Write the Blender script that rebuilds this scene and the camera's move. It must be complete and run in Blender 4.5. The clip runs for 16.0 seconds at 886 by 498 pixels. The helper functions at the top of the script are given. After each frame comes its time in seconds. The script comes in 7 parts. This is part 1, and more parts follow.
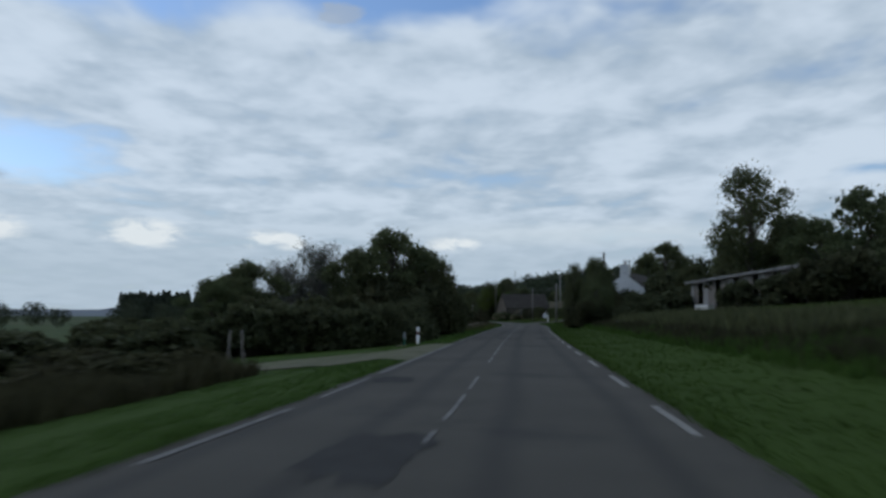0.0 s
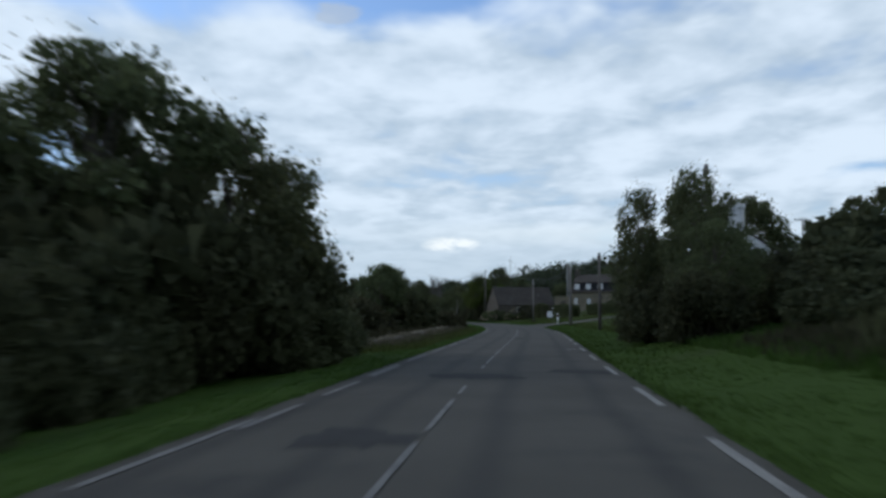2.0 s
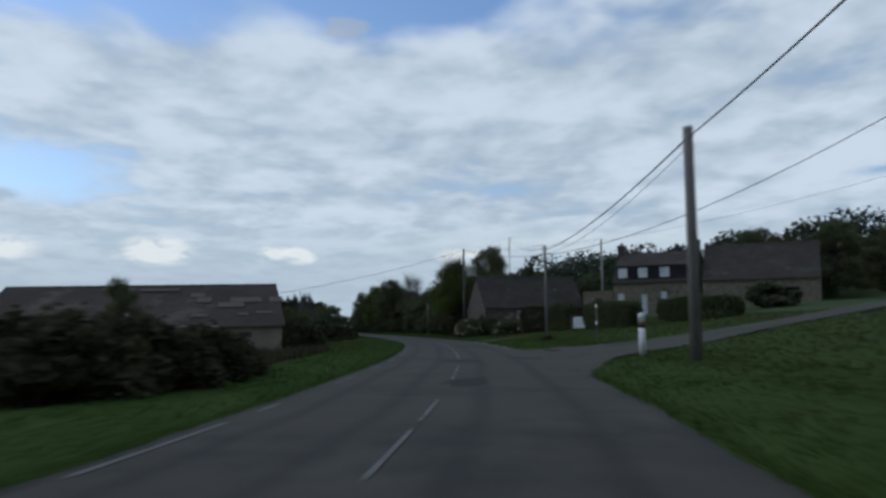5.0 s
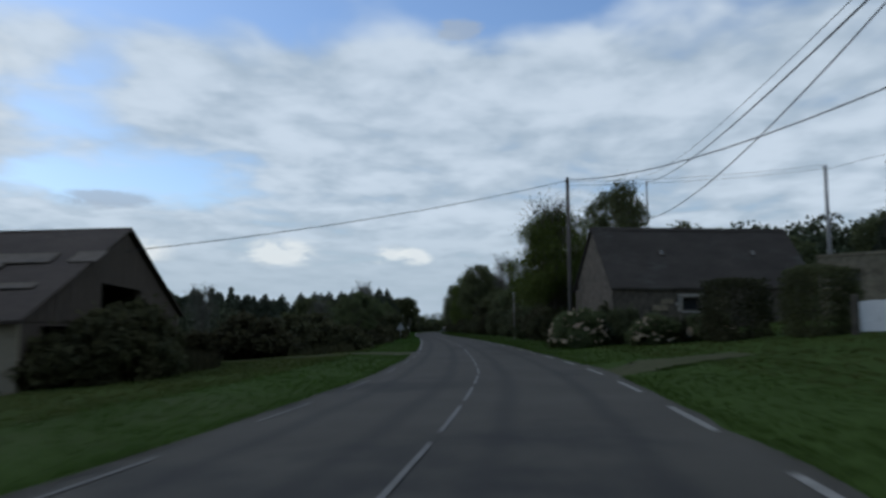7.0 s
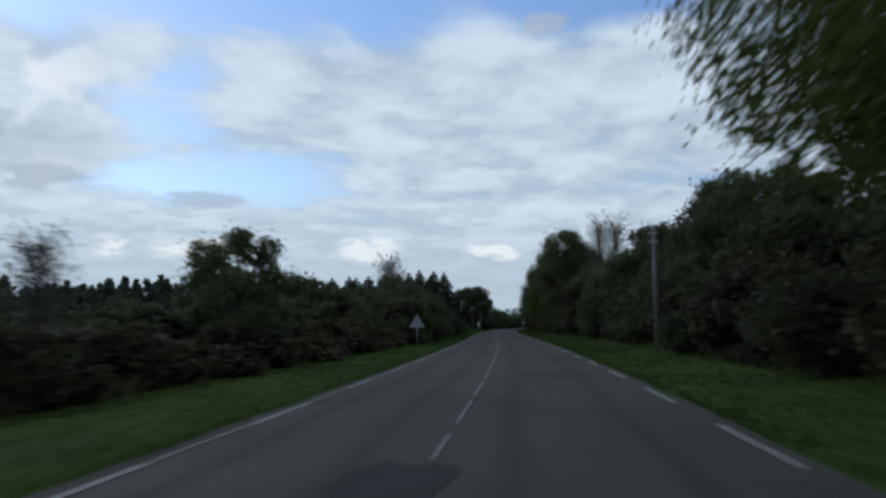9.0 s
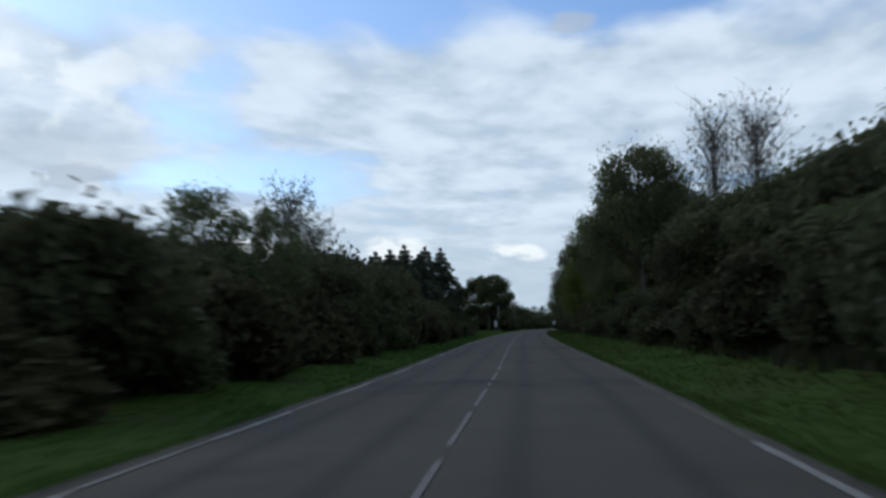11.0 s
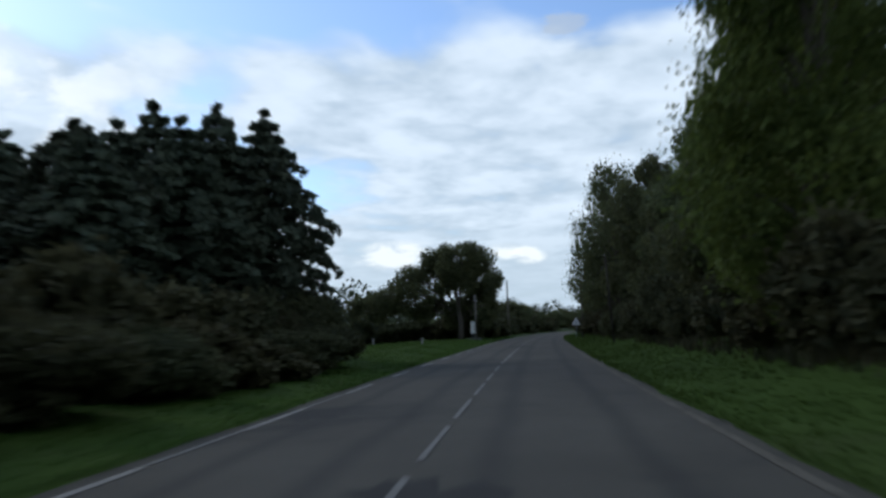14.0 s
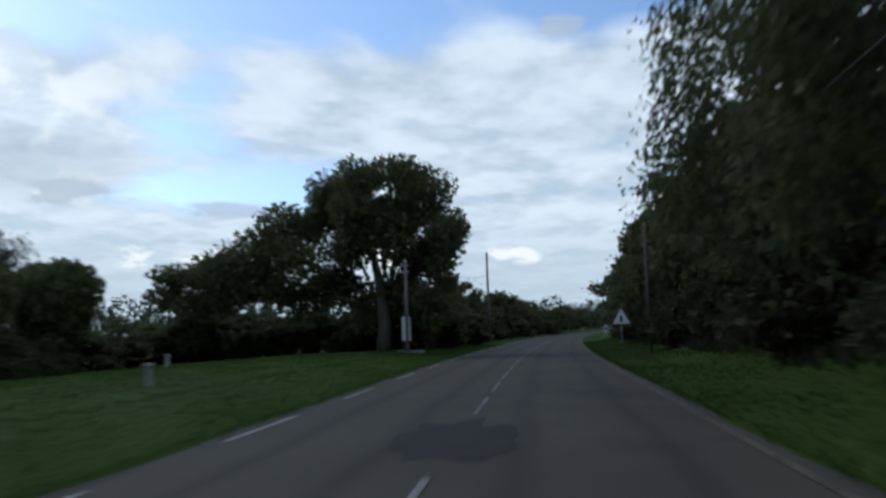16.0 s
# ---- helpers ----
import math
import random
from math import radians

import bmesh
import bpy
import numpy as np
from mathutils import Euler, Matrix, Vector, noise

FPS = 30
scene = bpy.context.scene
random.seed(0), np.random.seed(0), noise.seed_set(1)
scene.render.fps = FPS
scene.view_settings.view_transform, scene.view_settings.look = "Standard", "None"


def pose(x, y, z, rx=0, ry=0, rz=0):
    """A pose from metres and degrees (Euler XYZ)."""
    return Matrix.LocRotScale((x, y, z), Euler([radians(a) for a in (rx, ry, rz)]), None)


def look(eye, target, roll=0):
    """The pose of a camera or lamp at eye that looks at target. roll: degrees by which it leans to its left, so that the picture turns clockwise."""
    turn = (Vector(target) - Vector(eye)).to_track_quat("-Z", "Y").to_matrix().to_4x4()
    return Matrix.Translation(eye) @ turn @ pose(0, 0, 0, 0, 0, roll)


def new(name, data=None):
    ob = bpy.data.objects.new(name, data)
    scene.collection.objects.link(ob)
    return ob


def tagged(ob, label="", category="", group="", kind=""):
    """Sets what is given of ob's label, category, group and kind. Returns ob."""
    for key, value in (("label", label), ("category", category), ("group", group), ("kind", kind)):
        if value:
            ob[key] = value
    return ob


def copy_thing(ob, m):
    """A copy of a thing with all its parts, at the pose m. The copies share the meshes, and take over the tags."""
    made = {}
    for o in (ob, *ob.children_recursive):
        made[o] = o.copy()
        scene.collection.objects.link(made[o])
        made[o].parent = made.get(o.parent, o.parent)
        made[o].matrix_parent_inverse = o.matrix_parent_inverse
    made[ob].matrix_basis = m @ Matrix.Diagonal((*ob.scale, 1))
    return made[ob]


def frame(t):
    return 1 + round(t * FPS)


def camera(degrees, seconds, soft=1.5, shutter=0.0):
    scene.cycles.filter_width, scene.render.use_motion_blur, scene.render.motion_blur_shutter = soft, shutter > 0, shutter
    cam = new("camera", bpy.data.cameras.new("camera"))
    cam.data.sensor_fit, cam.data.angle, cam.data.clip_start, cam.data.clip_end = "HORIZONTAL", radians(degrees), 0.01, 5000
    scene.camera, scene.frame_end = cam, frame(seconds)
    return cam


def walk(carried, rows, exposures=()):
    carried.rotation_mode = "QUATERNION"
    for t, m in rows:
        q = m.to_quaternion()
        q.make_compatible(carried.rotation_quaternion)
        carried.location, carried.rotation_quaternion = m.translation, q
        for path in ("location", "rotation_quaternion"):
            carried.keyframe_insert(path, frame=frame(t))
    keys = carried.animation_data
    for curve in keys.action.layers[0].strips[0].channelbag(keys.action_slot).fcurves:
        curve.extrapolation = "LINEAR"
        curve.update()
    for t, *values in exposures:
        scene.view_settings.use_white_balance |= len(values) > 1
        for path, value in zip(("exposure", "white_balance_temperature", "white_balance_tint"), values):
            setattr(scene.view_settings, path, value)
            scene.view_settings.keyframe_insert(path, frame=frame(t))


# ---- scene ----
cam = camera(56.0, 16.0, soft=2.9, shutter=0.5)
PATH = [
    (0.0, -0.01, 0.01, 1.27, -0.51, 4.59, -0.45),
    (0.5, 1.33, 11.75, 1.27, -0.58, 4.53, -0.56),
    (1.0, 2.60, 23.86, 1.27, -0.29, 4.36, -0.99),
    (1.5, 3.86, 35.52, 1.27, -0.61, 4.51, 0.10),
    (2.0, 5.08, 47.12, 1.27, -0.63, 4.58, -0.19),
    (2.5, 6.39, 58.60, 1.27, -0.95, 4.72, -1.23),
    (3.0, 7.75, 70.00, 1.27, -1.07, 4.74, -0.22),
    (3.5, 9.18, 81.27, 1.27, -1.38, 4.73, 0.22),
    (4.0, 10.61, 92.50, 1.27, -1.26, 4.95, 0.43),
    (4.5, 11.99, 103.73, 1.27, -0.74, 5.17, 0.57),
    (5.0, 13.21, 114.95, 1.27, 0.30, 5.38, 0.68),
    (5.5, 14.18, 126.21, 1.27, 2.34, 5.37, 0.84),
    (6.0, 14.71, 137.67, 1.27, 4.04, 5.33, 0.78),
    (6.5, 14.90, 149.00, 1.27, 5.83, 5.48, 0.22),
    (7.0, 14.77, 160.50, 1.27, 8.21, 5.45, 0.52),
    (7.5, 14.16, 171.92, 1.27, 9.88, 5.69, 0.60),
    (8.0, 13.03, 183.71, 1.27, 11.29, 5.42, 0.24),
    (8.5, 11.76, 195.17, 1.27, 12.74, 5.39, -0.05),
    (9.0, 10.33, 206.50, 1.27, 14.22, 5.25, 0.55),
    (9.5, 8.67, 217.71, 1.27, 14.67, 5.24, 0.50),
    (10.0, 6.86, 228.81, 1.27, 15.38, 5.24, 0.45),
    (10.5, 4.95, 239.82, 1.27, 15.84, 5.23, 0.41),
    (11.0, 2.96, 250.78, 1.27, 16.08, 5.23, 0.34),
    (11.5, 0.96, 261.69, 1.27, 15.98, 5.23, 0.24),
    (12.0, -1.03, 272.59, 1.27, 15.79, 5.45, 0.66),
    (12.5, -3.01, 283.46, 1.27, 15.98, 5.53, 1.22),
    (13.0, -4.98, 294.30, 1.27, 16.01, 5.50, 1.98),
    (13.5, -6.94, 305.11, 1.27, 16.22, 5.45, 2.10),
    (14.0, -8.88, 315.90, 1.27, 16.13, 5.56, 2.05),
    (14.5, -10.81, 326.76, 1.27, 16.11, 5.64, 1.97),
    (15.0, -12.75, 337.73, 1.27, 16.17, 5.41, 2.69),
    (15.5, -14.67, 348.80, 1.27, 16.24, 5.49, 2.38),
    (16.0, -16.63, 359.96, 1.27, 15.83, 5.59, 1.83),
]
walk(cam, [(t, pose(x, y, z, 90 + p, r, w)) for t, x, y, z, w, p, r in PATH],
     [(0.0, -0.05), (1.0, 0.08), (1.5, 0.18), (2.0, 0.26), (2.5, 0.30), (3.0, 0.19), (5.5, -0.04), (7.0, -0.06), (8.5, 0.05), (9.0, 0.05), (11.5, 0.24), (12.5, 0.27), (14.5, 0.33), (16.0, 0.24)])

# ---- light ----
SUN_EL, SUN_AZ = radians(38), radians(-70)   # azimuth from +y towards +x
world = bpy.data.worlds.new("world")
scene.world = world
world.use_nodes = True


def build_sky(w):
    nt = w.node_tree
    nt.nodes.clear()
    N, Lk = nt.nodes.new, nt.links.new

    def val(op, a, b=None, c=None):
        n = N("ShaderNodeMath")
        n.operation = op
        for i, v in enumerate((a, b, c)):
            if v is None:
                continue
            if isinstance(v, (int, float)):
                n.inputs[i].default_value = v
            else:
                Lk(v, n.inputs[i])
        return n.outputs[0]

    def mix(f, a, b):
        n = N("ShaderNodeMix")
        n.data_type = "RGBA"
        for sock, v in ((n.inputs[0], f), (n.inputs[6], a), (n.inputs[7], b)):
            if isinstance(v, (int, float)):
                sock.default_value = v
            elif isinstance(v, tuple):
                sock.default_value = (*v, 1)
            else:
                Lk(v, sock)
        return n.outputs[2]

    def ramp(v, lo, hi):
        n = N("ShaderNodeMapRange")
        n.interpolation_type = "SMOOTHSTEP"
        Lk(v, n.inputs[0])
        n.inputs[1].default_value, n.inputs[2].default_value = lo, hi
        return n.outputs[0]

    def noise_at(vec, scale, detail, rough=0.55, dist=0.0):
        n = N("ShaderNodeTexNoise")
        Lk(vec, n.inputs["Vector"])
        n.inputs["Scale"].default_value, n.inputs["Detail"].default_value = scale, detail
        n.inputs["Roughness"].default_value, n.inputs["Distortion"].default_value = rough, dist
        return n.outputs[0]

    def combine(x, y, z):
        n = N("ShaderNodeCombineXYZ")
        for i, v in enumerate((x, y, z)):
            if isinstance(v, (int, float)):
                n.inputs[i].default_value = v
            else:
                Lk(v, n.inputs[i])
        return n.outputs[0]

    sky = N("ShaderNodeTexSky")
    sky.sky_type, sky.sun_disc = "NISHITA", False
    sky.sun_elevation, sky.sun_rotation = SUN_EL, SUN_AZ
    sky.air_density, sky.dust_density, sky.ozone_density = 1.0, 1.2, 1.0
    tc = N("ShaderNodeTexCoord")
    sep = N("ShaderNodeSeparateXYZ")
    Lk(tc.outputs["Generated"], sep.inputs[0])
    x, y, z = sep.outputs
    zz = val("MAXIMUM", z, 0.0)
    # a flat cloud deck seen in perspective: rows of soft lumps that crowd together towards the horizon
    inv = val("DIVIDE", 1.0, val("ADD", zz, 0.11))
    deck = combine(val("MULTIPLY", x, inv), val("MULTIPLY", y, val("MULTIPLY", inv, 0.80)), SKY_SEED)
    broad = noise_at(deck, 0.9, 2.0, 0.5, 0.2)
    lump = noise_at(deck, 3.6, 3.0, 0.5, 0.25)
    fine = noise_at(deck, 8.5, 3.0, 0.55, 0.1)
    az = val("ARCTAN2", x, y)

    def bell(v, mid, half):
        """1 at mid, falling to 0 at half away from it."""
        return val("SUBTRACT", 1.0, ramp(val("ABSOLUTE", val("SUBTRACT", v, mid)), 0.0, half))

    def pool(a, h, wa, wh, tilt=0.0):
        e = val("SUBTRACT", z, val("MULTIPLY", val("SUBTRACT", az, a), tilt)) if tilt else z
        return val("MULTIPLY", bell(az, a, wa), bell(e, h, wh))

    # open blue overhead and in pools between the sheet and the bank of cumulus
    top = val("MULTIPLY", ramp(z, 0.285, 0.375), val("SUBTRACT", 1.0, val("MULTIPLY", ramp(az, 0.02, 0.30), 0.75)))
    clear_sky = val("MAXIMUM", top, val("MULTIPLY", pool(-0.50, 0.172, 0.26, 0.055), 0.95))
    clear_sky = val("MAXIMUM", clear_sky, val("MULTIPLY", pool(-0.57, 0.25, 0.13, 0.12, 0.5), 0.7))
    clear_sky = val("MAXIMUM", clear_sky, val("MULTIPLY", pool(0.47, 0.158, 0.14, 0.035), 0.65))
    edge_n = val("SUBTRACT", val("ADD", val("MULTIPLY", broad, 0.6), val("MULTIPLY", lump, 0.7)), 0.65)
    fac = val("SUBTRACT", 1.0, ramp(val("SUBTRACT", clear_sky, val("MULTIPLY", edge_n, 2.4)), 0.12, 0.95))
    shade = val("ADD", val("ADD", val("MULTIPLY", lump, 0.55), val("MULTIPLY", fine, 0.20)), val("MULTIPLY", broad, 0.25))
    body = mix(ramp(shade, 0.36, 0.62), (0.395, 0.495, 0.60), (0.62, 0.722, 0.835))
    # the cumulus bank: bright heads over grey bases
    bank = val("MULTIPLY", val("SUBTRACT", 1.0, ramp(az, -0.72, -0.56)), ramp(z, 0.13, 0.16))
    head = noise_at(combine(val("MULTIPLY", az, 11.0), val("MULTIPLY", z, 17.0), 2.2), 1.0, 4.0, 0.5, 0.3)
    body = mix(val("MULTIPLY", bank, val("MULTIPLY", ramp(head, 0.46, 0.62), 0.8)), body, (0.80, 0.86, 0.90))
    body = mix(val("MULTIPLY", val("MULTIPLY", bank, bell(z, 0.19, 0.06)), 0.55), body, (0.36, 0.43, 0.51))
    blue = N("ShaderNodeVectorMath")
    blue.operation = "MULTIPLY"
    Lk(sky.outputs[0], blue.inputs[0])
    blue.inputs[1].default_value = (SKY_BLUE * 0.80, SKY_BLUE * 0.98, SKY_BLUE * 1.20)
    col = mix(val("MULTIPLY", fac, 0.95), blue.outputs[0], body)
    low = val("SUBTRACT", 1.0, ramp(z, 0.04, 0.15))
    col = mix(val("MULTIPLY", low, 0.78), col, (0.425, 0.53, 0.635))
    # a paler strip over the hills, and separate bright cumulus low above the horizon
    col = mix(val("MULTIPLY", pool(0.20, 0.098, 0.34, 0.022), 0.55), col, (0.68, 0.77, 0.84))
    puff_n = noise_at(combine(val("MULTIPLY", az, 26.0), val("MULTIPLY", z, 70.0), 4.7), 1.0, 5.0, 0.6, 0.4)
    for a, h, wa, wh in ((-0.63, 0.092, 0.04, 0.022), (-0.52, 0.090, 0.11, 0.024), (-0.335, 0.091, 0.075, 0.026), (-0.205, 0.088, 0.035, 0.018), (-0.178, 0.086, 0.034, 0.018), (0.02, 0.085, 0.05, 0.014)):
        f = val("MULTIPLY", pool(a, h, wa, wh), val("MULTIPLY_ADD", val("SUBTRACT", puff_n, 0.5), 5.0, 1.0))
        col = mix(val("MULTIPLY", ramp(f, 0.14, 0.95), 0.8), col, (0.82, 0.875, 0.90))
    # small grey clouds hanging before the bright ones
    for a, h, wa, wh in ((-0.53, 0.146, 0.085, 0.020), (-0.12, 0.345, 0.055, 0.020), (-0.70, 0.165, 0.08, 0.03)):
        f = val("MULTIPLY", pool(a, h, wa, wh), val("MULTIPLY_ADD", val("SUBTRACT", puff_n, 0.5), 3.0, 1.0))
        col = mix(val("MULTIPLY", ramp(f, 0.25, 0.75), 0.7), col, (0.37, 0.45, 0.56))
    bg = N("ShaderNodeBackground")
    Lk(col, bg.inputs[0])
    bg.inputs[1].default_value = SKY_STRENGTH
    out = N("ShaderNodeOutputWorld")
    Lk(bg.outputs[0], out.inputs[0])


SKY_SEED, SKY_BLUE, SKY_STRENGTH = 3.1, 0.122, 1.0
build_sky(world)
sun_data = bpy.data.lights.new("sun", "SUN")
sun_data.energy, sun_data.angle, sun_data.color = 0.5, radians(14), (1.0, 0.93, 0.84)
sun = new("sun", sun_data)
sun.matrix_world = look((0, 0, 0), (-math.sin(SUN_AZ) * math.cos(SUN_EL), -math.cos(SUN_AZ) * math.cos(SUN_EL), -math.sin(SUN_EL)))

# ---- plan: the road's line, stations s along it and offsets l to its right ----
LINE = [(-9.2, -80), (-4.6, -40), (-2.28, -18.57), (-0.03, 0.0), (2.38, 21.87), (4.73, 43.74), (7.23, 65.6), (9.95, 87.43), (12.56, 109.28),
        (14.35, 131.19), (14.8, 153.18), (13.79, 175.14), (11.48, 197.02), (8.44, 218.8), (4.8, 240.5), (0.87, 262.14),
        (-3.09, 283.79), (-7.01, 305.43), (-10.87, 327.09), (-14.64, 348.77), (-18.45, 370.43), (-22.0, 392.0),
        (-25.1, 414.0), (-27.8, 436.0), (-30.0, 458.0), (-31.4, 480.0), (-32.0, 510.0), (-30.0, 560.0), (-24.0, 620.0), (-8.0, 700.0), (30.0, 800.0)]


def spline(pts, n=24):
    p = np.array(pts, float)
    p = np.vstack([2 * p[0] - p[1], p, 2 * p[-1] - p[-2]])
    out = []
    for i in range(1, len(p) - 2):
        u = np.linspace(0, 1, n, endpoint=False)[:, None]
        a, b, c, d = p[i - 1], p[i], p[i + 1], p[i + 2]
        out.append(0.5 * (2 * b + (c - a) * u + (2 * a - 5 * b + 4 * c - d) * u**2 + (3 * b - a - 3 * c + d) * u**3))
    out.append(p[-2][None])
    return np.vstack(out)


CUR = spline(LINE)
CUR_S = np.r_[0, np.cumsum(np.hypot(*np.diff(CUR, axis=0).T))]
CUR_S -= CUR_S[3 * 24]
DIR = np.gradient(CUR, axis=0)
DIR /= np.hypot(DIR[:, 0], DIR[:, 1])[:, None]


def at_sl(s, l):
    """World x, y of stations and offsets (arrays or numbers)."""
    x, y = np.interp(s, CUR_S, CUR[:, 0]), np.interp(s, CUR_S, CUR[:, 1])
    dx, dy = np.interp(s, CUR_S, DIR[:, 0]), np.interp(s, CUR_S, DIR[:, 1])
    return x + dy * l, y - dx * l


def heading(s):
    """Turn about z that lays +y along the road."""
    return math.degrees(math.atan2(-np.interp(s, CUR_S, DIR[:, 0]), np.interp(s, CUR_S, DIR[:, 1])))


def to_sl(x, y):
    x, y = np.asarray(x, float).ravel(), np.asarray(y, float).ravel()
    s, l = np.zeros(len(x)), np.zeros(len(x))
    c, d, cs = CUR[::3], DIR[::3], CUR_S[::3]
    for a in range(0, len(x), 4000):
        q = np.stack([x[a:a + 4000], y[a:a + 4000]], 1)
        i = ((q[:, None] - c[None]) ** 2).sum(-1).argmin(1)
        v = q - c[i]
        s[a:a + 4000] = cs[i] + (v * d[i]).sum(1)
        l[a:a + 4000] = v[:, 0] * d[i, 1] - v[:, 1] * d[i, 0]
    return s, l


STA = [-80, 0, 12, 36, 57, 80, 110, 137, 160, 172, 185, 195, 205, 224, 275, 308, 350, 378, 420, 800]
LEFT = [-3.4, -3.4, -3.15, -3.3, -3.35, -3.55, -3.8, -4.0, -3.8, -3.6, -3.35, -3.35, -3.45, -3.65, -3.5, -3.9, -4.1, -3.75, -3.6, -3.5]
CENT = [-1.1, -1.1, -1.0, -1.1, -1.15, -1.25, -1.25, -1.25, -1.15, -0.85, -0.62, -0.72, -0.85, -0.9, -0.8, -1.1, -1.2, -0.85, -0.5, -0.5]
RIGHT = [1.85, 1.85, 1.8, 1.8, 1.86, 1.84, 1.9, 2.0, 2.25, 2.5, 2.75, 2.72, 2.45, 2.4, 2.45, 2.22, 2.0, 2.3, 2.4, 2.4]


def edge(s, which):
    return np.interp(s, STA, which)


def terrain(s, l):
    """Height of the land; the road itself is level."""
    s, l = np.asarray(s, float), np.asarray(l, float)
    r = np.maximum(l - edge(s, RIGHT), 0)
    q = np.maximum(edge(s, LEFT) - l, 0)
    w1 = np.interp(s, [-40, 0, 100, 125], [1, 1, 1, 0])          # rising field on the right
    w2 = np.interp(s, [100, 130, 215, 235], [0, 1, 1, 0])        # farm on the right
    w3 = np.interp(s, [215, 240], [0, 1])                        # wood on the right
    right = w1 * (np.interp(r, [0, 1.6, 4, 12, 40, 120, 400, 3000], [0, 0.06, 0.55, 1.75, 4.2, 12, 22, 22]))
    right = right + w2 * np.interp(r, [0, 1.5, 6, 22, 60, 150, 400, 3000], [0, 0.15, 0.5, 2.5, 4.5, 10, 20, 20])
    right = right + w3 * np.interp(r, [0, 1.6, 4, 30, 100, 400, 3000], [0, 0.1, 0.7, 3.4, 12, 22, 22])
    v1 = np.interp(s, [-40, 60, 80, 110], [1, 1, 0.4, 0])
    v2 = np.interp(s, [80, 110, 250, 290], [0, 1, 1, 0])
    v3 = np.interp(s, [250, 290], [0, 1])
    left = v1 * np.interp(q, [0, 1, 3, 18, 60, 300, 3000], [0, -0.05, -0.4, -1.6, -4, -8, -14])
    left = left + v2 * np.interp(q, [0, 1, 3, 10, 60, 300, 3000], [0, 0.0, 0.0, -0.4, -0.8, -3, -14])
    left = left + v3 * np.interp(q, [0, 1.5, 4, 10, 34, 300, 3000], [0, 0.05, 0.25, 0.15, -0.9, -2, -14])
    return right + left


def zat(s, l):
    return float(terrain(s, l))


# ---- materials ----
def links_of(m):
    m.use_nodes = True
    nt = m.node_tree
    return nt, nt.nodes.new, nt.links.new, nt.nodes["Principled BSDF"]


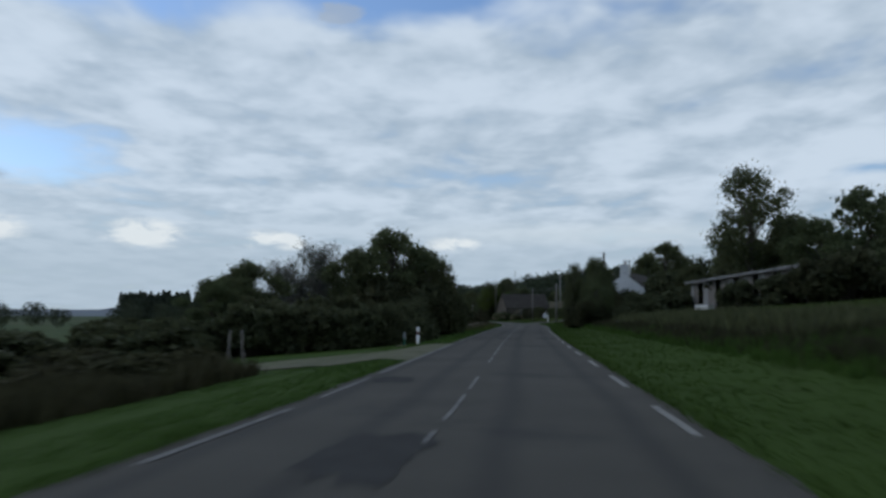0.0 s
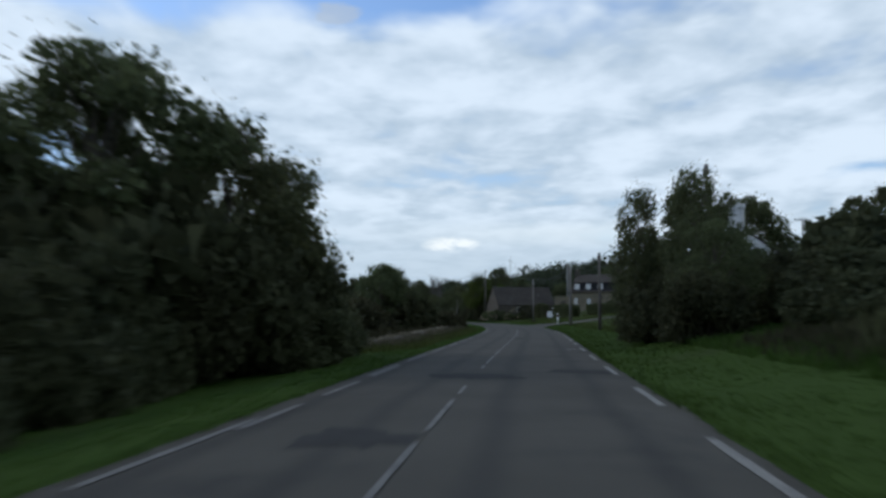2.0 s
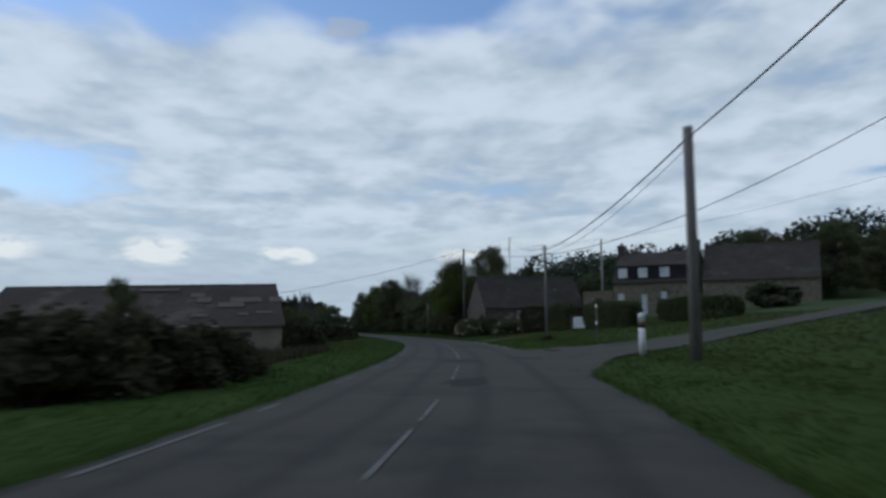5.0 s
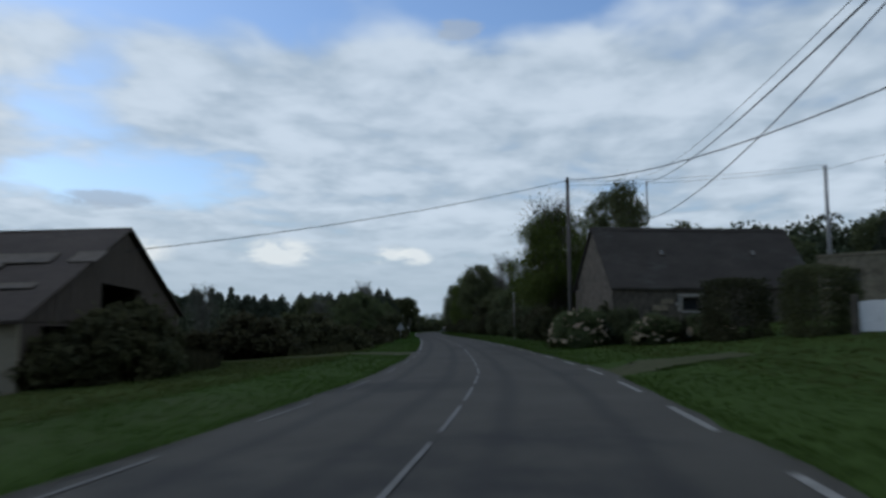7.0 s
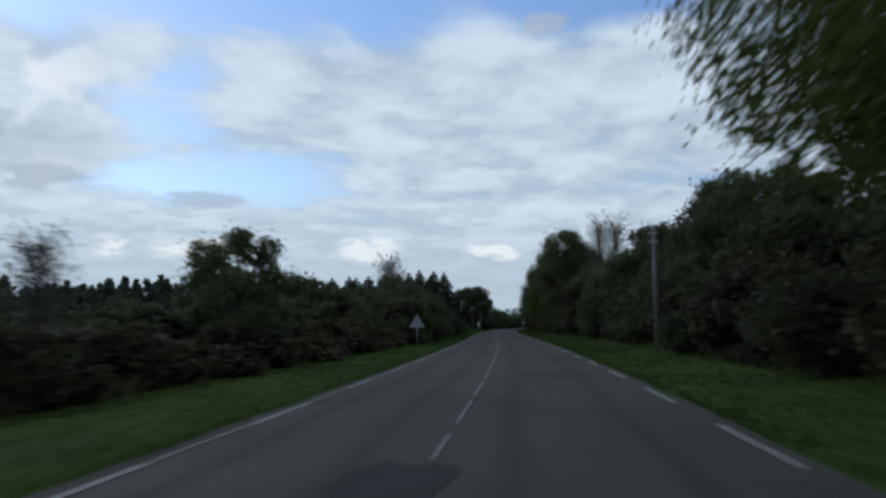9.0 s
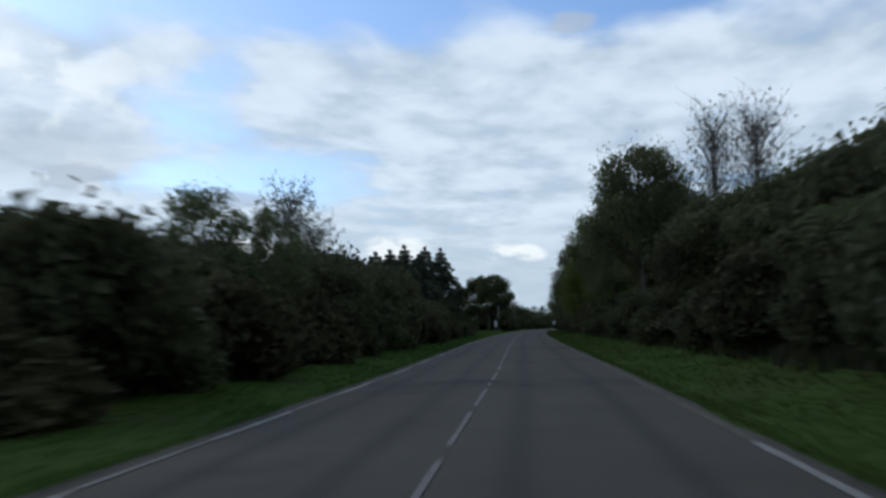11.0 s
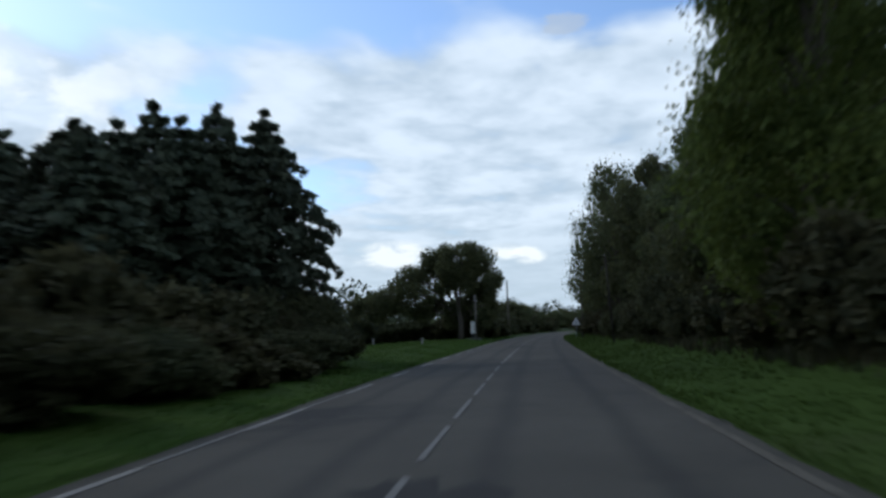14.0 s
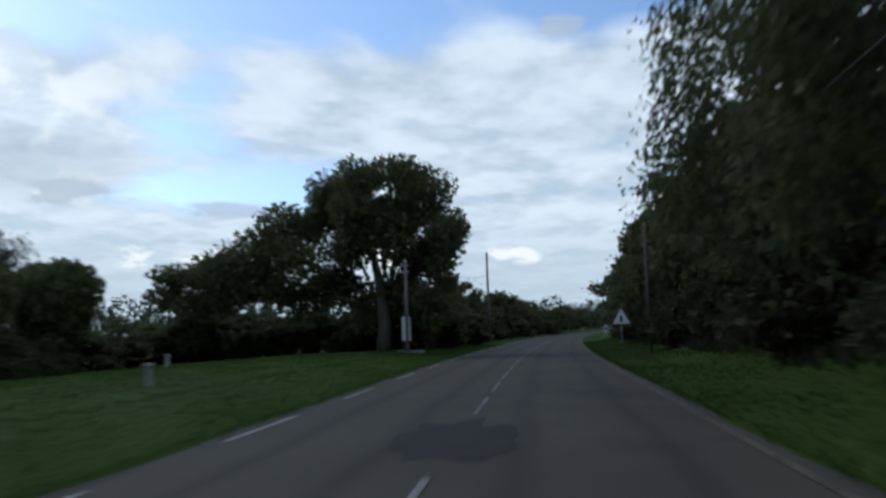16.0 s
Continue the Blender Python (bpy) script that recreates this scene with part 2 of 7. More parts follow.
def surface(name, a, b, scale=4.0, rough=0.8, bump=0.3, fine=40.0, metal=0.0, blotch=None, coords="Object", stretch=(1, 1, 1), island=0.0, trans=0.0, spec=0.3):
    """A weathered surface: two base colours mixed by coarse and fine noise, with relief; blotch is a third colour in stains."""
    m = bpy.data.materials.new(name)
    nt, N, Lk, p = links_of(m)
    tc = N("ShaderNodeTexCoord")
    mp = N("ShaderNodeMapping")
    mp.inputs["Scale"].default_value = stretch
    Lk(tc.outputs[coords], mp.inputs[0])

    def tex(sc, detail, rgh=0.6):
        n = N("ShaderNodeTexNoise")
        Lk(mp.outputs[0], n.inputs["Vector"])
        n.inputs["Scale"].default_value, n.inputs["Detail"].default_value, n.inputs["Roughness"].default_value = sc, detail, rgh
        return n.outputs[0]

    def mixc(f, c1, c2):
        n = N("ShaderNodeMix")
        n.data_type = "RGBA"
        Lk(f, n.inputs[0])
        for sock, v in ((n.inputs[6], c1), (n.inputs[7], c2)):
            if isinstance(v, tuple):
                sock.default_value = (*v, 1)
            else:
                Lk(v, sock)
        return n.outputs[2]

    def span(v, lo, hi):
        n = N("ShaderNodeMapRange")
        Lk(v, n.inputs[0])
        n.inputs[1].default_value, n.inputs[2].default_value = lo, hi
        return n.outputs[0]

    big, small = tex(scale, 4), tex(fine, 3)
    both = N("ShaderNodeMath")
    both.operation = "MULTIPLY_ADD"
    Lk(small, both.inputs[0])
    both.inputs[1].default_value = 0.45
    sc = N("ShaderNodeMath")
    sc.operation = "MULTIPLY"
    Lk(big, sc.inputs[0])
    sc.inputs[1].default_value = 0.75
    Lk(sc.outputs[0], both.inputs[2])
    col = mixc(span(both.outputs[0], 0.38, 0.82), a, b)
    if blotch:
        col = mixc(span(tex(scale * 0.45, 6, 0.7), 0.54, 0.66), col, blotch)
    if island:
        gi = N("ShaderNodeNewGeometry")
        oi = N("ShaderNodeObjectInfo")
        hs = N("ShaderNodeHueSaturation")
        ad = N("ShaderNodeMath")
        ad.operation = "MULTIPLY_ADD"
        Lk(gi.outputs["Random Per Island"], ad.inputs[0])
        ad.inputs[1].default_value = island
        ob_r = N("ShaderNodeMath")
        ob_r.operation = "MULTIPLY_ADD"
        Lk(oi.outputs["Random"], ob_r.inputs[0])
        ob_r.inputs[1].default_value, ob_r.inputs[2].default_value = 0.32, 0.845 - island / 2
        Lk(ob_r.outputs[0], ad.inputs[2])
        Lk(ad.outputs[0], hs.inputs["Value"])
        hu = N("ShaderNodeMath")
        hu.operation = "MULTIPLY_ADD"
        Lk(oi.outputs["Random"], hu.inputs[0])
        hu.inputs[1].default_value, hu.inputs[2].default_value = 0.034, 0.480
        Lk(hu.outputs[0], hs.inputs["Hue"])
        Lk(col, hs.inputs["Color"])
        col = hs.outputs[0]
    Lk(col, p.inputs["Base Color"])
    p.inputs["Roughness"].default_value, p.inputs["Metallic"].default_value = rough, metal
    p.inputs["Specular IOR Level"].default_value = spec
    if bump:
        bp = N("ShaderNodeBump")
        bp.inputs["Strength"].default_value, bp.inputs["Distance"].default_value = bump, 0.02
        Lk(both.outputs[0], bp.inputs["Height"])
        Lk(bp.outputs[0], p.inputs["Normal"])
    if trans:
        tr = N("ShaderNodeBsdfTranslucent")
        Lk(col, tr.inputs[0])
        mx = N("ShaderNodeMixShader")
        mx.inputs[0].default_value = trans
        Lk(p.outputs[0], mx.inputs[1])
        Lk(tr.outputs[0], mx.inputs[2])
        Lk(mx.outputs[0], nt.nodes["Material Output"].inputs[0])
    return m


def asphalt_material():
    """Old chip-sealed asphalt; darker, polished wheel tracks run along it (the UV map holds metres along and across)."""
    m = surface("asphalt", (0.049, 0.0465, 0.0385), (0.0725, 0.069, 0.057), scale=0.35, fine=55, rough=0.85, bump=0.35, blotch=(0.034, 0.034, 0.031), spec=0.07)
    nt, N, Lk, p = links_of(m)
    src = p.inputs["Base Color"].links[0].from_socket
    uv = N("ShaderNodeUVMap")
    sep = N("ShaderNodeSeparateXYZ")
    Lk(uv.outputs[0], sep.inputs[0])
    wob = N("ShaderNodeTexNoise")
    wob.noise_dimensions = "1D"
    Lk(sep.outputs[0], wob.inputs["W"])
    wob.inputs["Scale"].default_value = 0.12
    tot = None
    for centre, width in ((0.75, 0.32), (2.25, 0.30), (-0.75, 0.30), (-2.0, 0.28)):
        d = N("ShaderNodeMath")
        d.operation = "SUBTRACT"
        Lk(sep.outputs[1], d.inputs[0])
        d.inputs[1].default_value = centre - 0.15
        e = N("ShaderNodeMath")
        e.operation = "MULTIPLY_ADD"
        Lk(wob.outputs[0], e.inputs[0])
        e.inputs[1].default_value = -0.3
        Lk(d.outputs[0], e.inputs[2])
        g = N("ShaderNodeMath")
        g.operation = "ABSOLUTE"
        Lk(e.outputs[0], g.inputs[0])
        h = N("ShaderNodeMapRange")
        h.interpolation_type = "SMOOTHSTEP"
        Lk(g.outputs[0], h.inputs[0])
        h.inputs[1].default_value, h.inputs[2].default_value, h.inputs[3].default_value, h.inputs[4].default_value = 0.0, width, 1.0, 0.0
        if tot is None:
            tot = h.outputs[0]
        else:
            k = N("ShaderNodeMath")
            k.operation = "MAXIMUM"
            Lk(tot, k.inputs[0])
            Lk(h.outputs[0], k.inputs[1])
            tot = k.outputs[0]
    f = N("ShaderNodeMath")
    f.operation = "MULTIPLY"
    Lk(tot, f.inputs[0])
    f.inputs[1].default_value = 0.5
    mx = N("ShaderNodeMix")
    mx.data_type = "RGBA"
    Lk(f.outputs[0], mx.inputs[0])
    Lk(src, mx.inputs[6])
    mx.inputs[7].default_value = (0.030, 0.030, 0.028, 1)
    Lk(mx.outputs[2], p.inputs["Base Color"])
    return m


M_ASPHALT = asphalt_material()
M_PATCH = surface("bitumen_patch", (0.032, 0.032, 0.030), (0.048, 0.048, 0.045), scale=2, fine=60, rough=0.9, bump=0.4, spec=0.04)
M_PAINT = surface("worn_road_paint", (0.074, 0.072, 0.063), (0.255, 0.246, 0.218), scale=5, fine=35, rough=0.75, bump=0.2, blotch=(0.09, 0.09, 0.09))
M_PAINTW = surface("worn_away_road_paint", (0.055, 0.054, 0.048), (0.105, 0.102, 0.092), scale=4, fine=30, rough=0.85, bump=0.2, blotch=(0.05, 0.049, 0.043))
M_PAINTC = surface("faded_road_paint", (0.060, 0.059, 0.053), (0.155, 0.151, 0.137), scale=4, fine=30, rough=0.8, bump=0.2, blotch=(0.045, 0.044, 0.041))
M_SHOULDER = surface("dusty_edge_paint", (0.060, 0.056, 0.045), (0.125, 0.116, 0.094), scale=3, fine=22, rough=0.9, bump=0.3, blotch=(0.05, 0.048, 0.038), spec=0.05)
M_TRACK = surface("track_gravel", (0.056, 0.060, 0.033), (0.118, 0.114, 0.074), scale=0.8, fine=22, rough=0.95, bump=0.6, blotch=(0.034, 0.054, 0.016), spec=0.1)
M_TRACKG = surface("grassy_gravel", (0.034, 0.040, 0.015), (0.066, 0.066, 0.036), scale=1.6, fine=16, rough=0.95, bump=0.8, blotch=(0.030, 0.044, 0.011), spec=0.05)
M_GRASS = surface("grass", (0.027, 0.048, 0.010), (0.038, 0.066, 0.014), scale=0.18, fine=45, rough=0.95, bump=0.12, blotch=(0.036, 0.050, 0.016), spec=0.03)
M_FIELD = surface("field", (0.024, 0.044, 0.012), (0.046, 0.066, 0.020), scale=0.03, fine=2.0, rough=0.95, bump=0.5, blotch=(0.062, 0.052, 0.028), spec=0.1)
M_BLADE = surface("grass_blades", (0.036, 0.066, 0.013), (0.050, 0.088, 0.018), scale=0.22, fine=3, rough=0.85, bump=0, island=0.12, trans=0.3, spec=0.08)
M_STALK = surface("dry_stalks", (0.075, 0.066, 0.042), (0.190, 0.172, 0.125), scale=0.6, fine=6, rough=0.9, bump=0, island=0.5, trans=0.2, spec=0.1)
M_BLADED = surface("drying_grass_blades", (0.046, 0.064, 0.017), (0.070, 0.086, 0.026), scale=0.22, fine=3, rough=0.85, bump=0, island=0.15, trans=0.3, spec=0.08)
M_WEED = surface("dry_weeds", (0.034, 0.037, 0.018), (0.066, 0.062, 0.032), scale=0.5, fine=6, rough=0.9, bump=0, island=0.6, trans=0.2, spec=0.1)
M_BRACKEN = surface("brown_bracken", (0.027, 0.030, 0.015), (0.050, 0.047, 0.025), scale=0.5, fine=6, rough=0.9, bump=0, island=0.6, trans=0.2, spec=0.1)
M_LEAF = surface("dark_leaves", (0.055, 0.067, 0.030), (0.098, 0.116, 0.054), scale=0.8, fine=7, rough=0.7, bump=0, island=0.4, trans=0.42, spec=0.12)
# darker copy of M_LEAF: the bushes' shade is put into the leaf colour
M_LEAF_S = surface("bramble_leaves", (0.040, 0.046, 0.024), (0.074, 0.082, 0.042), scale=0.8, fine=7, rough=0.75, bump=0, island=0.4, trans=0.35, spec=0.08)
M_LEAF_L = surface("pale_leaves", (0.048, 0.075, 0.016), (0.100, 0.135, 0.034), scale=0.8, fine=7, rough=0.7, bump=0, island=0.4, trans=0.42, spec=0.12)
M_LEAF_G = surface("grey_leaves", (0.050, 0.058, 0.044), (0.105, 0.115, 0.095), scale=0.8, fine=7, rough=0.65, bump=0, island=0.5, trans=0.25, spec=0.2)
M_NEEDLE = surface("spruce_needles", (0.040, 0.052, 0.036), (0.072, 0.088, 0.060), scale=0.8, fine=9, rough=0.8, bump=0, island=0.4, trans=0.25, spec=0.1)
M_BARK = surface("bark", (0.050, 0.042, 0.034), (0.110, 0.098, 0.082), scale=3, fine=22, rough=0.95, bump=1.0, stretch=(1, 1, 0.25))
M_TWIG = surface("grey_twigs", (0.085, 0.075, 0.068), (0.150, 0.138, 0.125), scale=3, fine=22, rough=0.95, bump=0.4)
M_FLOWER = surface("faded_flowers", (0.36, 0.29, 0.20), (0.70, 0.60, 0.46), scale=2, fine=14, rough=0.9, bump=0.2, island=0.5, trans=0.2)
M_STONE = surface("granite_rubble", (0.034, 0.030, 0.024), (0.105, 0.092, 0.072), scale=2.2, fine=5.0, rough=0.92, bump=1.0, blotch=(0.030, 0.028, 0.020))
M_GRANITE = surface("tan_granite", (0.10, 0.086, 0.058), (0.23, 0.198, 0.138), scale=2.2, fine=5.0, rough=0.92, bump=1.0, blotch=(0.07, 0.062, 0.043))
M_SLATED = surface("dark_slate", (0.020, 0.020, 0.022), (0.036, 0.036, 0.040), scale=0.9, fine=9, rough=0.8, spec=0.08, bump=0.5, stretch=(1, 1, 2.5))
M_SLATE = surface("slate", (0.038, 0.034, 0.030), (0.068, 0.060, 0.052), scale=0.7, fine=9, rough=0.85, spec=0.06, bump=0.5, stretch=(1, 1, 2.5), blotch=(0.075, 0.074, 0.066))
M_FIBRE = surface("lichened_fibre_cement", (0.030, 0.025, 0.021), (0.060, 0.050, 0.041), scale=0.35, fine=4, rough=0.95, bump=0.4, blotch=(0.088, 0.076, 0.062), spec=0.08)
M_FIBREL = surface("new_fibre_cement", (0.060, 0.052, 0.042), (0.125, 0.110, 0.090), scale=1.6, fine=6, rough=0.95, bump=0.3, blotch=(0.07, 0.063, 0.055), spec=0.08)
M_BOARDS = surface("brown_shed_boards", (0.046, 0.037, 0.030), (0.092, 0.076, 0.062), scale=2, fine=25, rough=0.9, bump=0.5, blotch=(0.060, 0.055, 0.048), stretch=(4, 4, 0.4), spec=0.1)
M_RENDER = surface("stained_render", (0.125, 0.112, 0.078), (0.22, 0.198, 0.145), scale=0.6, fine=8, rough=0.95, bump=0.4, blotch=(0.085, 0.08, 0.064))
M_PALE = surface("pale_render", (0.17, 0.16, 0.14), (0.27, 0.255, 0.225), scale=0.6, fine=8, rough=0.95, bump=0.4, blotch=(0.14, 0.135, 0.115))
M_SLATEP = surface("weathered_slate", (0.075, 0.072, 0.068), (0.125, 0.12, 0.112), scale=0.7, fine=9, rough=0.8, spec=0.1, bump=0.5, stretch=(1, 1, 2.5), blotch=(0.10, 0.10, 0.09))
M_WHITE = surface("white_render", (0.50, 0.50, 0.48), (0.70, 0.70, 0.68), scale=0.8, fine=10, rough=0.9, bump=0.3, blotch=(0.40, 0.40, 0.37))
M_WOODP = surface("tarred_wood", (0.055, 0.048, 0.042), (0.125, 0.115, 0.10), scale=2, fine=25, rough=0.9, bump=0.6, stretch=(4, 4, 0.4))
M_TAR = surface("dark_tarred_wood", (0.022, 0.019, 0.016), (0.048, 0.042, 0.035), scale=2, fine=25, rough=0.9, bump=0.6, stretch=(4, 4, 0.4), spec=0.1)
M_CONC = surface("pale_concrete", (0.16, 0.16, 0.155), (0.29, 0.29, 0.28), scale=1.5, fine=18, rough=0.9, bump=0.3, stretch=(1, 1, 0.5))
M_PLANK = surface("grey_boards", (0.085, 0.078, 0.068), (0.20, 0.185, 0.165), scale=2.0, fine=16, rough=0.9, bump=0.5, stretch=(3, 3, 0.4))
M_CAPSTONE = surface("pale_capstone", (0.075, 0.064, 0.040), (0.18, 0.155, 0.105), scale=2.0, fine=9, rough=0.95, bump=0.8, blotch=(0.05, 0.054, 0.028))
M_TIN = surface("galvanised_sheet", (0.26, 0.27, 0.28), (0.46, 0.47, 0.48), scale=0.9, fine=7, rough=0.5, bump=0.2, metal=0.55, blotch=(0.24, 0.17, 0.12))
M_SIGN = surface("sign_back", (0.17, 0.18, 0.18), (0.26, 0.27, 0.27), scale=2, fine=15, rough=0.6, bump=0.1, metal=0.2)
M_PLASTIC = surface("white_plastic", (0.60, 0.60, 0.58), (0.76, 0.76, 0.74), scale=3, fine=20, rough=0.5, bump=0.1, blotch=(0.48, 0.48, 0.44))
M_RED = surface("red_band", (0.075, 0.022, 0.018), (0.12, 0.032, 0.026), scale=3, fine=20, rough=0.5, bump=0.1)
M_BLACK = surface("black_band", (0.012, 0.012, 0.012), (0.022, 0.022, 0.022), scale=3, fine=20, rough=0.6, bump=0.1)
# near-black colour that paints the shade inside open buildings
M_DARK = surface("dark_interior", (0.010, 0.010, 0.010), (0.020, 0.019, 0.018), scale=1, fine=6, rough=0.95, bump=0.2)
M_CAR = surface("white_car_paint", (0.60, 0.61, 0.62), (0.68, 0.69, 0.70), scale=0.8, fine=5, rough=0.3, bump=0.0, spec=0.5)
M_RUBBER = surface("rubber", (0.015, 0.015, 0.015), (0.028, 0.028, 0.028), scale=6, fine=40, rough=0.9, bump=0.3)
M_GREEN = surface("green_plastic", (0.03, 0.16, 0.10), (0.05, 0.22, 0.14), scale=3, fine=20, rough=0.55, bump=0.1)
M_WIRE = surface("cable_sheath", (0.025, 0.025, 0.026), (0.05, 0.05, 0.052), scale=3, fine=20, rough=0.7, bump=0)
M_BRICK = surface("chimney_brick", (0.11, 0.085, 0.07), (0.22, 0.17, 0.14), scale=2.5, fine=12, rough=0.95, bump=0.8)
M_YARD = surface("trodden_yard", (0.036, 0.032, 0.022), (0.068, 0.058, 0.042), scale=1.4, fine=14, rough=0.95, bump=0.5, blotch=(0.034, 0.044, 0.018), spec=0.05)
M_EARTH = surface("bare_earth", (0.060, 0.048, 0.034), (0.11, 0.09, 0.065), scale=0.9, fine=12, rough=0.95, bump=0.8, blotch=(0.045, 0.058, 0.022))
# aerial haze put into the hills' own colour; no volume scatters here
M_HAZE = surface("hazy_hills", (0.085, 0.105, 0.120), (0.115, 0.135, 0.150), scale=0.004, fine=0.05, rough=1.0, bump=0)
M_WOODFAR = surface("far_wood", (0.026, 0.038, 0.019), (0.052, 0.066, 0.034), scale=0.15, fine=1.5, rough=0.95, bump=0, island=0.6)


def glass_material():
    m = bpy.data.materials.new("window_glass")
    nt, N, Lk, p = links_of(m)
    p.inputs["Base Color"].default_value = (0.02, 0.022, 0.025, 1)
    p.inputs["Roughness"].default_value = 0.05
    p.inputs["Specular IOR Level"].default_value = 0.6
    return m


M_GLASS = glass_material()


# ---- mesh helpers ----
def mesh_of(name, verts, faces, material, smooth=False):
    me = bpy.data.meshes.new(name)
    me.from_pydata([tuple(map(float, v)) for v in verts], [], [tuple(map(int, f)) for f in faces])
    me.materials.append(material)
    if smooth:
        me.polygons.foreach_set("use_smooth", [True] * len(me.polygons))
    me.update()
    return me


def tris_mesh(name, v, material):
    n = len(v)
    me = bpy.data.meshes.new(name)
    me.vertices.add(3 * n)
    me.vertices.foreach_set("co", v.reshape(-1).astype(np.float32))
    me.loops.add(3 * n)
    me.loops.foreach_set("vertex_index", np.arange(3 * n, dtype=np.int32))
    me.polygons.add(n)
    me.polygons.foreach_set("loop_start", np.arange(0, 3 * n, 3, dtype=np.int32))
    me.materials.append(material)
    me.update(calc_edges=True)
    return me


def empty(name, m, label="", category="", group="", kind=""):
    ob = new(name)
    ob.empty_display_size = 0.2
    ob.matrix_world = m
    return tagged(ob, label, category, group, kind)


def child(name, me, parent, label="", m=None):
    ob = new(name, me)
    ob.parent = parent
    if m is not None:
        ob.matrix_basis = m
    return tagged(ob, label)


def part(name, bm, material, parent, label="", smooth=False, m=None):
    me = bpy.data.meshes.new(name)
    bm.normal_update()
    bm.to_mesh(me)
    bm.free()
    me.materials.append(material)
    if smooth:
        me.polygons.foreach_set("use_smooth", [True] * len(me.polygons))
    return child(name, me, parent, label, m)


def box_into(bm, x0, x1, y0, y1, z0, z1, bevel=0.0):
    r = bmesh.ops.create_cube(bm, size=1)
    bmesh.ops.scale(bm, vec=(x1 - x0, y1 - y0, z1 - z0), verts=r["verts"])
    bmesh.ops.translate(bm, vec=((x0 + x1) / 2, (y0 + y1) / 2, (z0 + z1) / 2), verts=r["verts"])
    if bevel:
        es = list({e for v in r["verts"] for e in v.link_edges})
        bmesh.ops.bevel(bm, geom=es, offset=bevel, segments=2, affect="EDGES", profile=0.6)
    return bm


def box(x0, x1, y0, y1, z0, z1, bevel=0.0):
    return box_into(bmesh.new(), x0, x1, y0, y1, z0, z1, bevel)


def prism(poly, axis_a, axis_b, axis_c, d0, d1, bm=None):
    """A flat outline (a, b) swept along a third axis from d0 to d1."""
    bm = bm or bmesh.new()
    A, B, C3 = Vector(axis_a), Vector(axis_b), Vector(axis_c)
    lo = [bm.verts.new(A * a + B * b + C3 * d0) for a, b in poly]
    hi = [bm.verts.new(A * a + B * b + C3 * d1) for a, b in poly]
    bm.faces.new(lo[::-1])
    bm.faces.new(hi)
    for i in range(len(poly)):
        j = (i + 1) % len(poly)
        bm.faces.new((lo[i], lo[j], hi[j], hi[i]))
    bmesh.ops.recalc_face_normals(bm, faces=bm.faces)
    return bm


def tube_into(verts, faces, pts, radii, sides=7):
    pts = [Vector(p) for p in pts]
    base = len(verts)
    for i, p in enumerate(pts):
        d = (pts[min(i + 1, len(pts) - 1)] - pts[max(i - 1, 0)]).normalized()
        a = d.orthogonal().normalized()
        b = d.cross(a)
        for k in range(sides):
            w = 2 * math.pi * k / sides
            verts.append(p + (a * math.cos(w) + b * math.sin(w)) * radii[i])
    for i in range(len(pts) - 1):
        for k in range(sides):
            a0, a1 = base + i * sides + k, base + i * sides + (k + 1) % sides
            faces.append((a0, a1, a1 + sides, a0 + sides))
    faces.append(tuple(base + k for k in range(sides))[::-1])
    faces.append(tuple(base + (len(pts) - 1) * sides + k for k in range(sides)))


def tube(name, pts, radii, material, sides=8):
    v, f = [], []
    tube_into(v, f, pts, radii, sides)
    return mesh_of(name, v, f, material, smooth=True)


def wall_into(bm, L, H, T, holes):
    """A wall from x = 0 to L, z = 0 to H and y = 0 to T, with openings (x0, x1, z0, z1) right through it."""
    xs = sorted({0, L, *[h[0] for h in holes], *[h[1] for h in holes]})
    zs = sorted({0, H, *[h[2] for h in holes], *[h[3] for h in holes]})
    for xa, xb in zip(xs, xs[1:]):
        for za, zb in zip(zs, zs[1:]):
            cx, cz = (xa + xb) / 2, (za + zb) / 2
            if not any(h[0] < cx < h[1] and h[2] < cz < h[3] for h in holes):
                box_into(bm, xa, xb, 0, T, za, zb)
    bmesh.ops.remove_doubles(bm, verts=bm.verts, dist=1e-4)
    return bm


# ---- ground, road and verges ----
def make_ground():
    xs = np.unique(np.r_[-4000, -2500, -1500, -1000, -700, -500, -350, -250, np.arange(-180, -70, 10), np.arange(-70, 75, 2.0), np.arange(75, 200, 10), 250, 350, 500, 700, 1000, 1500, 2500, 4000])
    ys = np.unique(np.r_[-4000, -2000, -1000, -500, -250, -150, np.arange(-100, -20, 10), np.arange(-20, 480, 2.5), np.arange(480, 820, 10), 900, 1000, 1300, 1800, 2500, 4500])
    X, Y = np.meshgrid(xs, ys)
    s, l = to_sl(X, Y)
    z = terrain(s, l)
    s2, l2 = s * 0.07, l * 0.07
    z = z + np.where(np.abs(l) > 20, 0.18 * np.sin(s2 * 2.1 + l2) * np.sin(l2 * 1.7 - 0.4 * s2), 0)
    low = np.interp(np.abs(l), [0, 9.5, 13], [-0.30, -0.30, 0.0])
    z = z + low
    z = np.where(in_tracks(s, l), z - 0.2, z)
    n, m = len(xs), len(ys)
    idx = np.arange(n * m).reshape(m, n)
    faces = np.stack([idx[:-1, :-1], idx[:-1, 1:], idx[1:, 1:], idx[1:, :-1]], -1).reshape(-1, 4)
    me = mesh_of("ground", np.stack([X.ravel(), Y.ravel(), z], 1), faces, M_FIELD, smooth=True)
    return tagged(new("ground", me), "green and brown fields around the country road", "ground", kind="structure")


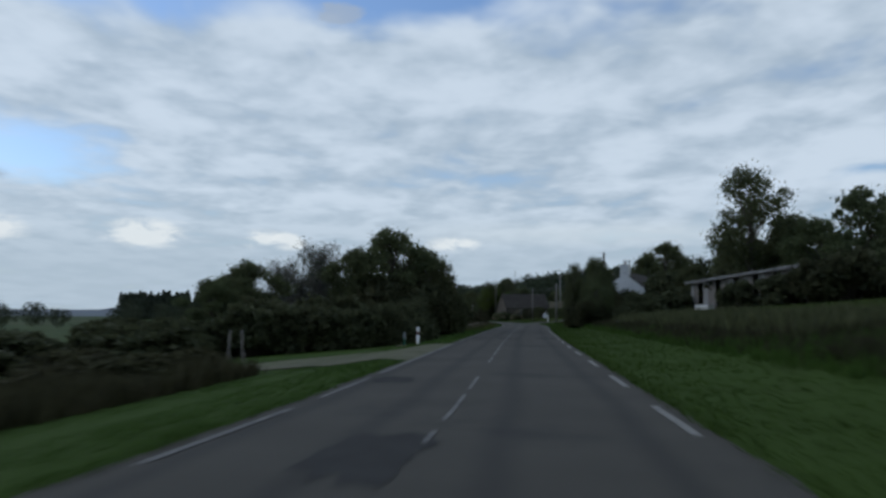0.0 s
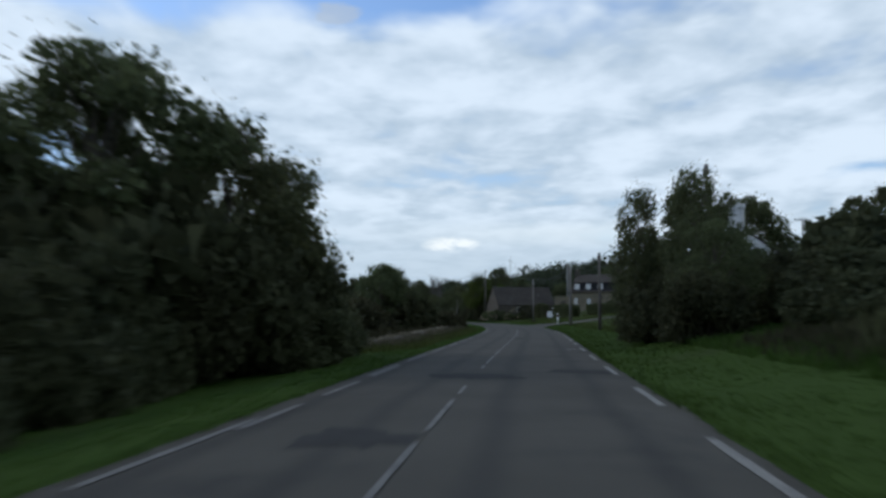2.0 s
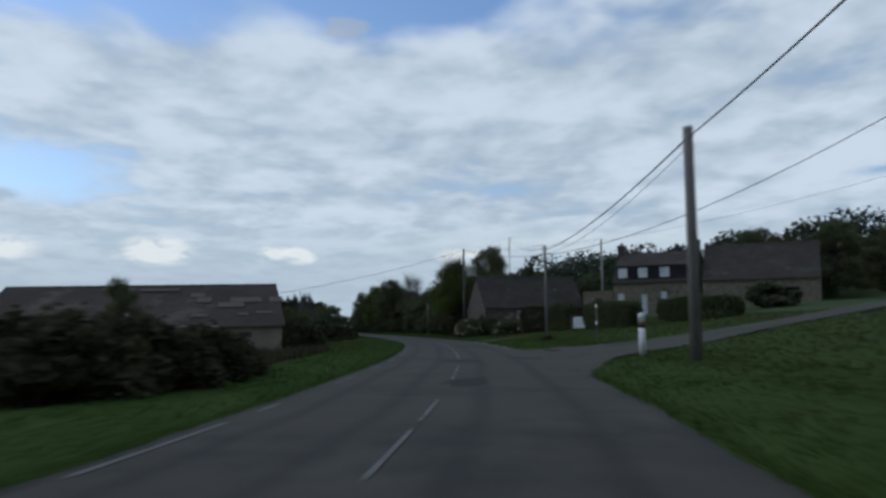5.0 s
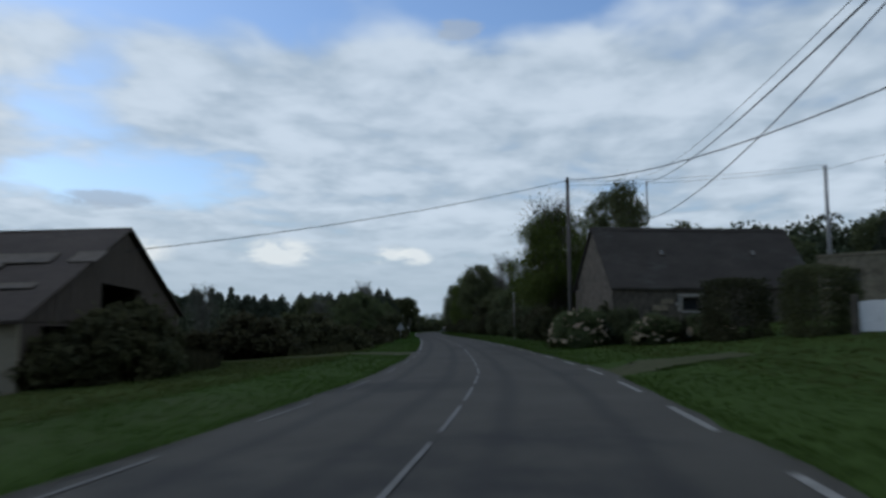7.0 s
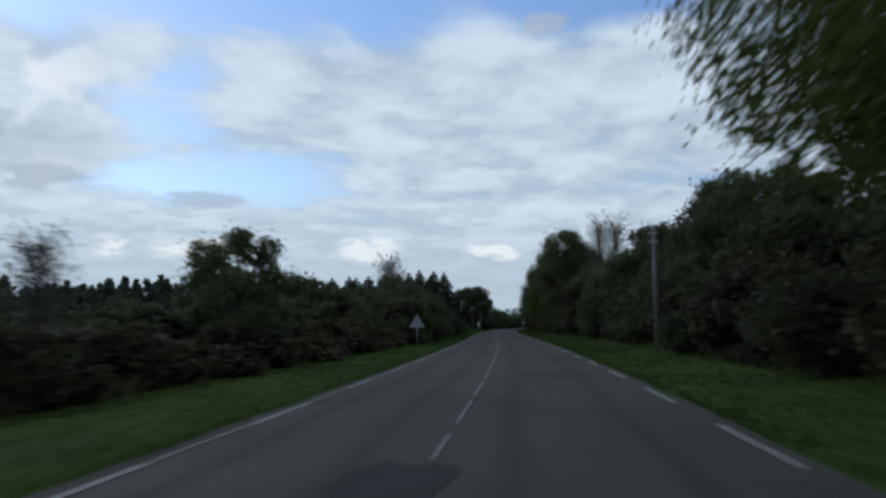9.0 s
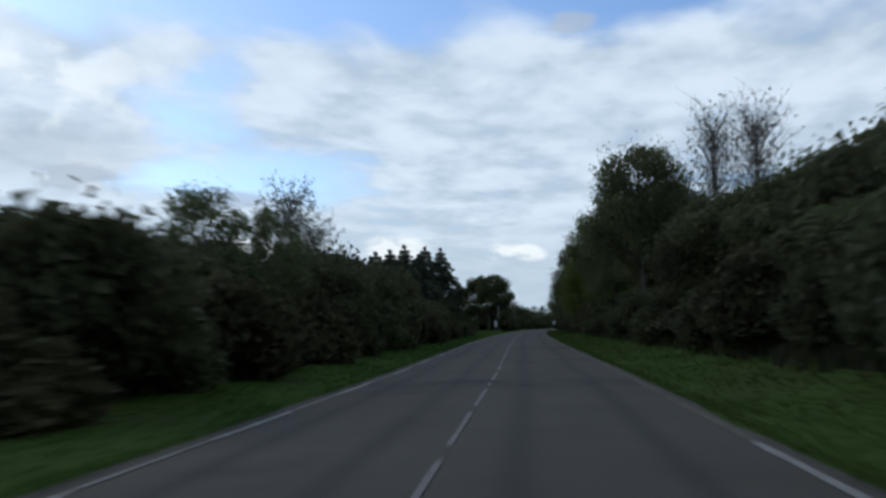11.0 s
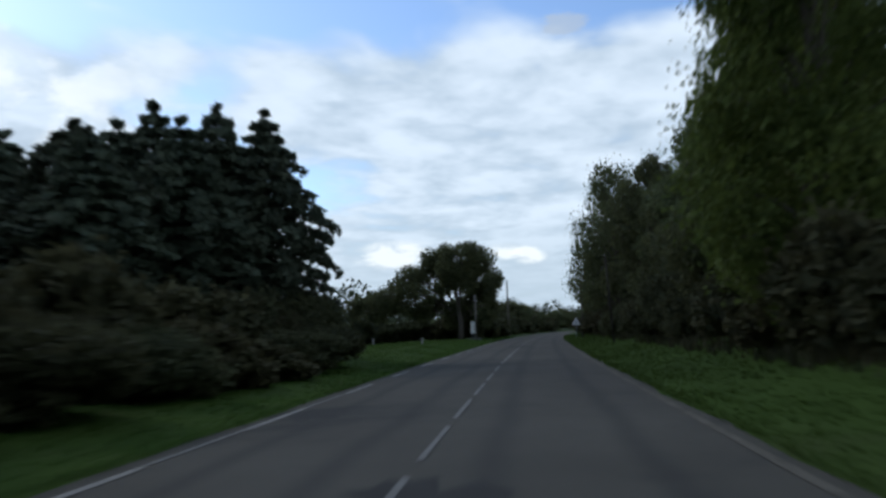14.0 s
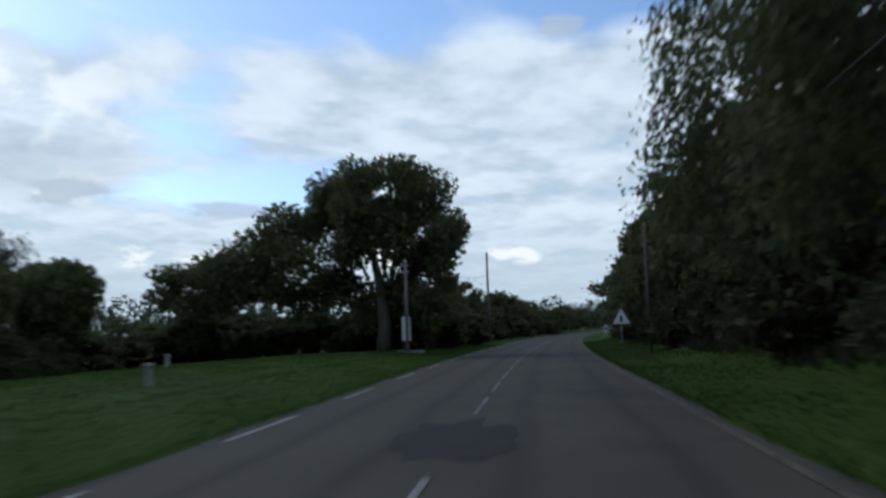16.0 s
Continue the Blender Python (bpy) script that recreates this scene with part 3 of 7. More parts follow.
TRACKS = []


def in_tracks(s, l):
    """True inside the outlines of the tracks and drives."""
    s, l = np.asarray(s, float), np.asarray(l, float)
    hit = np.zeros(s.shape, bool)
    for a, b in TRACKS:
        poly = np.array(list(a) + list(b)[::-1], float)
        c = np.zeros(s.shape, bool)
        j = len(poly) - 1
        for i in range(len(poly)):
            (xi, yi), (xj, yj) = poly[i], poly[j]
            if yi != yj:
                c ^= ((yi > l) != (yj > l)) & (s < (xj - xi) * (l - yi) / (yj - yi) + xi)
            j = i
        hit |= c
    return hit


TRACK, SIDE, DRIVE_B, DRIVE_F, YARD, EARTH = TRACKS_ALL = (
    ([(20.6, -2.7), (23.3, -3.4), (26.0, -5.1), (27.0, -7.0), (27.3, -9.2), (27.8, -14), (28.4, -20)], [(42.5, -2.8), (38.4, -3.7), (38.2, -5.0), (38.0, -7.0), (36.2, -8.6), (33.0, -12), (31.6, -20)]),
    ([(135.0, 1.6), (139.2, 2.7), (144.0, 4.0), (147.0, 6.6), (150.0, 9.8), (152.6, 12.8), (155.4, 17), (162, 30)], [(164.5, 1.7), (161.5, 2.8), (158.8, 3.6), (157.0, 5.0), (157.0, 7.4), (157.7, 11), (159.6, 16), (169, 31)]),
    ([(181.5, 2.6), (183.2, 3.6), (184.5, 5.2), (186, 7.5)], [(189.5, 2.6), (188.3, 3.6), (188, 5.2), (188.2, 7.5)]),
    ([(201.4, -3.0), (202.4, -6), (204.2, -14)], [(207.2, -3.0), (206, -6), (207, -14)]),
    ([(91.0, 4.9), (91.5, 6.0), (92.5, 7.4)], [(107.5, 5.2), (108.5, 7.2), (108.5, 9.4)]),
    ([(173, -13.0), (173, -22), (174, -36)], [(183.3, -12.4), (183.4, -22), (184, -36)]))
TRACKS.extend(TRACKS_ALL)


def strip(name, ss, cols, material, uv=False, lift=0.0, ripple=0.0, crown=None, carve=False):
    """A sheet along the road; cols are functions of s giving the offsets of its columns."""
    ss = np.asarray(ss, float)
    ls = np.stack([np.asarray(c(ss), float) * np.ones(len(ss)) for c in cols], 1)
    S2 = np.repeat(ss[:, None], ls.shape[1], 1)
    x, y = at_sl(S2, ls)
    z = terrain(S2, ls) + lift
    if ripple:
        rng = np.random.default_rng(5)
        z = z + rng.normal(0, ripple, z.shape) * (np.arange(ls.shape[1])[None] > 0) * (np.arange(ls.shape[1])[None] < ls.shape[1] - 1)
    if carve:
        z = np.where(in_tracks(S2, ls), z - 0.12, z)
    if crown is not None:
        z = z + crown(S2, ls)
    m, n = ls.shape
    idx = np.arange(n * m).reshape(m, n)
    faces = np.stack([idx[:-1, :-1], idx[:-1, 1:], idx[1:, 1:], idx[1:, :-1]], -1).reshape(-1, 4)
    me = mesh_of(name, np.stack([x.ravel(), y.ravel(), z.ravel()], 1), faces, material, smooth=True)
    if uv:
        lay = me.uv_layers.new(name="UVMap")
        flat = np.stack([S2.ravel(), (ls - edge(S2, CENT)).ravel()], 1)
        li = np.zeros(len(me.loops), dtype=np.int32)
        me.loops.foreach_get("vertex_index", li)
        lay.data.foreach_set("uv", flat[li].astype(np.float32).ravel())
    return me


make_ground()


def L_(off=0.0):
    return lambda s: edge(s, LEFT) + off


def R_(off=0.0):
    return lambda s: edge(s, RIGHT) + off


def C_(off=0.0):
    return lambda s: edge(s, CENT) + off


def crown_of(s, l):
    return 0.02 - 0.006 * np.abs(l - edge(s, CENT)) ** 1.5


ALONG = np.r_[np.arange(-80, 470, 1.5), np.arange(470, 790, 5)]
road = tagged(new("road", strip("road", ALONG, [L_(-0.32), L_(0), L_(1.2), C_(-0.2), C_(1.2), R_(-0.9), R_(0), R_(0.35)], M_ASPHALT, uv=True, crown=crown_of)),
              "worn grey asphalt country road with faded white lines", "road", kind="structure")


def tuck(s, l):
    near = np.minimum(l - edge(s, LEFT), edge(s, RIGHT) - l)
    return np.where(near > -0.32, -0.055, 0.0)


def ragged(off, amp, seed):
    rng = np.random.default_rng(seed)
    ph = rng.uniform(0, 6.28, 5)

    def f(s):
        return off(s) + amp * (np.sin(s * 1.7 + ph[0]) + np.sin(s * 0.63 + ph[1]) + np.sin(s * 3.1 + ph[2])) / 2
    return f


verge_l = tagged(new("verge", strip("verge", ALONG, [L_(-14), L_(-11), L_(-8.5), L_(-6), L_(-4), L_(-2.6), L_(-1.6), L_(-0.9), L_(-0.5), ragged(L_(-0.2), 0.08, 1)], M_GRASS, lift=0.03, ripple=0.003, carve=True, crown=tuck)),
                 "mown green grass verge beside the road", "grass verge", kind="structure")
verge_r = tagged(new("verge", strip("verge", ALONG, [ragged(R_(0.2), 0.08, 2), R_(0.5), R_(0.9), R_(1.6), R_(2.6), R_(4), R_(6), R_(8.5), R_(11), R_(14)], M_GRASS, lift=0.03, ripple=0.003, carve=True, crown=tuck)),
                 "mown green grass verge beside the road", "grass verge", kind="structure")


def flat_patch(name, outline, material, lift, label, category, kind="structure", n=10):
    """A flush area on the ground: two long sides given as (s, l) rows, filled across."""
    a, b = np.array(outline[0], float), np.array(outline[1], float)
    u = np.linspace(0, 1, 30)
    fa = np.stack([np.interp(u, np.linspace(0, 1, len(a)), a[:, k]) for k in range(2)], 1)
    fb = np.stack([np.interp(u, np.linspace(0, 1, len(b)), b[:, k]) for k in range(2)], 1)
    rng = np.random.default_rng(len(name) + int(abs(a[0, 0])))
    fa = fa + rng.normal(0, 0.10, fa.shape)
    fb = fb + rng.normal(0, 0.10, fb.shape)
    w = np.linspace(0, 1, n)[None, :, None]
    g = fa[:, None] * (1 - w) + fb[:, None] * w
    x, y = at_sl(g[..., 0], g[..., 1])
    S_, L2 = g[..., 0], g[..., 1]
    r = np.maximum(L2 - edge(S_, RIGHT), edge(S_, LEFT) - L2) - 0.3
    w2 = np.clip(r / 1.4, 0, 1)
    z = w2 * (terrain(S_, L2) + lift) + (1 - w2) * (crown_of(S_, L2) - 0.006)
    idx = np.arange(30 * n).reshape(30, n)
    faces = np.stack([idx[:-1, :-1], idx[:-1, 1:], idx[1:, 1:], idx[1:, :-1]], -1).reshape(-1, 4)
    me = mesh_of(name, np.stack([x.ravel(), y.ravel(), z.ravel()], 1), faces, material, smooth=True)
    return tagged(new(name, me), label, category, kind=kind)


flat_patch("gravel_track", TRACK, M_TRACK, 0.04, "pale gravel farm track joining the road", "track")
flat_patch("side_road", SIDE, M_ASPHALT, 0.03, "narrow asphalt side road beside the farm", "road")
flat_patch("gravel_drive", DRIVE_B, M_TRACKG, 0.04, "worn gravel drive in front of the stone barn", "drive")
flat_patch("gravel_drive", DRIVE_F, M_TRACKG, 0.04, "gravel field entrance in the grass", "drive")
flat_patch("lawn", ([(352, -16.8), (380, -16.8), (410, -16.8)], [(352, -48), (380, -48), (410, -48)]), M_GRASS, 0.030, "mown green lawn before the low house", "lawn")
flat_patch("gravel_yard", YARD, M_YARD, 0.07, "bare earth and gravel yard beside the house", "yard", n=24)
flat_patch("earth_yard", EARTH, M_EARTH, 0.04, "bare trodden earth before the farm shed", "yard")


def road_patch(s, l, ls, ws, seed):
    rng = np.random.default_rng(seed)
    k = 22
    pts = []
    for i in range(k):
        w = 2 * math.pi * i / k
        r = 1 + rng.normal(0, 0.16)
        r *= (abs(math.cos(w)) ** 4 + abs(math.sin(w)) ** 4) ** -0.22
        pts.append((s + ls / 2 * r * math.cos(w), l + ws / 2 * r * math.sin(w)))
    v = [(s, l), *pts]
    xy = [at_sl(a, b) for a, b in v]
    vv = [(x, y, float(crown_of(a, b)) + 0.005) for (x, y), (a, b) in zip(xy, v)]
    child("patch", mesh_of("patch", vv, [(0, 1 + i, 1 + (i + 1) % k) for i in range(k)], M_PATCH), road, "dark bitumen repair patch")


for i, row in enumerate([(64.7, -1.2, 1.6, 1.9), (66.9, 1.2, 1.6, 1.6), (146.9, -1.15, 2.0, 1.5), (149.9, 1.6, 1.8, 1.7), (135, -0.85, 2.6, 1.0),
                         (214.2, -1.1, 2.2, 1.0), (373.2, -0.9, 3.4, 1.2), (299.1, 1.75, 1.7, 1.3), (16.5, -2.6, 1.6, 0.8), (47.5, -0.95, 2.0, 1.25), (49.4, 1.1, 2.6, 1.2), (46, -2.6, 1.6, 1.0), (7.5, -1.4, 2.6, 0.9),
                         (324.7, -0.85, 1.8, 1.15), (56, -1.8, 1.2, 1.2), (94.4, -1.05, 1.8, 0.9)]):
    road_patch(*row, i)


def dash(name, s0, s1, col, w, paint=None):
    k = 5
    rng = np.random.default_rng(int(s0 * 10) + 900)
    ss = np.linspace(s0, s1, k)
    v, f = [], []
    for a in ss:
        c = float(col(a))
        for sgn in (-1, 1):
            o = c + sgn * w / 2 * rng.uniform(0.82, 1.08)
            x, y = at_sl(a, o)
            v.append((x, y, float(crown_of(a, o)) + 0.009))
    for i in range(k - 1):
        f.append((2 * i, 2 * i + 1, 2 * i + 3, 2 * i + 2))
    child(name, mesh_of(name, v, f, paint or M_PAINT), road)


def dashes(name, s0, s1, first, on, off, col, w, gaps=(), paint=None):
    a = first - math.floor((first - s0) / (on + off)) * (on + off)
    while a < s1:
        if not any(g0 < a < g1 for g0, g1 in gaps):
            dash(name, a, min(a + on, s1), col, w, paint)
        a += on + off


def broken_line(name, breaks, col, w, gap, paint, skip=()):
    """Dashes between the stations where the line breaks; skip: stretches lost under repairs."""
    for a, b in zip(breaks, breaks[1:]):
        p, q = a + gap / 2, b - gap / 2
        for g0, g1 in skip:
            if g0 <= p < g1:
                p = g1
            if g0 < q <= g1:
                q = g0
        if q - p > 0.4:
            dash(name, p, q, col, w, paint)


dashes("edge_line", -20, 120, 9.4, 3.0, 3.3, R_(0.02), 0.13)
dashes("edge_line", 164, 262, 165.7, 3.2, 3.0, R_(0.02), 0.13)
# from station 262 the strip stands for the tan gravel shoulder, not paint
dashes("edge_line", 262, 520, 262, 6.0, 0.3, R_(0.03), 0.13, paint=M_SHOULDER)
dashes("edge_line", 18, 38, 18.2, 6.0, 0.2, L_(-0.02), 0.12, paint=M_PAINTC)
dashes("edge_line", -20, 130, 6.9, 4.2, 1.6, L_(0.0), 0.10, gaps=((17, 38), (55, 60)), paint=M_PAINTC)
broken_line("edge_line", [55.8, 59.8, 64.0, 69.0], L_(0.12), 0.10, 1.4, M_PAINTC)
dashes("edge_line", 130, 212, 179.2, 3.0, 3.3, L_(0.08), 0.08, gaps=((199, 203),), paint=M_PAINTW)
dashes("edge_line", 212, 520, 336.2, 3.0, 3.2, L_(0.02), 0.115, paint=M_PAINT)
dashes("edge_line", 212, 336, 215.4, 3.0, 3.2, L_(0.0), 0.08, paint=M_PAINTC)
CENTRE = [-12.0, -7.7, -3.4, 0.9, 5.3, 9.6, 13.9, 18.2, 22.2, 26.2, 30.3, 34.6, 38.9, 43.2, 47.5, 51.8, 56.1, 60.4, 64.7, 69.0, 74.1, 79.2, 83.5, 87.8, 92.1, 96.4, 100.7, 105.0, 109.3, 113.6, 117.9, 122.2, 126.5, 130.8]
broken_line("centre_line", CENTRE, C_(0.02), 0.07, 1.0, M_PAINTC, ((4.5, 8.3), (17.4, 22.0), (45.6, 49.0), (62.4, 67.4), (93.0, 95.8)))
broken_line("centre_line", [135.6, 137.5, 139.2, 141.3, 143.5, 149.0, 153.6, 158.2, 162.5, 166.8, 171.0, 175.4, 179.7, 184.0, 188.3, 192.4, 196.6, 200.8, 205.0, 209.3, 213.5, 217.8, 222.0, 226.3, 230.6, 234.9, 239.2, 243.5, 247.8, 252.1, 256.4, 260.7, 265.0, 269.3, 271.0], C_(0.02), 0.07, 1.0, M_PAINTC, ((143.0, 148.2), (213.0, 215.4)))
broken_line("centre_line", [271.0, 275.1, 278.6, 282.2, 286.5, 290.7, 294.7, 298.6, 302.4, 306.2, 310.5, 314.4, 319.0, 322.7, 326.3, 330.0, 334.1, 338.3, 342.4, 346.5], C_(0.02), 0.075, 1.0, M_PAINTC)
broken_line("centre_line", [347.9, 349.9, 354.3, 358.9, 362.8, 366.8, 371.0], C_(0.02), 0.075, 1.0, M_PAINT)
dashes("centre_line", 375.6, 520, 375.8, 3.0, 1.33, C_(0.0), 0.07, paint=M_PAINTC)


def ladder_mark(s, l, n):
    """Short worn bars painted across the lane, with a space between them."""
    for i in range(n):
        v = []
        for a, b in ((0, -0.2), (0, 0.2), (0.13, 0.2), (0.13, -0.2)):
            x, y = at_sl(s + i * 0.62 + a, l + b)
            v.append((x, y, float(crown_of(s + i * 0.62, l)) + 0.009))
        child("painted_mark", mesh_of("painted_mark", v, [(0, 1, 2, 3)], M_PAINT), road, "worn white painted bar")


ladder_mark(295.3, -3.4, 3)
ladder_mark(79.3, 1.42, 2)
ladder_mark(41.9, 0.54, 1)


# ---- plants ----

def leaf_quads(rng, pts, size, aspect=0.55, droop=0.0, out=None):
    """Leaf sprays: a small blade at each point, turned at random (out: directions that they tend to face)."""
    n = len(pts)
    t = rng.normal(size=(n, 3))
    if out is not None:
        t = t * 0.8 + out * 0.9
    t[:, 2] -= droop
    t /= np.linalg.norm(t, axis=1)[:, None] + 1e-9
    b = np.cross(t, rng.normal(size=(n, 3)))
    b /= np.linalg.norm(b, axis=1)[:, None] + 1e-9
    nn = np.cross(t, b)
    a = (size * rng.uniform(0.6, 1.3, n))[:, None]
    w = a * aspect * rng.uniform(0.7, 1.3, n)[:, None]
    bend = nn * a * 0.35
    sh = t * a * rng.uniform(-0.3, 0.3, n)[:, None]
    return np.stack([pts - t * a * 1.15 + sh, pts + b * w * 1.5 + t * a * 0.6, pts - b * w * 1.5 + t * a * 0.9 + bend], 1)


def blob_points(rng, blobs, n, shell=0.55):
    """Points in the outer shells of ellipsoids (x, y, z, rx, rz), shared out by their size, and the way out at each."""
    blobs = np.array(blobs)
    wgt = blobs[:, 3] ** 1.4 * blobs[:, 4] ** 0.7
    pick = rng.choice(len(blobs), n, p=wgt / wgt.sum())
    d = rng.normal(size=(n, 3))
    d /= np.linalg.norm(d, axis=1)[:, None]
    r = shell + (1.12 - shell) * rng.random(n) ** 0.8
    c = blobs[pick]
    p = c[:, :3] + d * r[:, None] * np.stack([c[:, 3], c[:, 3], c[:, 4]], 1)
    return p, d


def limb(rng, a, b, sag=0.12, k=5):
    a, b = np.array(a, float), np.array(b, float)
    ln = np.linalg.norm(b - a)
    out = []
    for i in range(k):
        u = i / (k - 1)
        j = rng.normal(0, sag * ln * 0.25, 3) * math.sin(math.pi * u)
        out.append(a + (b - a) * u + j + np.array([0, 0, sag * ln * math.sin(math.pi * u)]))
    return out


def proto_broad(seed, leaf, n=7800, trunk=0.26, spread=0.42, lean=0.0, size=0.175, nblob=30, low=0.18, wild=0.10, sparse=1.0):
    """A broad-leaved tree 10 m high: tapered trunk, limbs that carry the crown's clumps, thousands of leaf sprays."""
    rng = np.random.default_rng(seed)
    v, f = [], []
    top = np.array([lean * 3, 0, 7.6])
    tube_into(v, f, limb(rng, (0, 0, -0.3), top, 0.02, 7), [0.26, 0.21, 0.17, 0.14, 0.11, 0.07, 0.03], 8)
    blobs = []
    for i in range(nblob):
        u = (i + 0.5) / nblob
        z = 10 * (low + (0.95 - low) * u)
        prof = math.sin(math.pi * min(1, max(0.02, (u * 0.86 + 0.14)))) ** 0.55
        rad = 10 * spread * prof * rng.uniform(0.35, 0.95)
        w = i * 2.4 + rng.normal(0, 0.4)
        br = rng.uniform(0.75, 1.45) * (1.15 - 0.4 * u)
        c = (rad * math.cos(w) + lean * z * 0.4, rad * math.sin(w), z)
        blobs.append((*c, br, br * rng.uniform(0.6, 0.9)))
        base = np.array([top[0] * z * 0.07, 0, max(1.0, z * 0.62)])
        tube_into(v, f, limb(rng, base, c, 0.08), [0.085, 0.065, 0.05, 0.035, 0.015], 5)
    p, d = blob_points(rng, blobs, int(n * sparse), 0.35)
    q = leaf_quads(rng, p, size, 0.6, 0.1, d)
    # loose shoots that break the outline
    p2, d2 = blob_points(rng, blobs, int(n * wild), 1.0)
    p2 = p2 + d2 * rng.uniform(0, 0.55, len(p2))[:, None] + np.array([0, 0, 0.25]) * rng.random(len(p2))[:, None]
    q2 = leaf_quads(rng, p2, size * 0.75, 0.5, 0.0, d2)
    return mesh_of("trunk", v, f, M_BARK, True), tris_mesh("crown", np.vstack([q, q2]), leaf)


def proto_shrub(seed, leaf, n=2600, size=0.078, tall=1.0):
    """A dense bush, 1 m high and about 1.3 m wide, leafy down to the ground."""
    rng = np.random.default_rng(seed)
    v, f, blobs = [], [], []
    for i in range(20):
        w, r = i * 2.4, 0.50 * math.sqrt((i + 0.5) / 20)
        h = rng.uniform(0.14, 0.80) * (1 - 0.9 * r * r)
        b = rng.uniform(0.15, 0.26)
        c = (r * math.cos(w), r * math.sin(w), max(0.10, h))
        blobs.append((*c, b, b * rng.uniform(0.7, 1.1)))
        tube_into(v, f, limb(rng, (r * 0.2 * math.cos(w), r * 0.2 * math.sin(w), -0.05), c, 0.05, 4), [0.016, 0.012, 0.008, 0.004], 4)
    p, d = blob_points(rng, blobs, n, 0.3)
    p[:, 2] = np.abs(p[:, 2])
    q = leaf_quads(rng, p, size, 0.55, 0.0, d)
    k = n // 9
    p2, d2 = blob_points(rng, blobs, k, 1.0)
    up = np.array([0, 0, 1.0])
    p2 = p2 + (d2 * 0.5 + up * 0.8) * rng.uniform(0, 0.09, k)[:, None]
    p2[:, 2] = np.abs(p2[:, 2])
    q2 = leaf_quads(rng, p2, size * 0.8, 0.4, -0.6, d2)
    return mesh_of("stem", v, f, M_BARK, True), tris_mesh("foliage", np.vstack([q, q2]), leaf)


def proto_conifer(seed, n=10500):
    """A spruce 10 m high: straight trunk, whorls of drooping boughs with needle sprays."""
    rng = np.random.default_rng(seed)
    v, f, pts, dirs = [], [], [], []
    tube_into(v, f, [(0, 0, -0.3), (0, 0, 3), (0, 0, 6.5), (0, 0, 9.8)], [0.22, 0.17, 0.10, 0.02], 8)
    levels = 19
    for i in range(levels):
        u = i / (levels - 1)
        z = 0.9 + 8.7 * u
        reach = (2.45 * min(1.0, (1 - u) * 2.1) ** 0.85 + 0.14) * rng.uniform(0.82, 1.1)
        nb = 9 if u < 0.7 else 6
        for j in range(nb):
            w = 2 * math.pi * (j + rng.uniform(-0.3, 0.3)) / nb + i * 0.7
            r = reach * rng.uniform(0.72, 1.12)
            tip = np.array([r * math.cos(w), r * math.sin(w), z - r * 0.30 + 0.1])
            a = np.array([0, 0, z])
            tube_into(v, f, [a, (a + tip) / 2 + np.array([0, 0, r * 0.06]), tip], [0.035, 0.022, 0.008], 4)
            m = max(6, int(n / levels / nb * (reach / 1.3)))
            t = rng.random(m) ** 0.7
            p = a + (tip - a) * t[:, None]
            p[:, 2] += r * 0.10 * np.sin(math.pi * t)
            side = np.array([-math.sin(w), math.cos(w), 0])
            p += side * (rng.normal(0, 0.24, m) * (0.4 + 0.8 * (1 - t)) * min(1, reach))[:, None]
            p[:, 2] -= np.abs(rng.normal(0, 0.14, m))
            pts.append(p)
            dirs.append(np.tile((tip - a) / np.linalg.norm(tip - a), (m, 1)))
    p, d = np.vstack(pts), np.vstack(dirs)
    q = leaf_quads(rng, p, 0.155, 0.42, 0.5, d)
    return mesh_of("trunk", v, f, M_BARK, True), tris_mesh("crown", q, M_NEEDLE)


def proto_wispy(seed, leaf, n=2600, width=0.17, twigs=150):
    """A slim half-bare tree 10 m high: upswept fine branches with few small leaves."""
    rng = np.random.default_rng(seed)
    v, f, pts, dirs = [], [], [], []
    tube_into(v, f, limb(rng, (0, 0, -0.3), (0.1, 0, 9.6), 0.01, 7), [0.15, 0.125, 0.10, 0.08, 0.06, 0.035, 0.01], 7)
    for i in range(twigs):
        z = 1.8 + 7.4 * (i / twigs) ** 0.9
        w = i * 2.4
        ln = (1.2 + 10 * width * math.sin(math.pi * min(1, 0.12 + 0.88 * (z - 1.8) / 8.2)) ** 0.7) * rng.uniform(0.5, 1.0)
        tip = np.array([math.cos(w) * ln * 0.62, math.sin(w) * ln * 0.62, z + ln * 0.85])
        c = limb(rng, (0, 0, z), tip, 0.05, 4)
        tube_into(v, f, c, [0.022, 0.016, 0.011, 0.005], 3)
        for k in range(4):
            a = c[1 + k % 3]
            tw = a + rng.normal(0, 0.34, 3) + np.array([math.cos(w) * 0.2, math.sin(w) * 0.2, 0.45])
            tube_into(v, f, [a, (a + tw) / 2, tw], [0.010, 0.008, 0.004], 3)
            m = max(1, n // twigs // 4)
            t = rng.random(m)[:, None]
            pts.append(a + (tw - a) * t + rng.normal(0, 0.10, (m, 3)))
            dirs.append(np.tile((tw - a), (m, 1)))
    q = leaf_quads(rng, np.vstack(pts), 0.075, 0.6, 0.2, np.vstack(dirs))
    return mesh_of("trunk", v, f, M_TWIG, True), tris_mesh("crown", q, leaf)


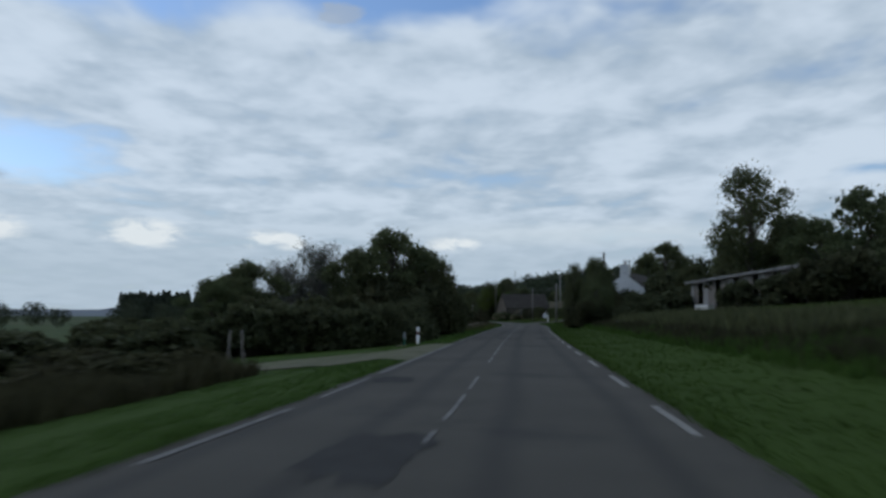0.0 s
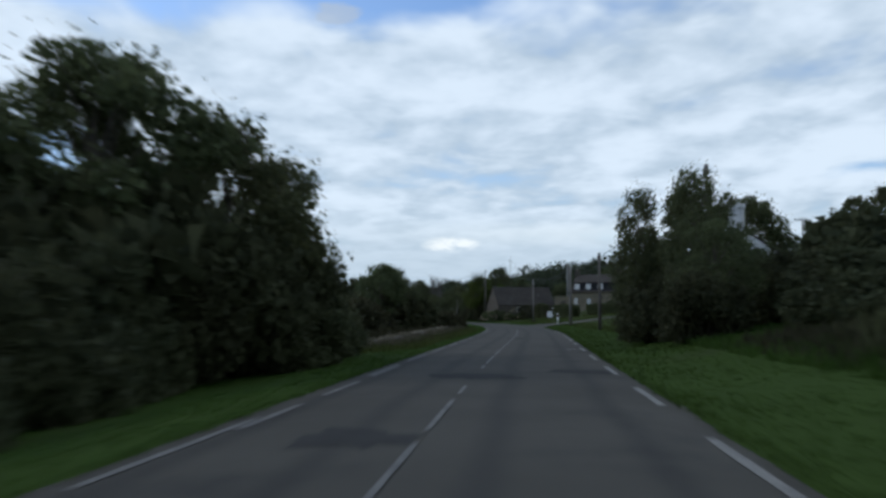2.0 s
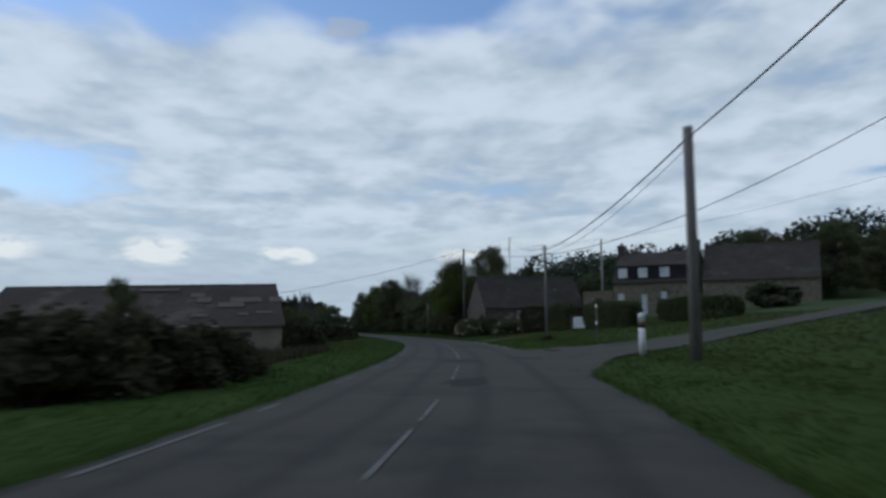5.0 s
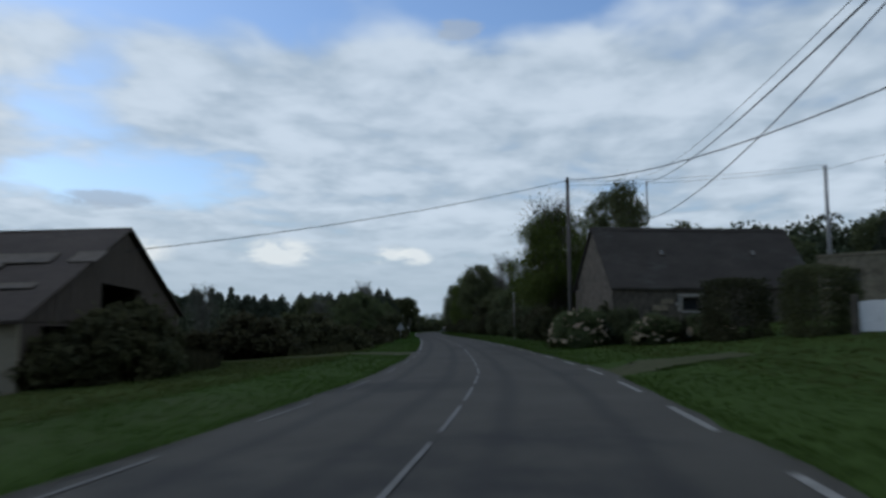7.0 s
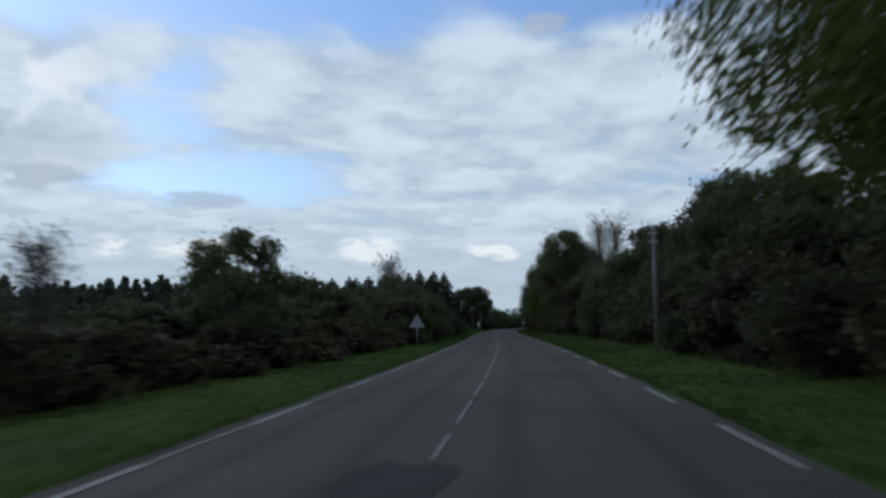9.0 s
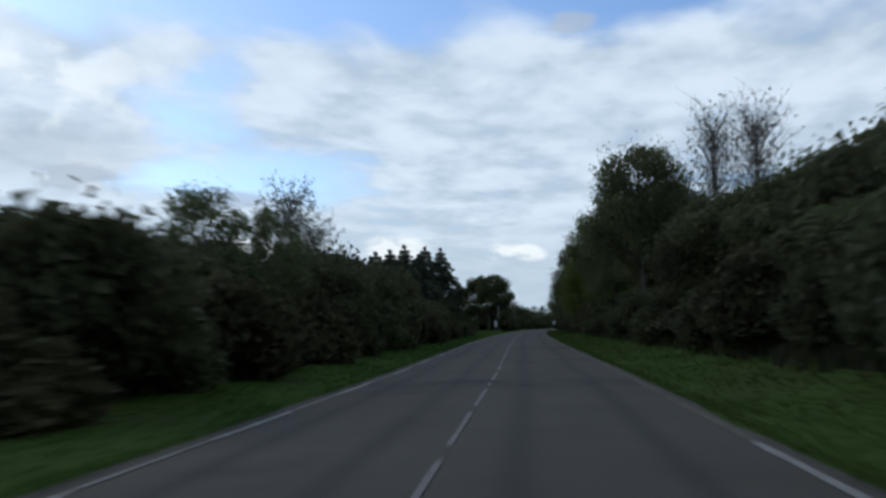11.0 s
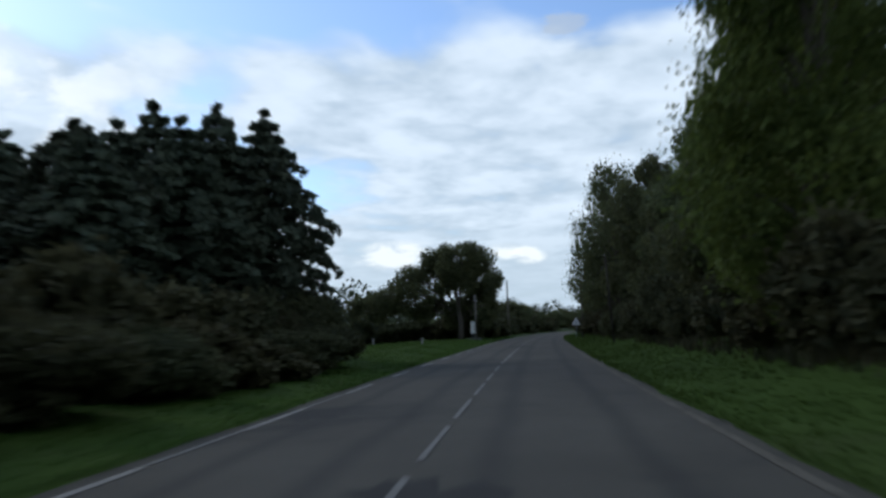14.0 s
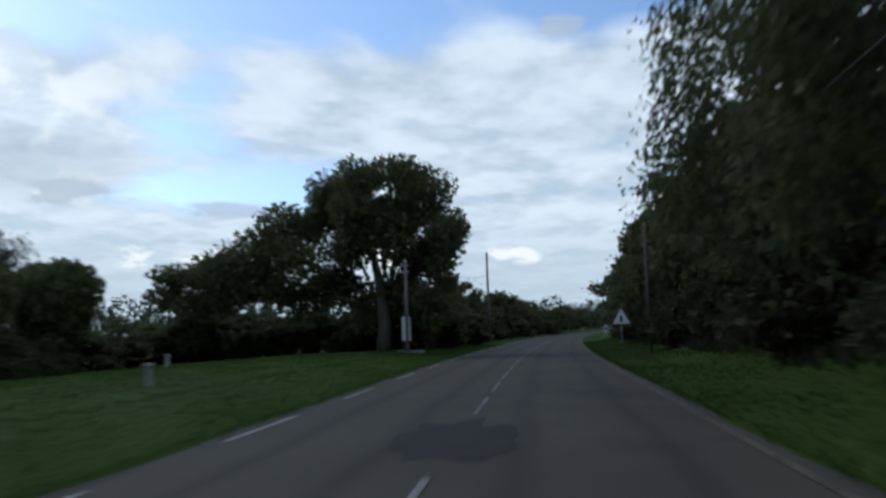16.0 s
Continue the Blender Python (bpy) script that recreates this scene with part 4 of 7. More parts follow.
def proto_round(seed, leaf, n=12000):
    """A small round-headed garden tree 10 m high: clear trunk, dense ball-like crown with an uneven outline."""
    rng = np.random.default_rng(seed)
    v, f, blobs = [], [], []
    tube_into(v, f, limb(rng, (0, 0, -0.3), (0, 0, 6.5), 0.01, 6), [0.32, 0.27, 0.23, 0.2, 0.14, 0.06], 8)
    for i in range(42):
        w, u = i * 2.4, -0.92 + 1.84 * (i + 0.5) / 42
        r = math.sqrt(1 - u * u) * rng.uniform(0.55, 0.82)
        c = (4.0 * r * math.cos(w), 4.0 * r * math.sin(w), 6.1 + 3.0 * u)
        b = rng.uniform(0.9, 1.5)
        blobs.append((*c, b, b * rng.uniform(0.65, 0.95)))
        tube_into(v, f, limb(rng, (0, 0, 3.0 + 2.2 * (u + 1) / 2), c, 0.05, 4), [0.10, 0.07, 0.05, 0.02], 4)
    p, d = blob_points(rng, blobs, n, 0.3)
    return mesh_of("trunk", v, f, M_BARK, True), tris_mesh("crown", leaf_quads(rng, p, 0.20, 0.6, 0.1, d), leaf)


PROTO = {}
KINDS = {
    "broad_a": ("tree", lambda: proto_broad(11, M_LEAF, n=5200, size=0.21)),
    "broad_b": ("tree", lambda: proto_broad(12, M_LEAF, n=5200, size=0.21, spread=0.36, lean=0.06)),
    "broad_c": ("tree", lambda: proto_broad(13, M_LEAF, n=5200, size=0.21, spread=0.46, nblob=34, low=0.10)),
    "broad_d": ("tree", lambda: proto_broad(11, M_LEAF, n=18000, size=0.115)),
    "broad_e": ("tree", lambda: proto_broad(12, M_LEAF, n=18000, size=0.115, spread=0.36, lean=0.06)),
    "broad_f": ("tree", lambda: proto_broad(13, M_LEAF, n=18000, size=0.115, spread=0.46, nblob=34, low=0.10)),
    "pale_a": ("tree", lambda: proto_broad(14, M_LEAF_L, n=24000, size=0.10, spread=0.36, low=0.10)),
    "airy": ("tree", lambda: proto_broad(16, M_LEAF, n=12000, spread=0.40, size=0.107, nblob=36, low=0.2, wild=0.25)),
    "high": ("tree", lambda: proto_broad(17, M_LEAF, n=24000, spread=0.42, size=0.082, nblob=34, low=0.40, wild=0.2)),
    "full_a": ("tree", lambda: proto_broad(18, M_LEAF, n=15000, spread=0.42, size=0.134, nblob=44, low=0.02, wild=0.16)),
    "willow": ("tree", lambda: proto_broad(19, M_LEAF_L, n=24000, spread=0.36, size=0.092, nblob=40, low=0.10, wild=0.3)),
    "fine": ("tree", lambda: proto_broad(20, M_LEAF_L, n=58000, spread=0.40, size=0.063, nblob=46, low=0.14, wild=0.25)),
    "fine_high": ("tree", lambda: proto_broad(20, M_LEAF_L, n=40000, spread=0.40, size=0.066, nblob=40, low=0.34, wild=0.3)),
    "fine_dark": ("tree", lambda: proto_broad(26, M_LEAF, n=15000, spread=0.40, size=0.09, nblob=40, low=0.2, wild=0.3)),
    "grey": ("bush", lambda: proto_wispy(43, M_LEAF_G, n=9000, width=0.34, twigs=220)),
    "bare": ("tree", lambda: proto_wispy(44, M_LEAF_G, n=600, width=0.16, twigs=190)),
    "shrub_a": ("bush", lambda: proto_shrub(21, M_LEAF_S)),
    "shrub_b": ("bush", lambda: proto_shrub(22, M_LEAF_S)),
    "shrub_t": ("bush", lambda: proto_shrub(27, M_LEAF_S, n=10500, size=0.0315)),
    "shrub_u": ("bush", lambda: proto_shrub(28, M_LEAF_S, n=10500, size=0.0315)),
    "shrub_p": ("bush", lambda: proto_shrub(23, M_LEAF_L, n=8000, size=0.043)),
    "shrub_w": ("bush", lambda: proto_shrub(24, M_WEED, n=6000, size=0.049)),
    "round": ("tree", lambda: proto_round(51, M_LEAF)),
    "conifer_a": ("conifer", lambda: proto_conifer(31)),
    "conifer_b": ("conifer", lambda: proto_conifer(32)),
    "wispy_a": ("tree", lambda: proto_wispy(41, M_LEAF_G)),
    "wispy_b": ("tree", lambda: proto_wispy(42, M_LEAF_G, n=3600, width=0.26)),
}
LABELS = {"fine": "light green leafy tree with fine foliage", "high": "tall tree with a high leafy crown over the verge", "full": "rounded dark tree, leafy down to the ground", "willow": "light green willow-like tree with loose foliage",
          "grey": "pale grey-green half-leafless bush", "bare": "tall bare-branched birch above the wood", "broad": "dark green broad-leaved tree at the roadside", "pale": "light green leafy tree at the roadside", "airy": "tall tree with an open airy crown",
          "shrub_a": "dense dark green bush", "shrub_t": "dense dark green roadside bush", "shrub_u": "dense dark green roadside bush", "shrub_b": "dense dark green bush", "shrub_p": "light green leafy bush", "shrub_w": "low brown dry scrub",
          "round": "round-headed garden tree before the low house", "conifer": "dark spruce with drooping boughs", "wispy": "slim half-bare tree with fine grey twigs"}
NAMES = {"fine": "tree", "high": "tree", "full": "tree", "willow": "willow_tree", "grey": "grey_bush", "bare": "birch_tree", "broad": "tree", "pale": "tree", "airy": "tree", "shrub": "bush", "round": "garden_tree", "conifer": "spruce_tree", "wispy": "birch_tree"}


def plant(kind, s, l, h, w, turn=0.0, label="", group=""):
    """Plant one: h its height, w its width in metres, at station s and offset l."""
    if (abs(l) < 10.0 and 20 < s < 390):
        kind = {"shrub_a": "shrub_t", "shrub_b": "shrub_u", "broad_a": "broad_d", "broad_b": "broad_e", "broad_c": "broad_f"}.get(kind, kind)
    cat, make = KINDS[kind]
    x, y = at_sl(s, l)
    full = 1.3 if kind.startswith("shrub") else {"conifer": 5.0, "wispy_a": 4.4, "wispy_b": 6.0, "grey": 7.0, "bare": 4.2}.get(kind if kind.startswith("wispy") else kind.split("_")[0], 9.4)
    unit = 1.0 if kind.startswith("shrub") else 10.0
    m = Matrix.LocRotScale((x, y, zat(s, l) + 0.0), Euler((0, 0, turn)), (w / full, w / full, h / unit))
    key = kind.split("_")[0]
    if kind not in PROTO:
        a, b = make()
        ob = empty(NAMES[key], m, LABELS.get(kind) or LABELS[key], cat)
        child(a.name, a, ob)
        child(b.name, b, ob)
        PROTO[kind] = ob
    else:
        ob = copy_thing(PROTO[kind], m)
        ob.matrix_basis = m
        tagged(ob, LABELS.get(kind) or LABELS[key], cat)
    if label:
        tagged(ob, label)
    if group:
        tagged(ob, group=group)
    return ob


RNG = random.Random(7)


def row(kinds, s0, s1, step, l, h, w, js=1.0, jl=0.6, jh=0.2, **tags):
    s = s0
    while s <= s1:
        k = RNG.choice(kinds)
        q = RNG.uniform(1 - jh, 1 + jh)
        plant(k, s + RNG.uniform(-js, js), l + RNG.uniform(-jl, jl), h * q, w * RNG.uniform(0.88, 1.12), RNG.uniform(0, 6.28), **tags)
        s += step


# the fields on the left at the start, and the big roadside clump
plant("full_a", 67.5, -11.2, 9.2, 9.2, 0.4, "large dark roadside tree, crown down to the ground")
plant("full_a", 70.8, -8.9, 7.6, 6.8, 2.0)
plant("full_a", 65.0, -13.6, 7.6, 6.6, 4.0)
plant("airy", 72.8, -8.0, 6.6, 5.4, 4.0)
plant("full_a", 54.6, -18.6, 6.4, 6.6, 1.0)
plant("full_a", 57.5, -20.6, 5.9, 6.6, 3.0)
plant("broad_d", 52.6, -20.4, 5.2, 5.6, 2.2)
plant("grey", 68.0, -17.4, 7.2, 5.6, 0.7)
plant("grey", 65.5, -19.6, 6.0, 4.4, 2.2)
plant("grey", 63.0, -17.5, 5.0, 4.6, 4.2)
for q in ((64, -12.5, 4.6, 7.0), (68, -8.4, 4.6, 5.5), (66, -10.5, 5.6, 7.5), (66, -17, 3.6, 7.0), (61, -15, 3.0, 6.0), (75.5, -7.6, 2.4, 3.8), (72.0, -7.6, 4.2, 4.4), (70.5, -7.2, 2.6, 4.2), (56, -14, 3.0, 6.0), (52, -17, 3.0, 6.0), (50, -12, 2.0, 5.0),
          (44, -20, 2.5, 6.5), (60, -26, 2.9, 8.0), (40, -29, 1.6, 7.0), (36, -40, 1.6, 8.0), (48, -33, 3.0, 9.0), (54, -42, 3.2, 9.0), (60, -50, 3.4, 10.0), (72, -36, 2.6, 10.0)):
    plant(RNG.choice(["shrub_a", "shrub_b"]), *q, RNG.uniform(0, 6))
for q in ((91, -13.4, 5.0, 5.6), (88.5, -15.5, 4.6, 5.0), (118, -19.4, 6.2, 5.6), (126.5, -31.0, 9.4, 9.0), (119.5, -25.4, 6.4, 6.4), (115.4, -12.4, 6.0, 6.0), (120, -12.2, 5.9, 6.4), (123, -15, 5.4, 5.6)):
    plant("full_a", *q, RNG.uniform(0, 6))
for q in ((88, -11, 2.2, 4.5), (97, -12.5, 2.4, 4.5), (96, -14.5, 3.4, 5.0), (100, -15.5, 3.2, 5.0), (107, -13.0, 3.0, 4.0), (110, -14.5, 3.5, 5.0), (116, -11.4, 3.6, 5.0), (119.5, -10.4, 3.4, 4.2), (124, -12.0, 3.0, 5.0), (112, -15.5, 3.8, 5.0), (108, -17, 4.0, 6.0), (84, -16, 3.4, 6.0), (130, -17, 2.4, 6.0), (112, -24, 4.0, 8.0), (98, -24, 4.2, 8.0)):
    plant(RNG.choice(["shrub_a", "shrub_b"]), *q, RNG.uniform(0, 6))
plant("shrub_w", 104.1, -11.9, 3.0, 4.6, 1.0, "large brown-green bush behind the old stone wall")
plant("shrub_w", 107.5, -12.6, 3.0, 4.4, 3.0, "large brown-green bush behind the old stone wall")
for q in ((135, -12.5, 2.2, 5.0), (138.5, -13.6, 2.0, 5.0), (142, -14.6, 1.5, 4.4), (148, -21, 2.0, 6.0), (156, -26, 2.0, 6.0), (133, -9.6, 1.3, 3.4), (137.5, -9.8, 1.0, 3.0)):
    plant(RNG.choice(["shrub_w", "shrub_a"]), *q, RNG.uniform(0, 6))
for q in ((131.5, -8.4, 1.9, 3.4), (133.5, -7.6, 1.8, 3.0), (135.5, -7.3, 1.5, 2.8), (138, -7.7, 1.5, 3.0), (140.5, -8.6, 1.4, 3.0), (143, -9.8, 1.3, 3.2), (136.5, -9.6, 1.8, 3.6), (140, -11, 1.7, 3.8)):
    plant("shrub_w", *q, RNG.uniform(0, 6))
for q in ((201, -17.4, 1.3, 3.0), (204.5, -17.0, 1.7, 3.6), (208, -15.6, 1.8, 4.0), (207, -18.5, 2.2, 4.4), (211, -14.0, 1.9, 4.0)):
    plant("shrub_w", *q, 13.0 * q[0] % 6)
plant("airy", 158.2, -18.0, 4.4, 2.8, 1.0, "small open-crowned tree in the rough field")
plant("shrub_a", 157.4, -16.6, 1.8, 4.6, 1.0)

# the right side at the start: bank, bushes before the white house, trees behind
plant("airy", 80.0, 6.3, 6.3, 4.2, 0.3)
plant("broad_a", 84.5, 6.6, 6.2, 5.0, 1.3)
plant("airy", 75.8, 6.0, 3.9, 3.8, 1.3)
for q in ((47.5, -10.0, 2.6, 3.8), (46.5, -12.6, 3.0, 4.4), (46, -15.5, 3.2, 5.0), (46, -19, 2.5, 6.0), (47, -24, 2.6, 6.0), (46, -30, 2.4, 7.0), (50, -12, 3.6, 5.0), (51, -16, 3.8, 5.4), (50.5, -21, 2.8, 5.6), (51, -26, 2.7, 6.0)):
    plant("shrub_a", *q, RNG.uniform(0, 6))
row(["shrub_a", "shrub_b"], 50, 70, 2.6, -8.4, 3.0, 4.0, 0.6, 0.3, 0.2)
for q in ((79, 8.4, 3.0, 4.0), (82, 9.0, 3.0, 4.0), (85.5, 9.0, 2.8, 3.6)):
    plant("shrub_a", *q, RNG.uniform(0, 6))
plant("airy", 81.4, 4.15, 6.2, 3.0, 2.7)
plant("full_a", 83.2, 5.3, 4.2, 3.4, 1.2)
plant("full_a", 84.5, 12.5, 2.8, 4.6, 0.7)
plant("full_a", 80.0, 15.4, 4.4, 5.0, 1.9)
for q in ((71.5, 9.5, 2.4, 4.6), (74, 12.6, 2.4, 4.4), (77, 9.8, 2.4, 4.4), (83, 6.2, 3.0, 4.0), (79.5, 4.9, 3.0, 3.6), (75, 5.4, 2.4, 3.0), (73, 17, 3.6, 5.5), (84, 14, 4.4, 6.0), (66.5, 16.4, 2.2, 3.4), (63.5, 18.6, 2.6, 4.0), (60, 22, 3.6, 6.0)):
    plant(RNG.choice(["shrub_a", "shrub_b"]), *q, RNG.uniform(0, 6))
plant("full_a", 75.0, 25.0, 7.4, 8.4, 1.1)
plant("full_a", 83.0, 22.6, 5.4, 7.4, 2.1)
plant("shrub_a", 60.6, 19.8, 3.4, 3.6, 2.1)
plant("airy", 79.6, 20.4, 12.9, 10.4, 0.5, "tall slender tree with an open airy crown behind the shed")
for k, s, l, h, w in (("broad_a", 88, 26, 9.0, 9.0), ("broad_c", 82, 31, 10.5, 10), ("broad_a", 90, 40, 13, 11), ("broad_b", 76, 38, 10, 10), ("broad_c", 70, 31, 8.0, 9.0), ("broad_c", 104, 24, 6.5, 7.5), ("full_a", 118, 16.4, 8.6, 7.4),
                      ("full_a", 127, 20.4, 11.0, 10.0), ("full_a", 132, 12.0, 4.2, 3.4), ("broad_f", 190, 52, 6.4, 8.0), ("broad_d", 196, 47.5, 6.0, 7.0), ("broad_a", 118, 29, 9.5, 9), ("broad_b", 62, 44, 12, 12), ("broad_c", 98, 48, 12, 12), ("broad_b", 140, 34, 9.0, 9.0), ("broad_a", 152, 46, 9.0, 9.0), ("broad_d", 226, 50, 10.6, 11), ("broad_f", 224, 61, 11.0, 12), ("broad_e", 230, 56, 9.6, 11)):
    plant(k, s, l, h, w, RNG.uniform(0, 6))

for s, l, h, w in ((185.5, -12.0, 2.4, 4.0), (189, -12.6, 2.8, 4.4), (191.5, -12.4, 1.5, 2.6), (187, -11.4, 1.4, 3.0)):
    plant(RNG.choice(["shrub_t", "shrub_w", "shrub_w"]), s, l, h, w, RNG.uniform(0, 6), "rough overgrown bush against the farm shed")

# the farm: hedges, hydrangeas and trees round the stone barn
for q in ((206.0, 7.0, 2.3, 2.6), (203.4, 7.0, 2.0, 2.4), (200.0, 8.9, 1.3, 2.0), (188, 23, 1.7, 4.2), (180.5, 26, 2.1, 4.4), (209, 10.6, 1.7, 2.4)):
    plant(RNG.choice(["shrub_a", "shrub_b"]), *q, RNG.uniform(0, 6), "clipped dark hedge bush before the farmhouse", "farm hedge")
plant("fine_high", 217.6, 5.5, 9.0, 8.5, 0.8, "light green leafy tree beside the stone barn")
plant("high", 222.0, 10.3, 10.5, 6.2, 2.0, "tall tree with bare grey trunk beside the stone barn")
plant("fine", 215.0, 9.6, 7.0, 5.0, 2.8, "light green leafy tree beside the stone barn")
plant("bare", 217.4, 5.4, 9.3, 5.0, 1.0, "bare twigs above the leafy tree by the barn")
for q in ((172.3, 5.8, 0.35, 0.6), (172.9, 6.2, 0.4, 0.6)):
    plant("shrub_w", *q, q[0], "small brown weed clump at the foot of the pole")
plant("broad_a", 230.5, 11.5, 5.6, 5.6, 2.2)
plant("broad_b", 236.0, 9.8, 5.4, 5.6, 3.2)
plant("airy", 218.6, 10.8, 10.6, 4.8, 0.2)
plant("broad_b", 227, 17, 8.0, 7.0, 0.2)
for k, s, l, h, w in (("broad_c", 232, 28, 6.4, 8.0), ("broad_a", 228, 36, 5.4, 6.0), ("broad_d", 214, 40, 7.0, 8.0), ("broad_f", 243, 44, 8, 11), ("broad_d", 200, 52, 8, 10), ("broad_e", 206, 38, 5.4, 6.0), ("conifer_a", 216, 27.5, 6.0, 3.0)):
    plant(k, s, l, h, w, RNG.uniform(0, 6))

# the wood along the right side
row(["shrub_a", "shrub_b", "shrub_w"], 217, 240, 3.6, 6.2, 2.4, 3.6, 1, 0.5)
row(["shrub_a", "shrub_b", "shrub_w"], 238, 420, 4.6, 6.3, 2.2, 3.8, 1.4, 0.5, 0.3)
row(["shrub_a", "shrub_b"], 236, 306, 7.4, 9.2, 4.2, 6.6, 1.4, 0.8, 0.25)
row(["shrub_a", "shrub_b"], 341, 420, 7.4, 9.2, 4.2, 6.6, 1.4, 0.8, 0.25)
row(["shrub_a", "shrub_w"], 309, 331, 5.4, 8.0, 1.7, 3.8, 1.4, 0.8, 0.25)
row(["broad_a", "broad_b", "broad_c"], 241, 264, 6.0, 9.2, 6.2, 6.4, 1.2, 0.6, 0.08)
row(["broad_a", "full_a", "broad_c"], 269, 286, 5.6, 9.0, 5.4, 6.2, 1.2, 0.8, 0.10)
row(["broad_a", "full_a"], 290.5, 299, 5.6, 9.4, 6.7, 6.2, 1.0, 0.6, 0.08)
plant("high", 303.8, 7.1, 11.4, 8.8, 0.5)
plant("broad_a", 306.5, 9.6, 9.0, 7.0, 2.5)
plant("high", 312.5, 9.0, 10.4, 7.6, 1.5)
plant("high", 320.5, 7.2, 9.8, 7.6, 3.1)
plant("airy", 322.5, 9.4, 4.4, 3.4, 1.1)
plant("willow", 337.0, 6.3, 11.5, 7.0, 0.6)
plant("pale_a", 342.5, 7.6, 11.6, 7.0, 0.9)
plant("willow", 346.5, 8.4, 10.6, 6.4, 2.9)
row(["broad_a", "full_a", "broad_c"], 352, 372, 5.0, 8.9, 10.0, 7.2, 1.0, 0.6, 0.10)
plant("airy", 377, 6.0, 11.8, 7.2, 0.6)
plant("full_a", 372.5, 7.8, 11.4, 6.4, 4.6)
plant("fine_dark", 383.5, 5.8, 11.4, 6.8, 1.6)
plant("broad_a", 381, 9.5, 9.0, 6.6, 1.6)
row(["broad_a", "broad_c"], 391, 470, 7.0, 8.6, 8.4, 7.6, 1.0, 0.8, 0.16)
row(["broad_c", "broad_a"], 246, 300, 9, 16.5, 8.0, 9.0, 2.0, 1.5, 0.10)
row(["broad_c", "broad_a"], 343, 420, 10, 15.5, 10.0, 9.0, 2.0, 1.5, 0.14)
for q in ((298, 10.2, 11.3, 4.8), (294.2, 11.4, 10.5, 4.6)):
    plant("bare", *q, RNG.uniform(0, 6))
row(["broad_c", "broad_a"], 478, 640, 11, 9.5, 8.0, 10, 2.0, 1.5, 0.16)

# the left side of the second half: scrub, high hedge, spruces
plant("broad_a", 234.5, -9.2, 4.7, 4.6, 0.6)
plant("wispy_b", 228, -21, 4.8, 3.6, 0.9)
plant("wispy_b", 226.5, -11.5, 3.6, 2.6, 2.0, "thin open-crowned birch above the roadside scrub")
row(["shrub_a", "shrub_w"], 208, 262, 5.4, -12.5, 2.3, 5.6, 1.4, 1.2, 0.3)
row(["shrub_w"], 211, 262, 4.4, -8.3, 1.5, 3.6, 1.2, 0.6, 0.3)
row(["shrub_a", "shrub_b"], 238, 252, 5.0, -16.0, 2.6, 6.0, 1.4, 1.5, 0.2)
row(["broad_b", "broad_c", "broad_a"], 252, 272, 6.6, -15.0, 4.6, 6.6, 1.4, 1.5, 0.15)
row(["shrub_a", "shrub_b"], 264, 288, 4.4, -8.8, 3.6, 5.2, 1.0, 0.5, 0.12)
row(["shrub_a", "shrub_b"], 292, 305, 4.0, -9.1, 4.75, 5.8, 0.6, 0.3, 0.06)
row(["shrub_a", "shrub_b"], 308, 313, 3.3, -9.3, 4.6, 5.6, 0.3, 0.2, 0.05)
row(["shrub_a", "shrub_b"], 315.4, 319, 3.3, -9.8, 3.7, 4.8, 0.3, 0.2, 0.05)
row(["shrub_w", "shrub_b"], 322, 346, 4.0, -9.4, 2.9, 5.0, 1.0, 0.8, 0.2)
row(["shrub_a", "shrub_b", "shrub_w"], 262, 316, 4.2, -6.9, 2.0, 3.2, 1.2, 0.3, 0.25)
row(["shrub_w", "shrub_b"], 319, 348, 3.4, -7.2, 1.5, 3.2, 0.9, 0.2, 0.2)
row(["full_a", "broad_b"], 272, 310, 6.4, -12.6, 4.4, 6.4, 1.4, 0.8, 0.08)
for q in ((25.0, -10.6, 1.0, 2.6), (22.6, -9.4, 1.0, 2.8), (19.8, -9.6, 1.0, 3.0), (22.0, -12.4, 1.2, 3.4), (17.0, -10.0, 0.9, 3.0), (25.5, -13.6, 1.2, 3.2)):
    plant("shrub_w", *q, 17.0 * q[0] % 6)
plant("airy", 276.6, -9.6, 5.4, 4.6, 0.4)
plant("airy", 278.2, -8.2, 4.9, 3.4, 1.9)
for q in ((284.5, -9.5, 4.3, 5.4), (288.5, -9.6, 4.5, 5.4)):
    plant("shrub_b", *q, RNG.uniform(0, 6))
plant("wispy_b", 294.5, -12.2, 7.8, 4.6, 0.3, "half-bare birch above the hedge")
for q in ((298.5, -12.0, 6.6, 4.4),):
    plant("wispy_b", *q, RNG.uniform(0, 6), "half-bare birch above the hedge")
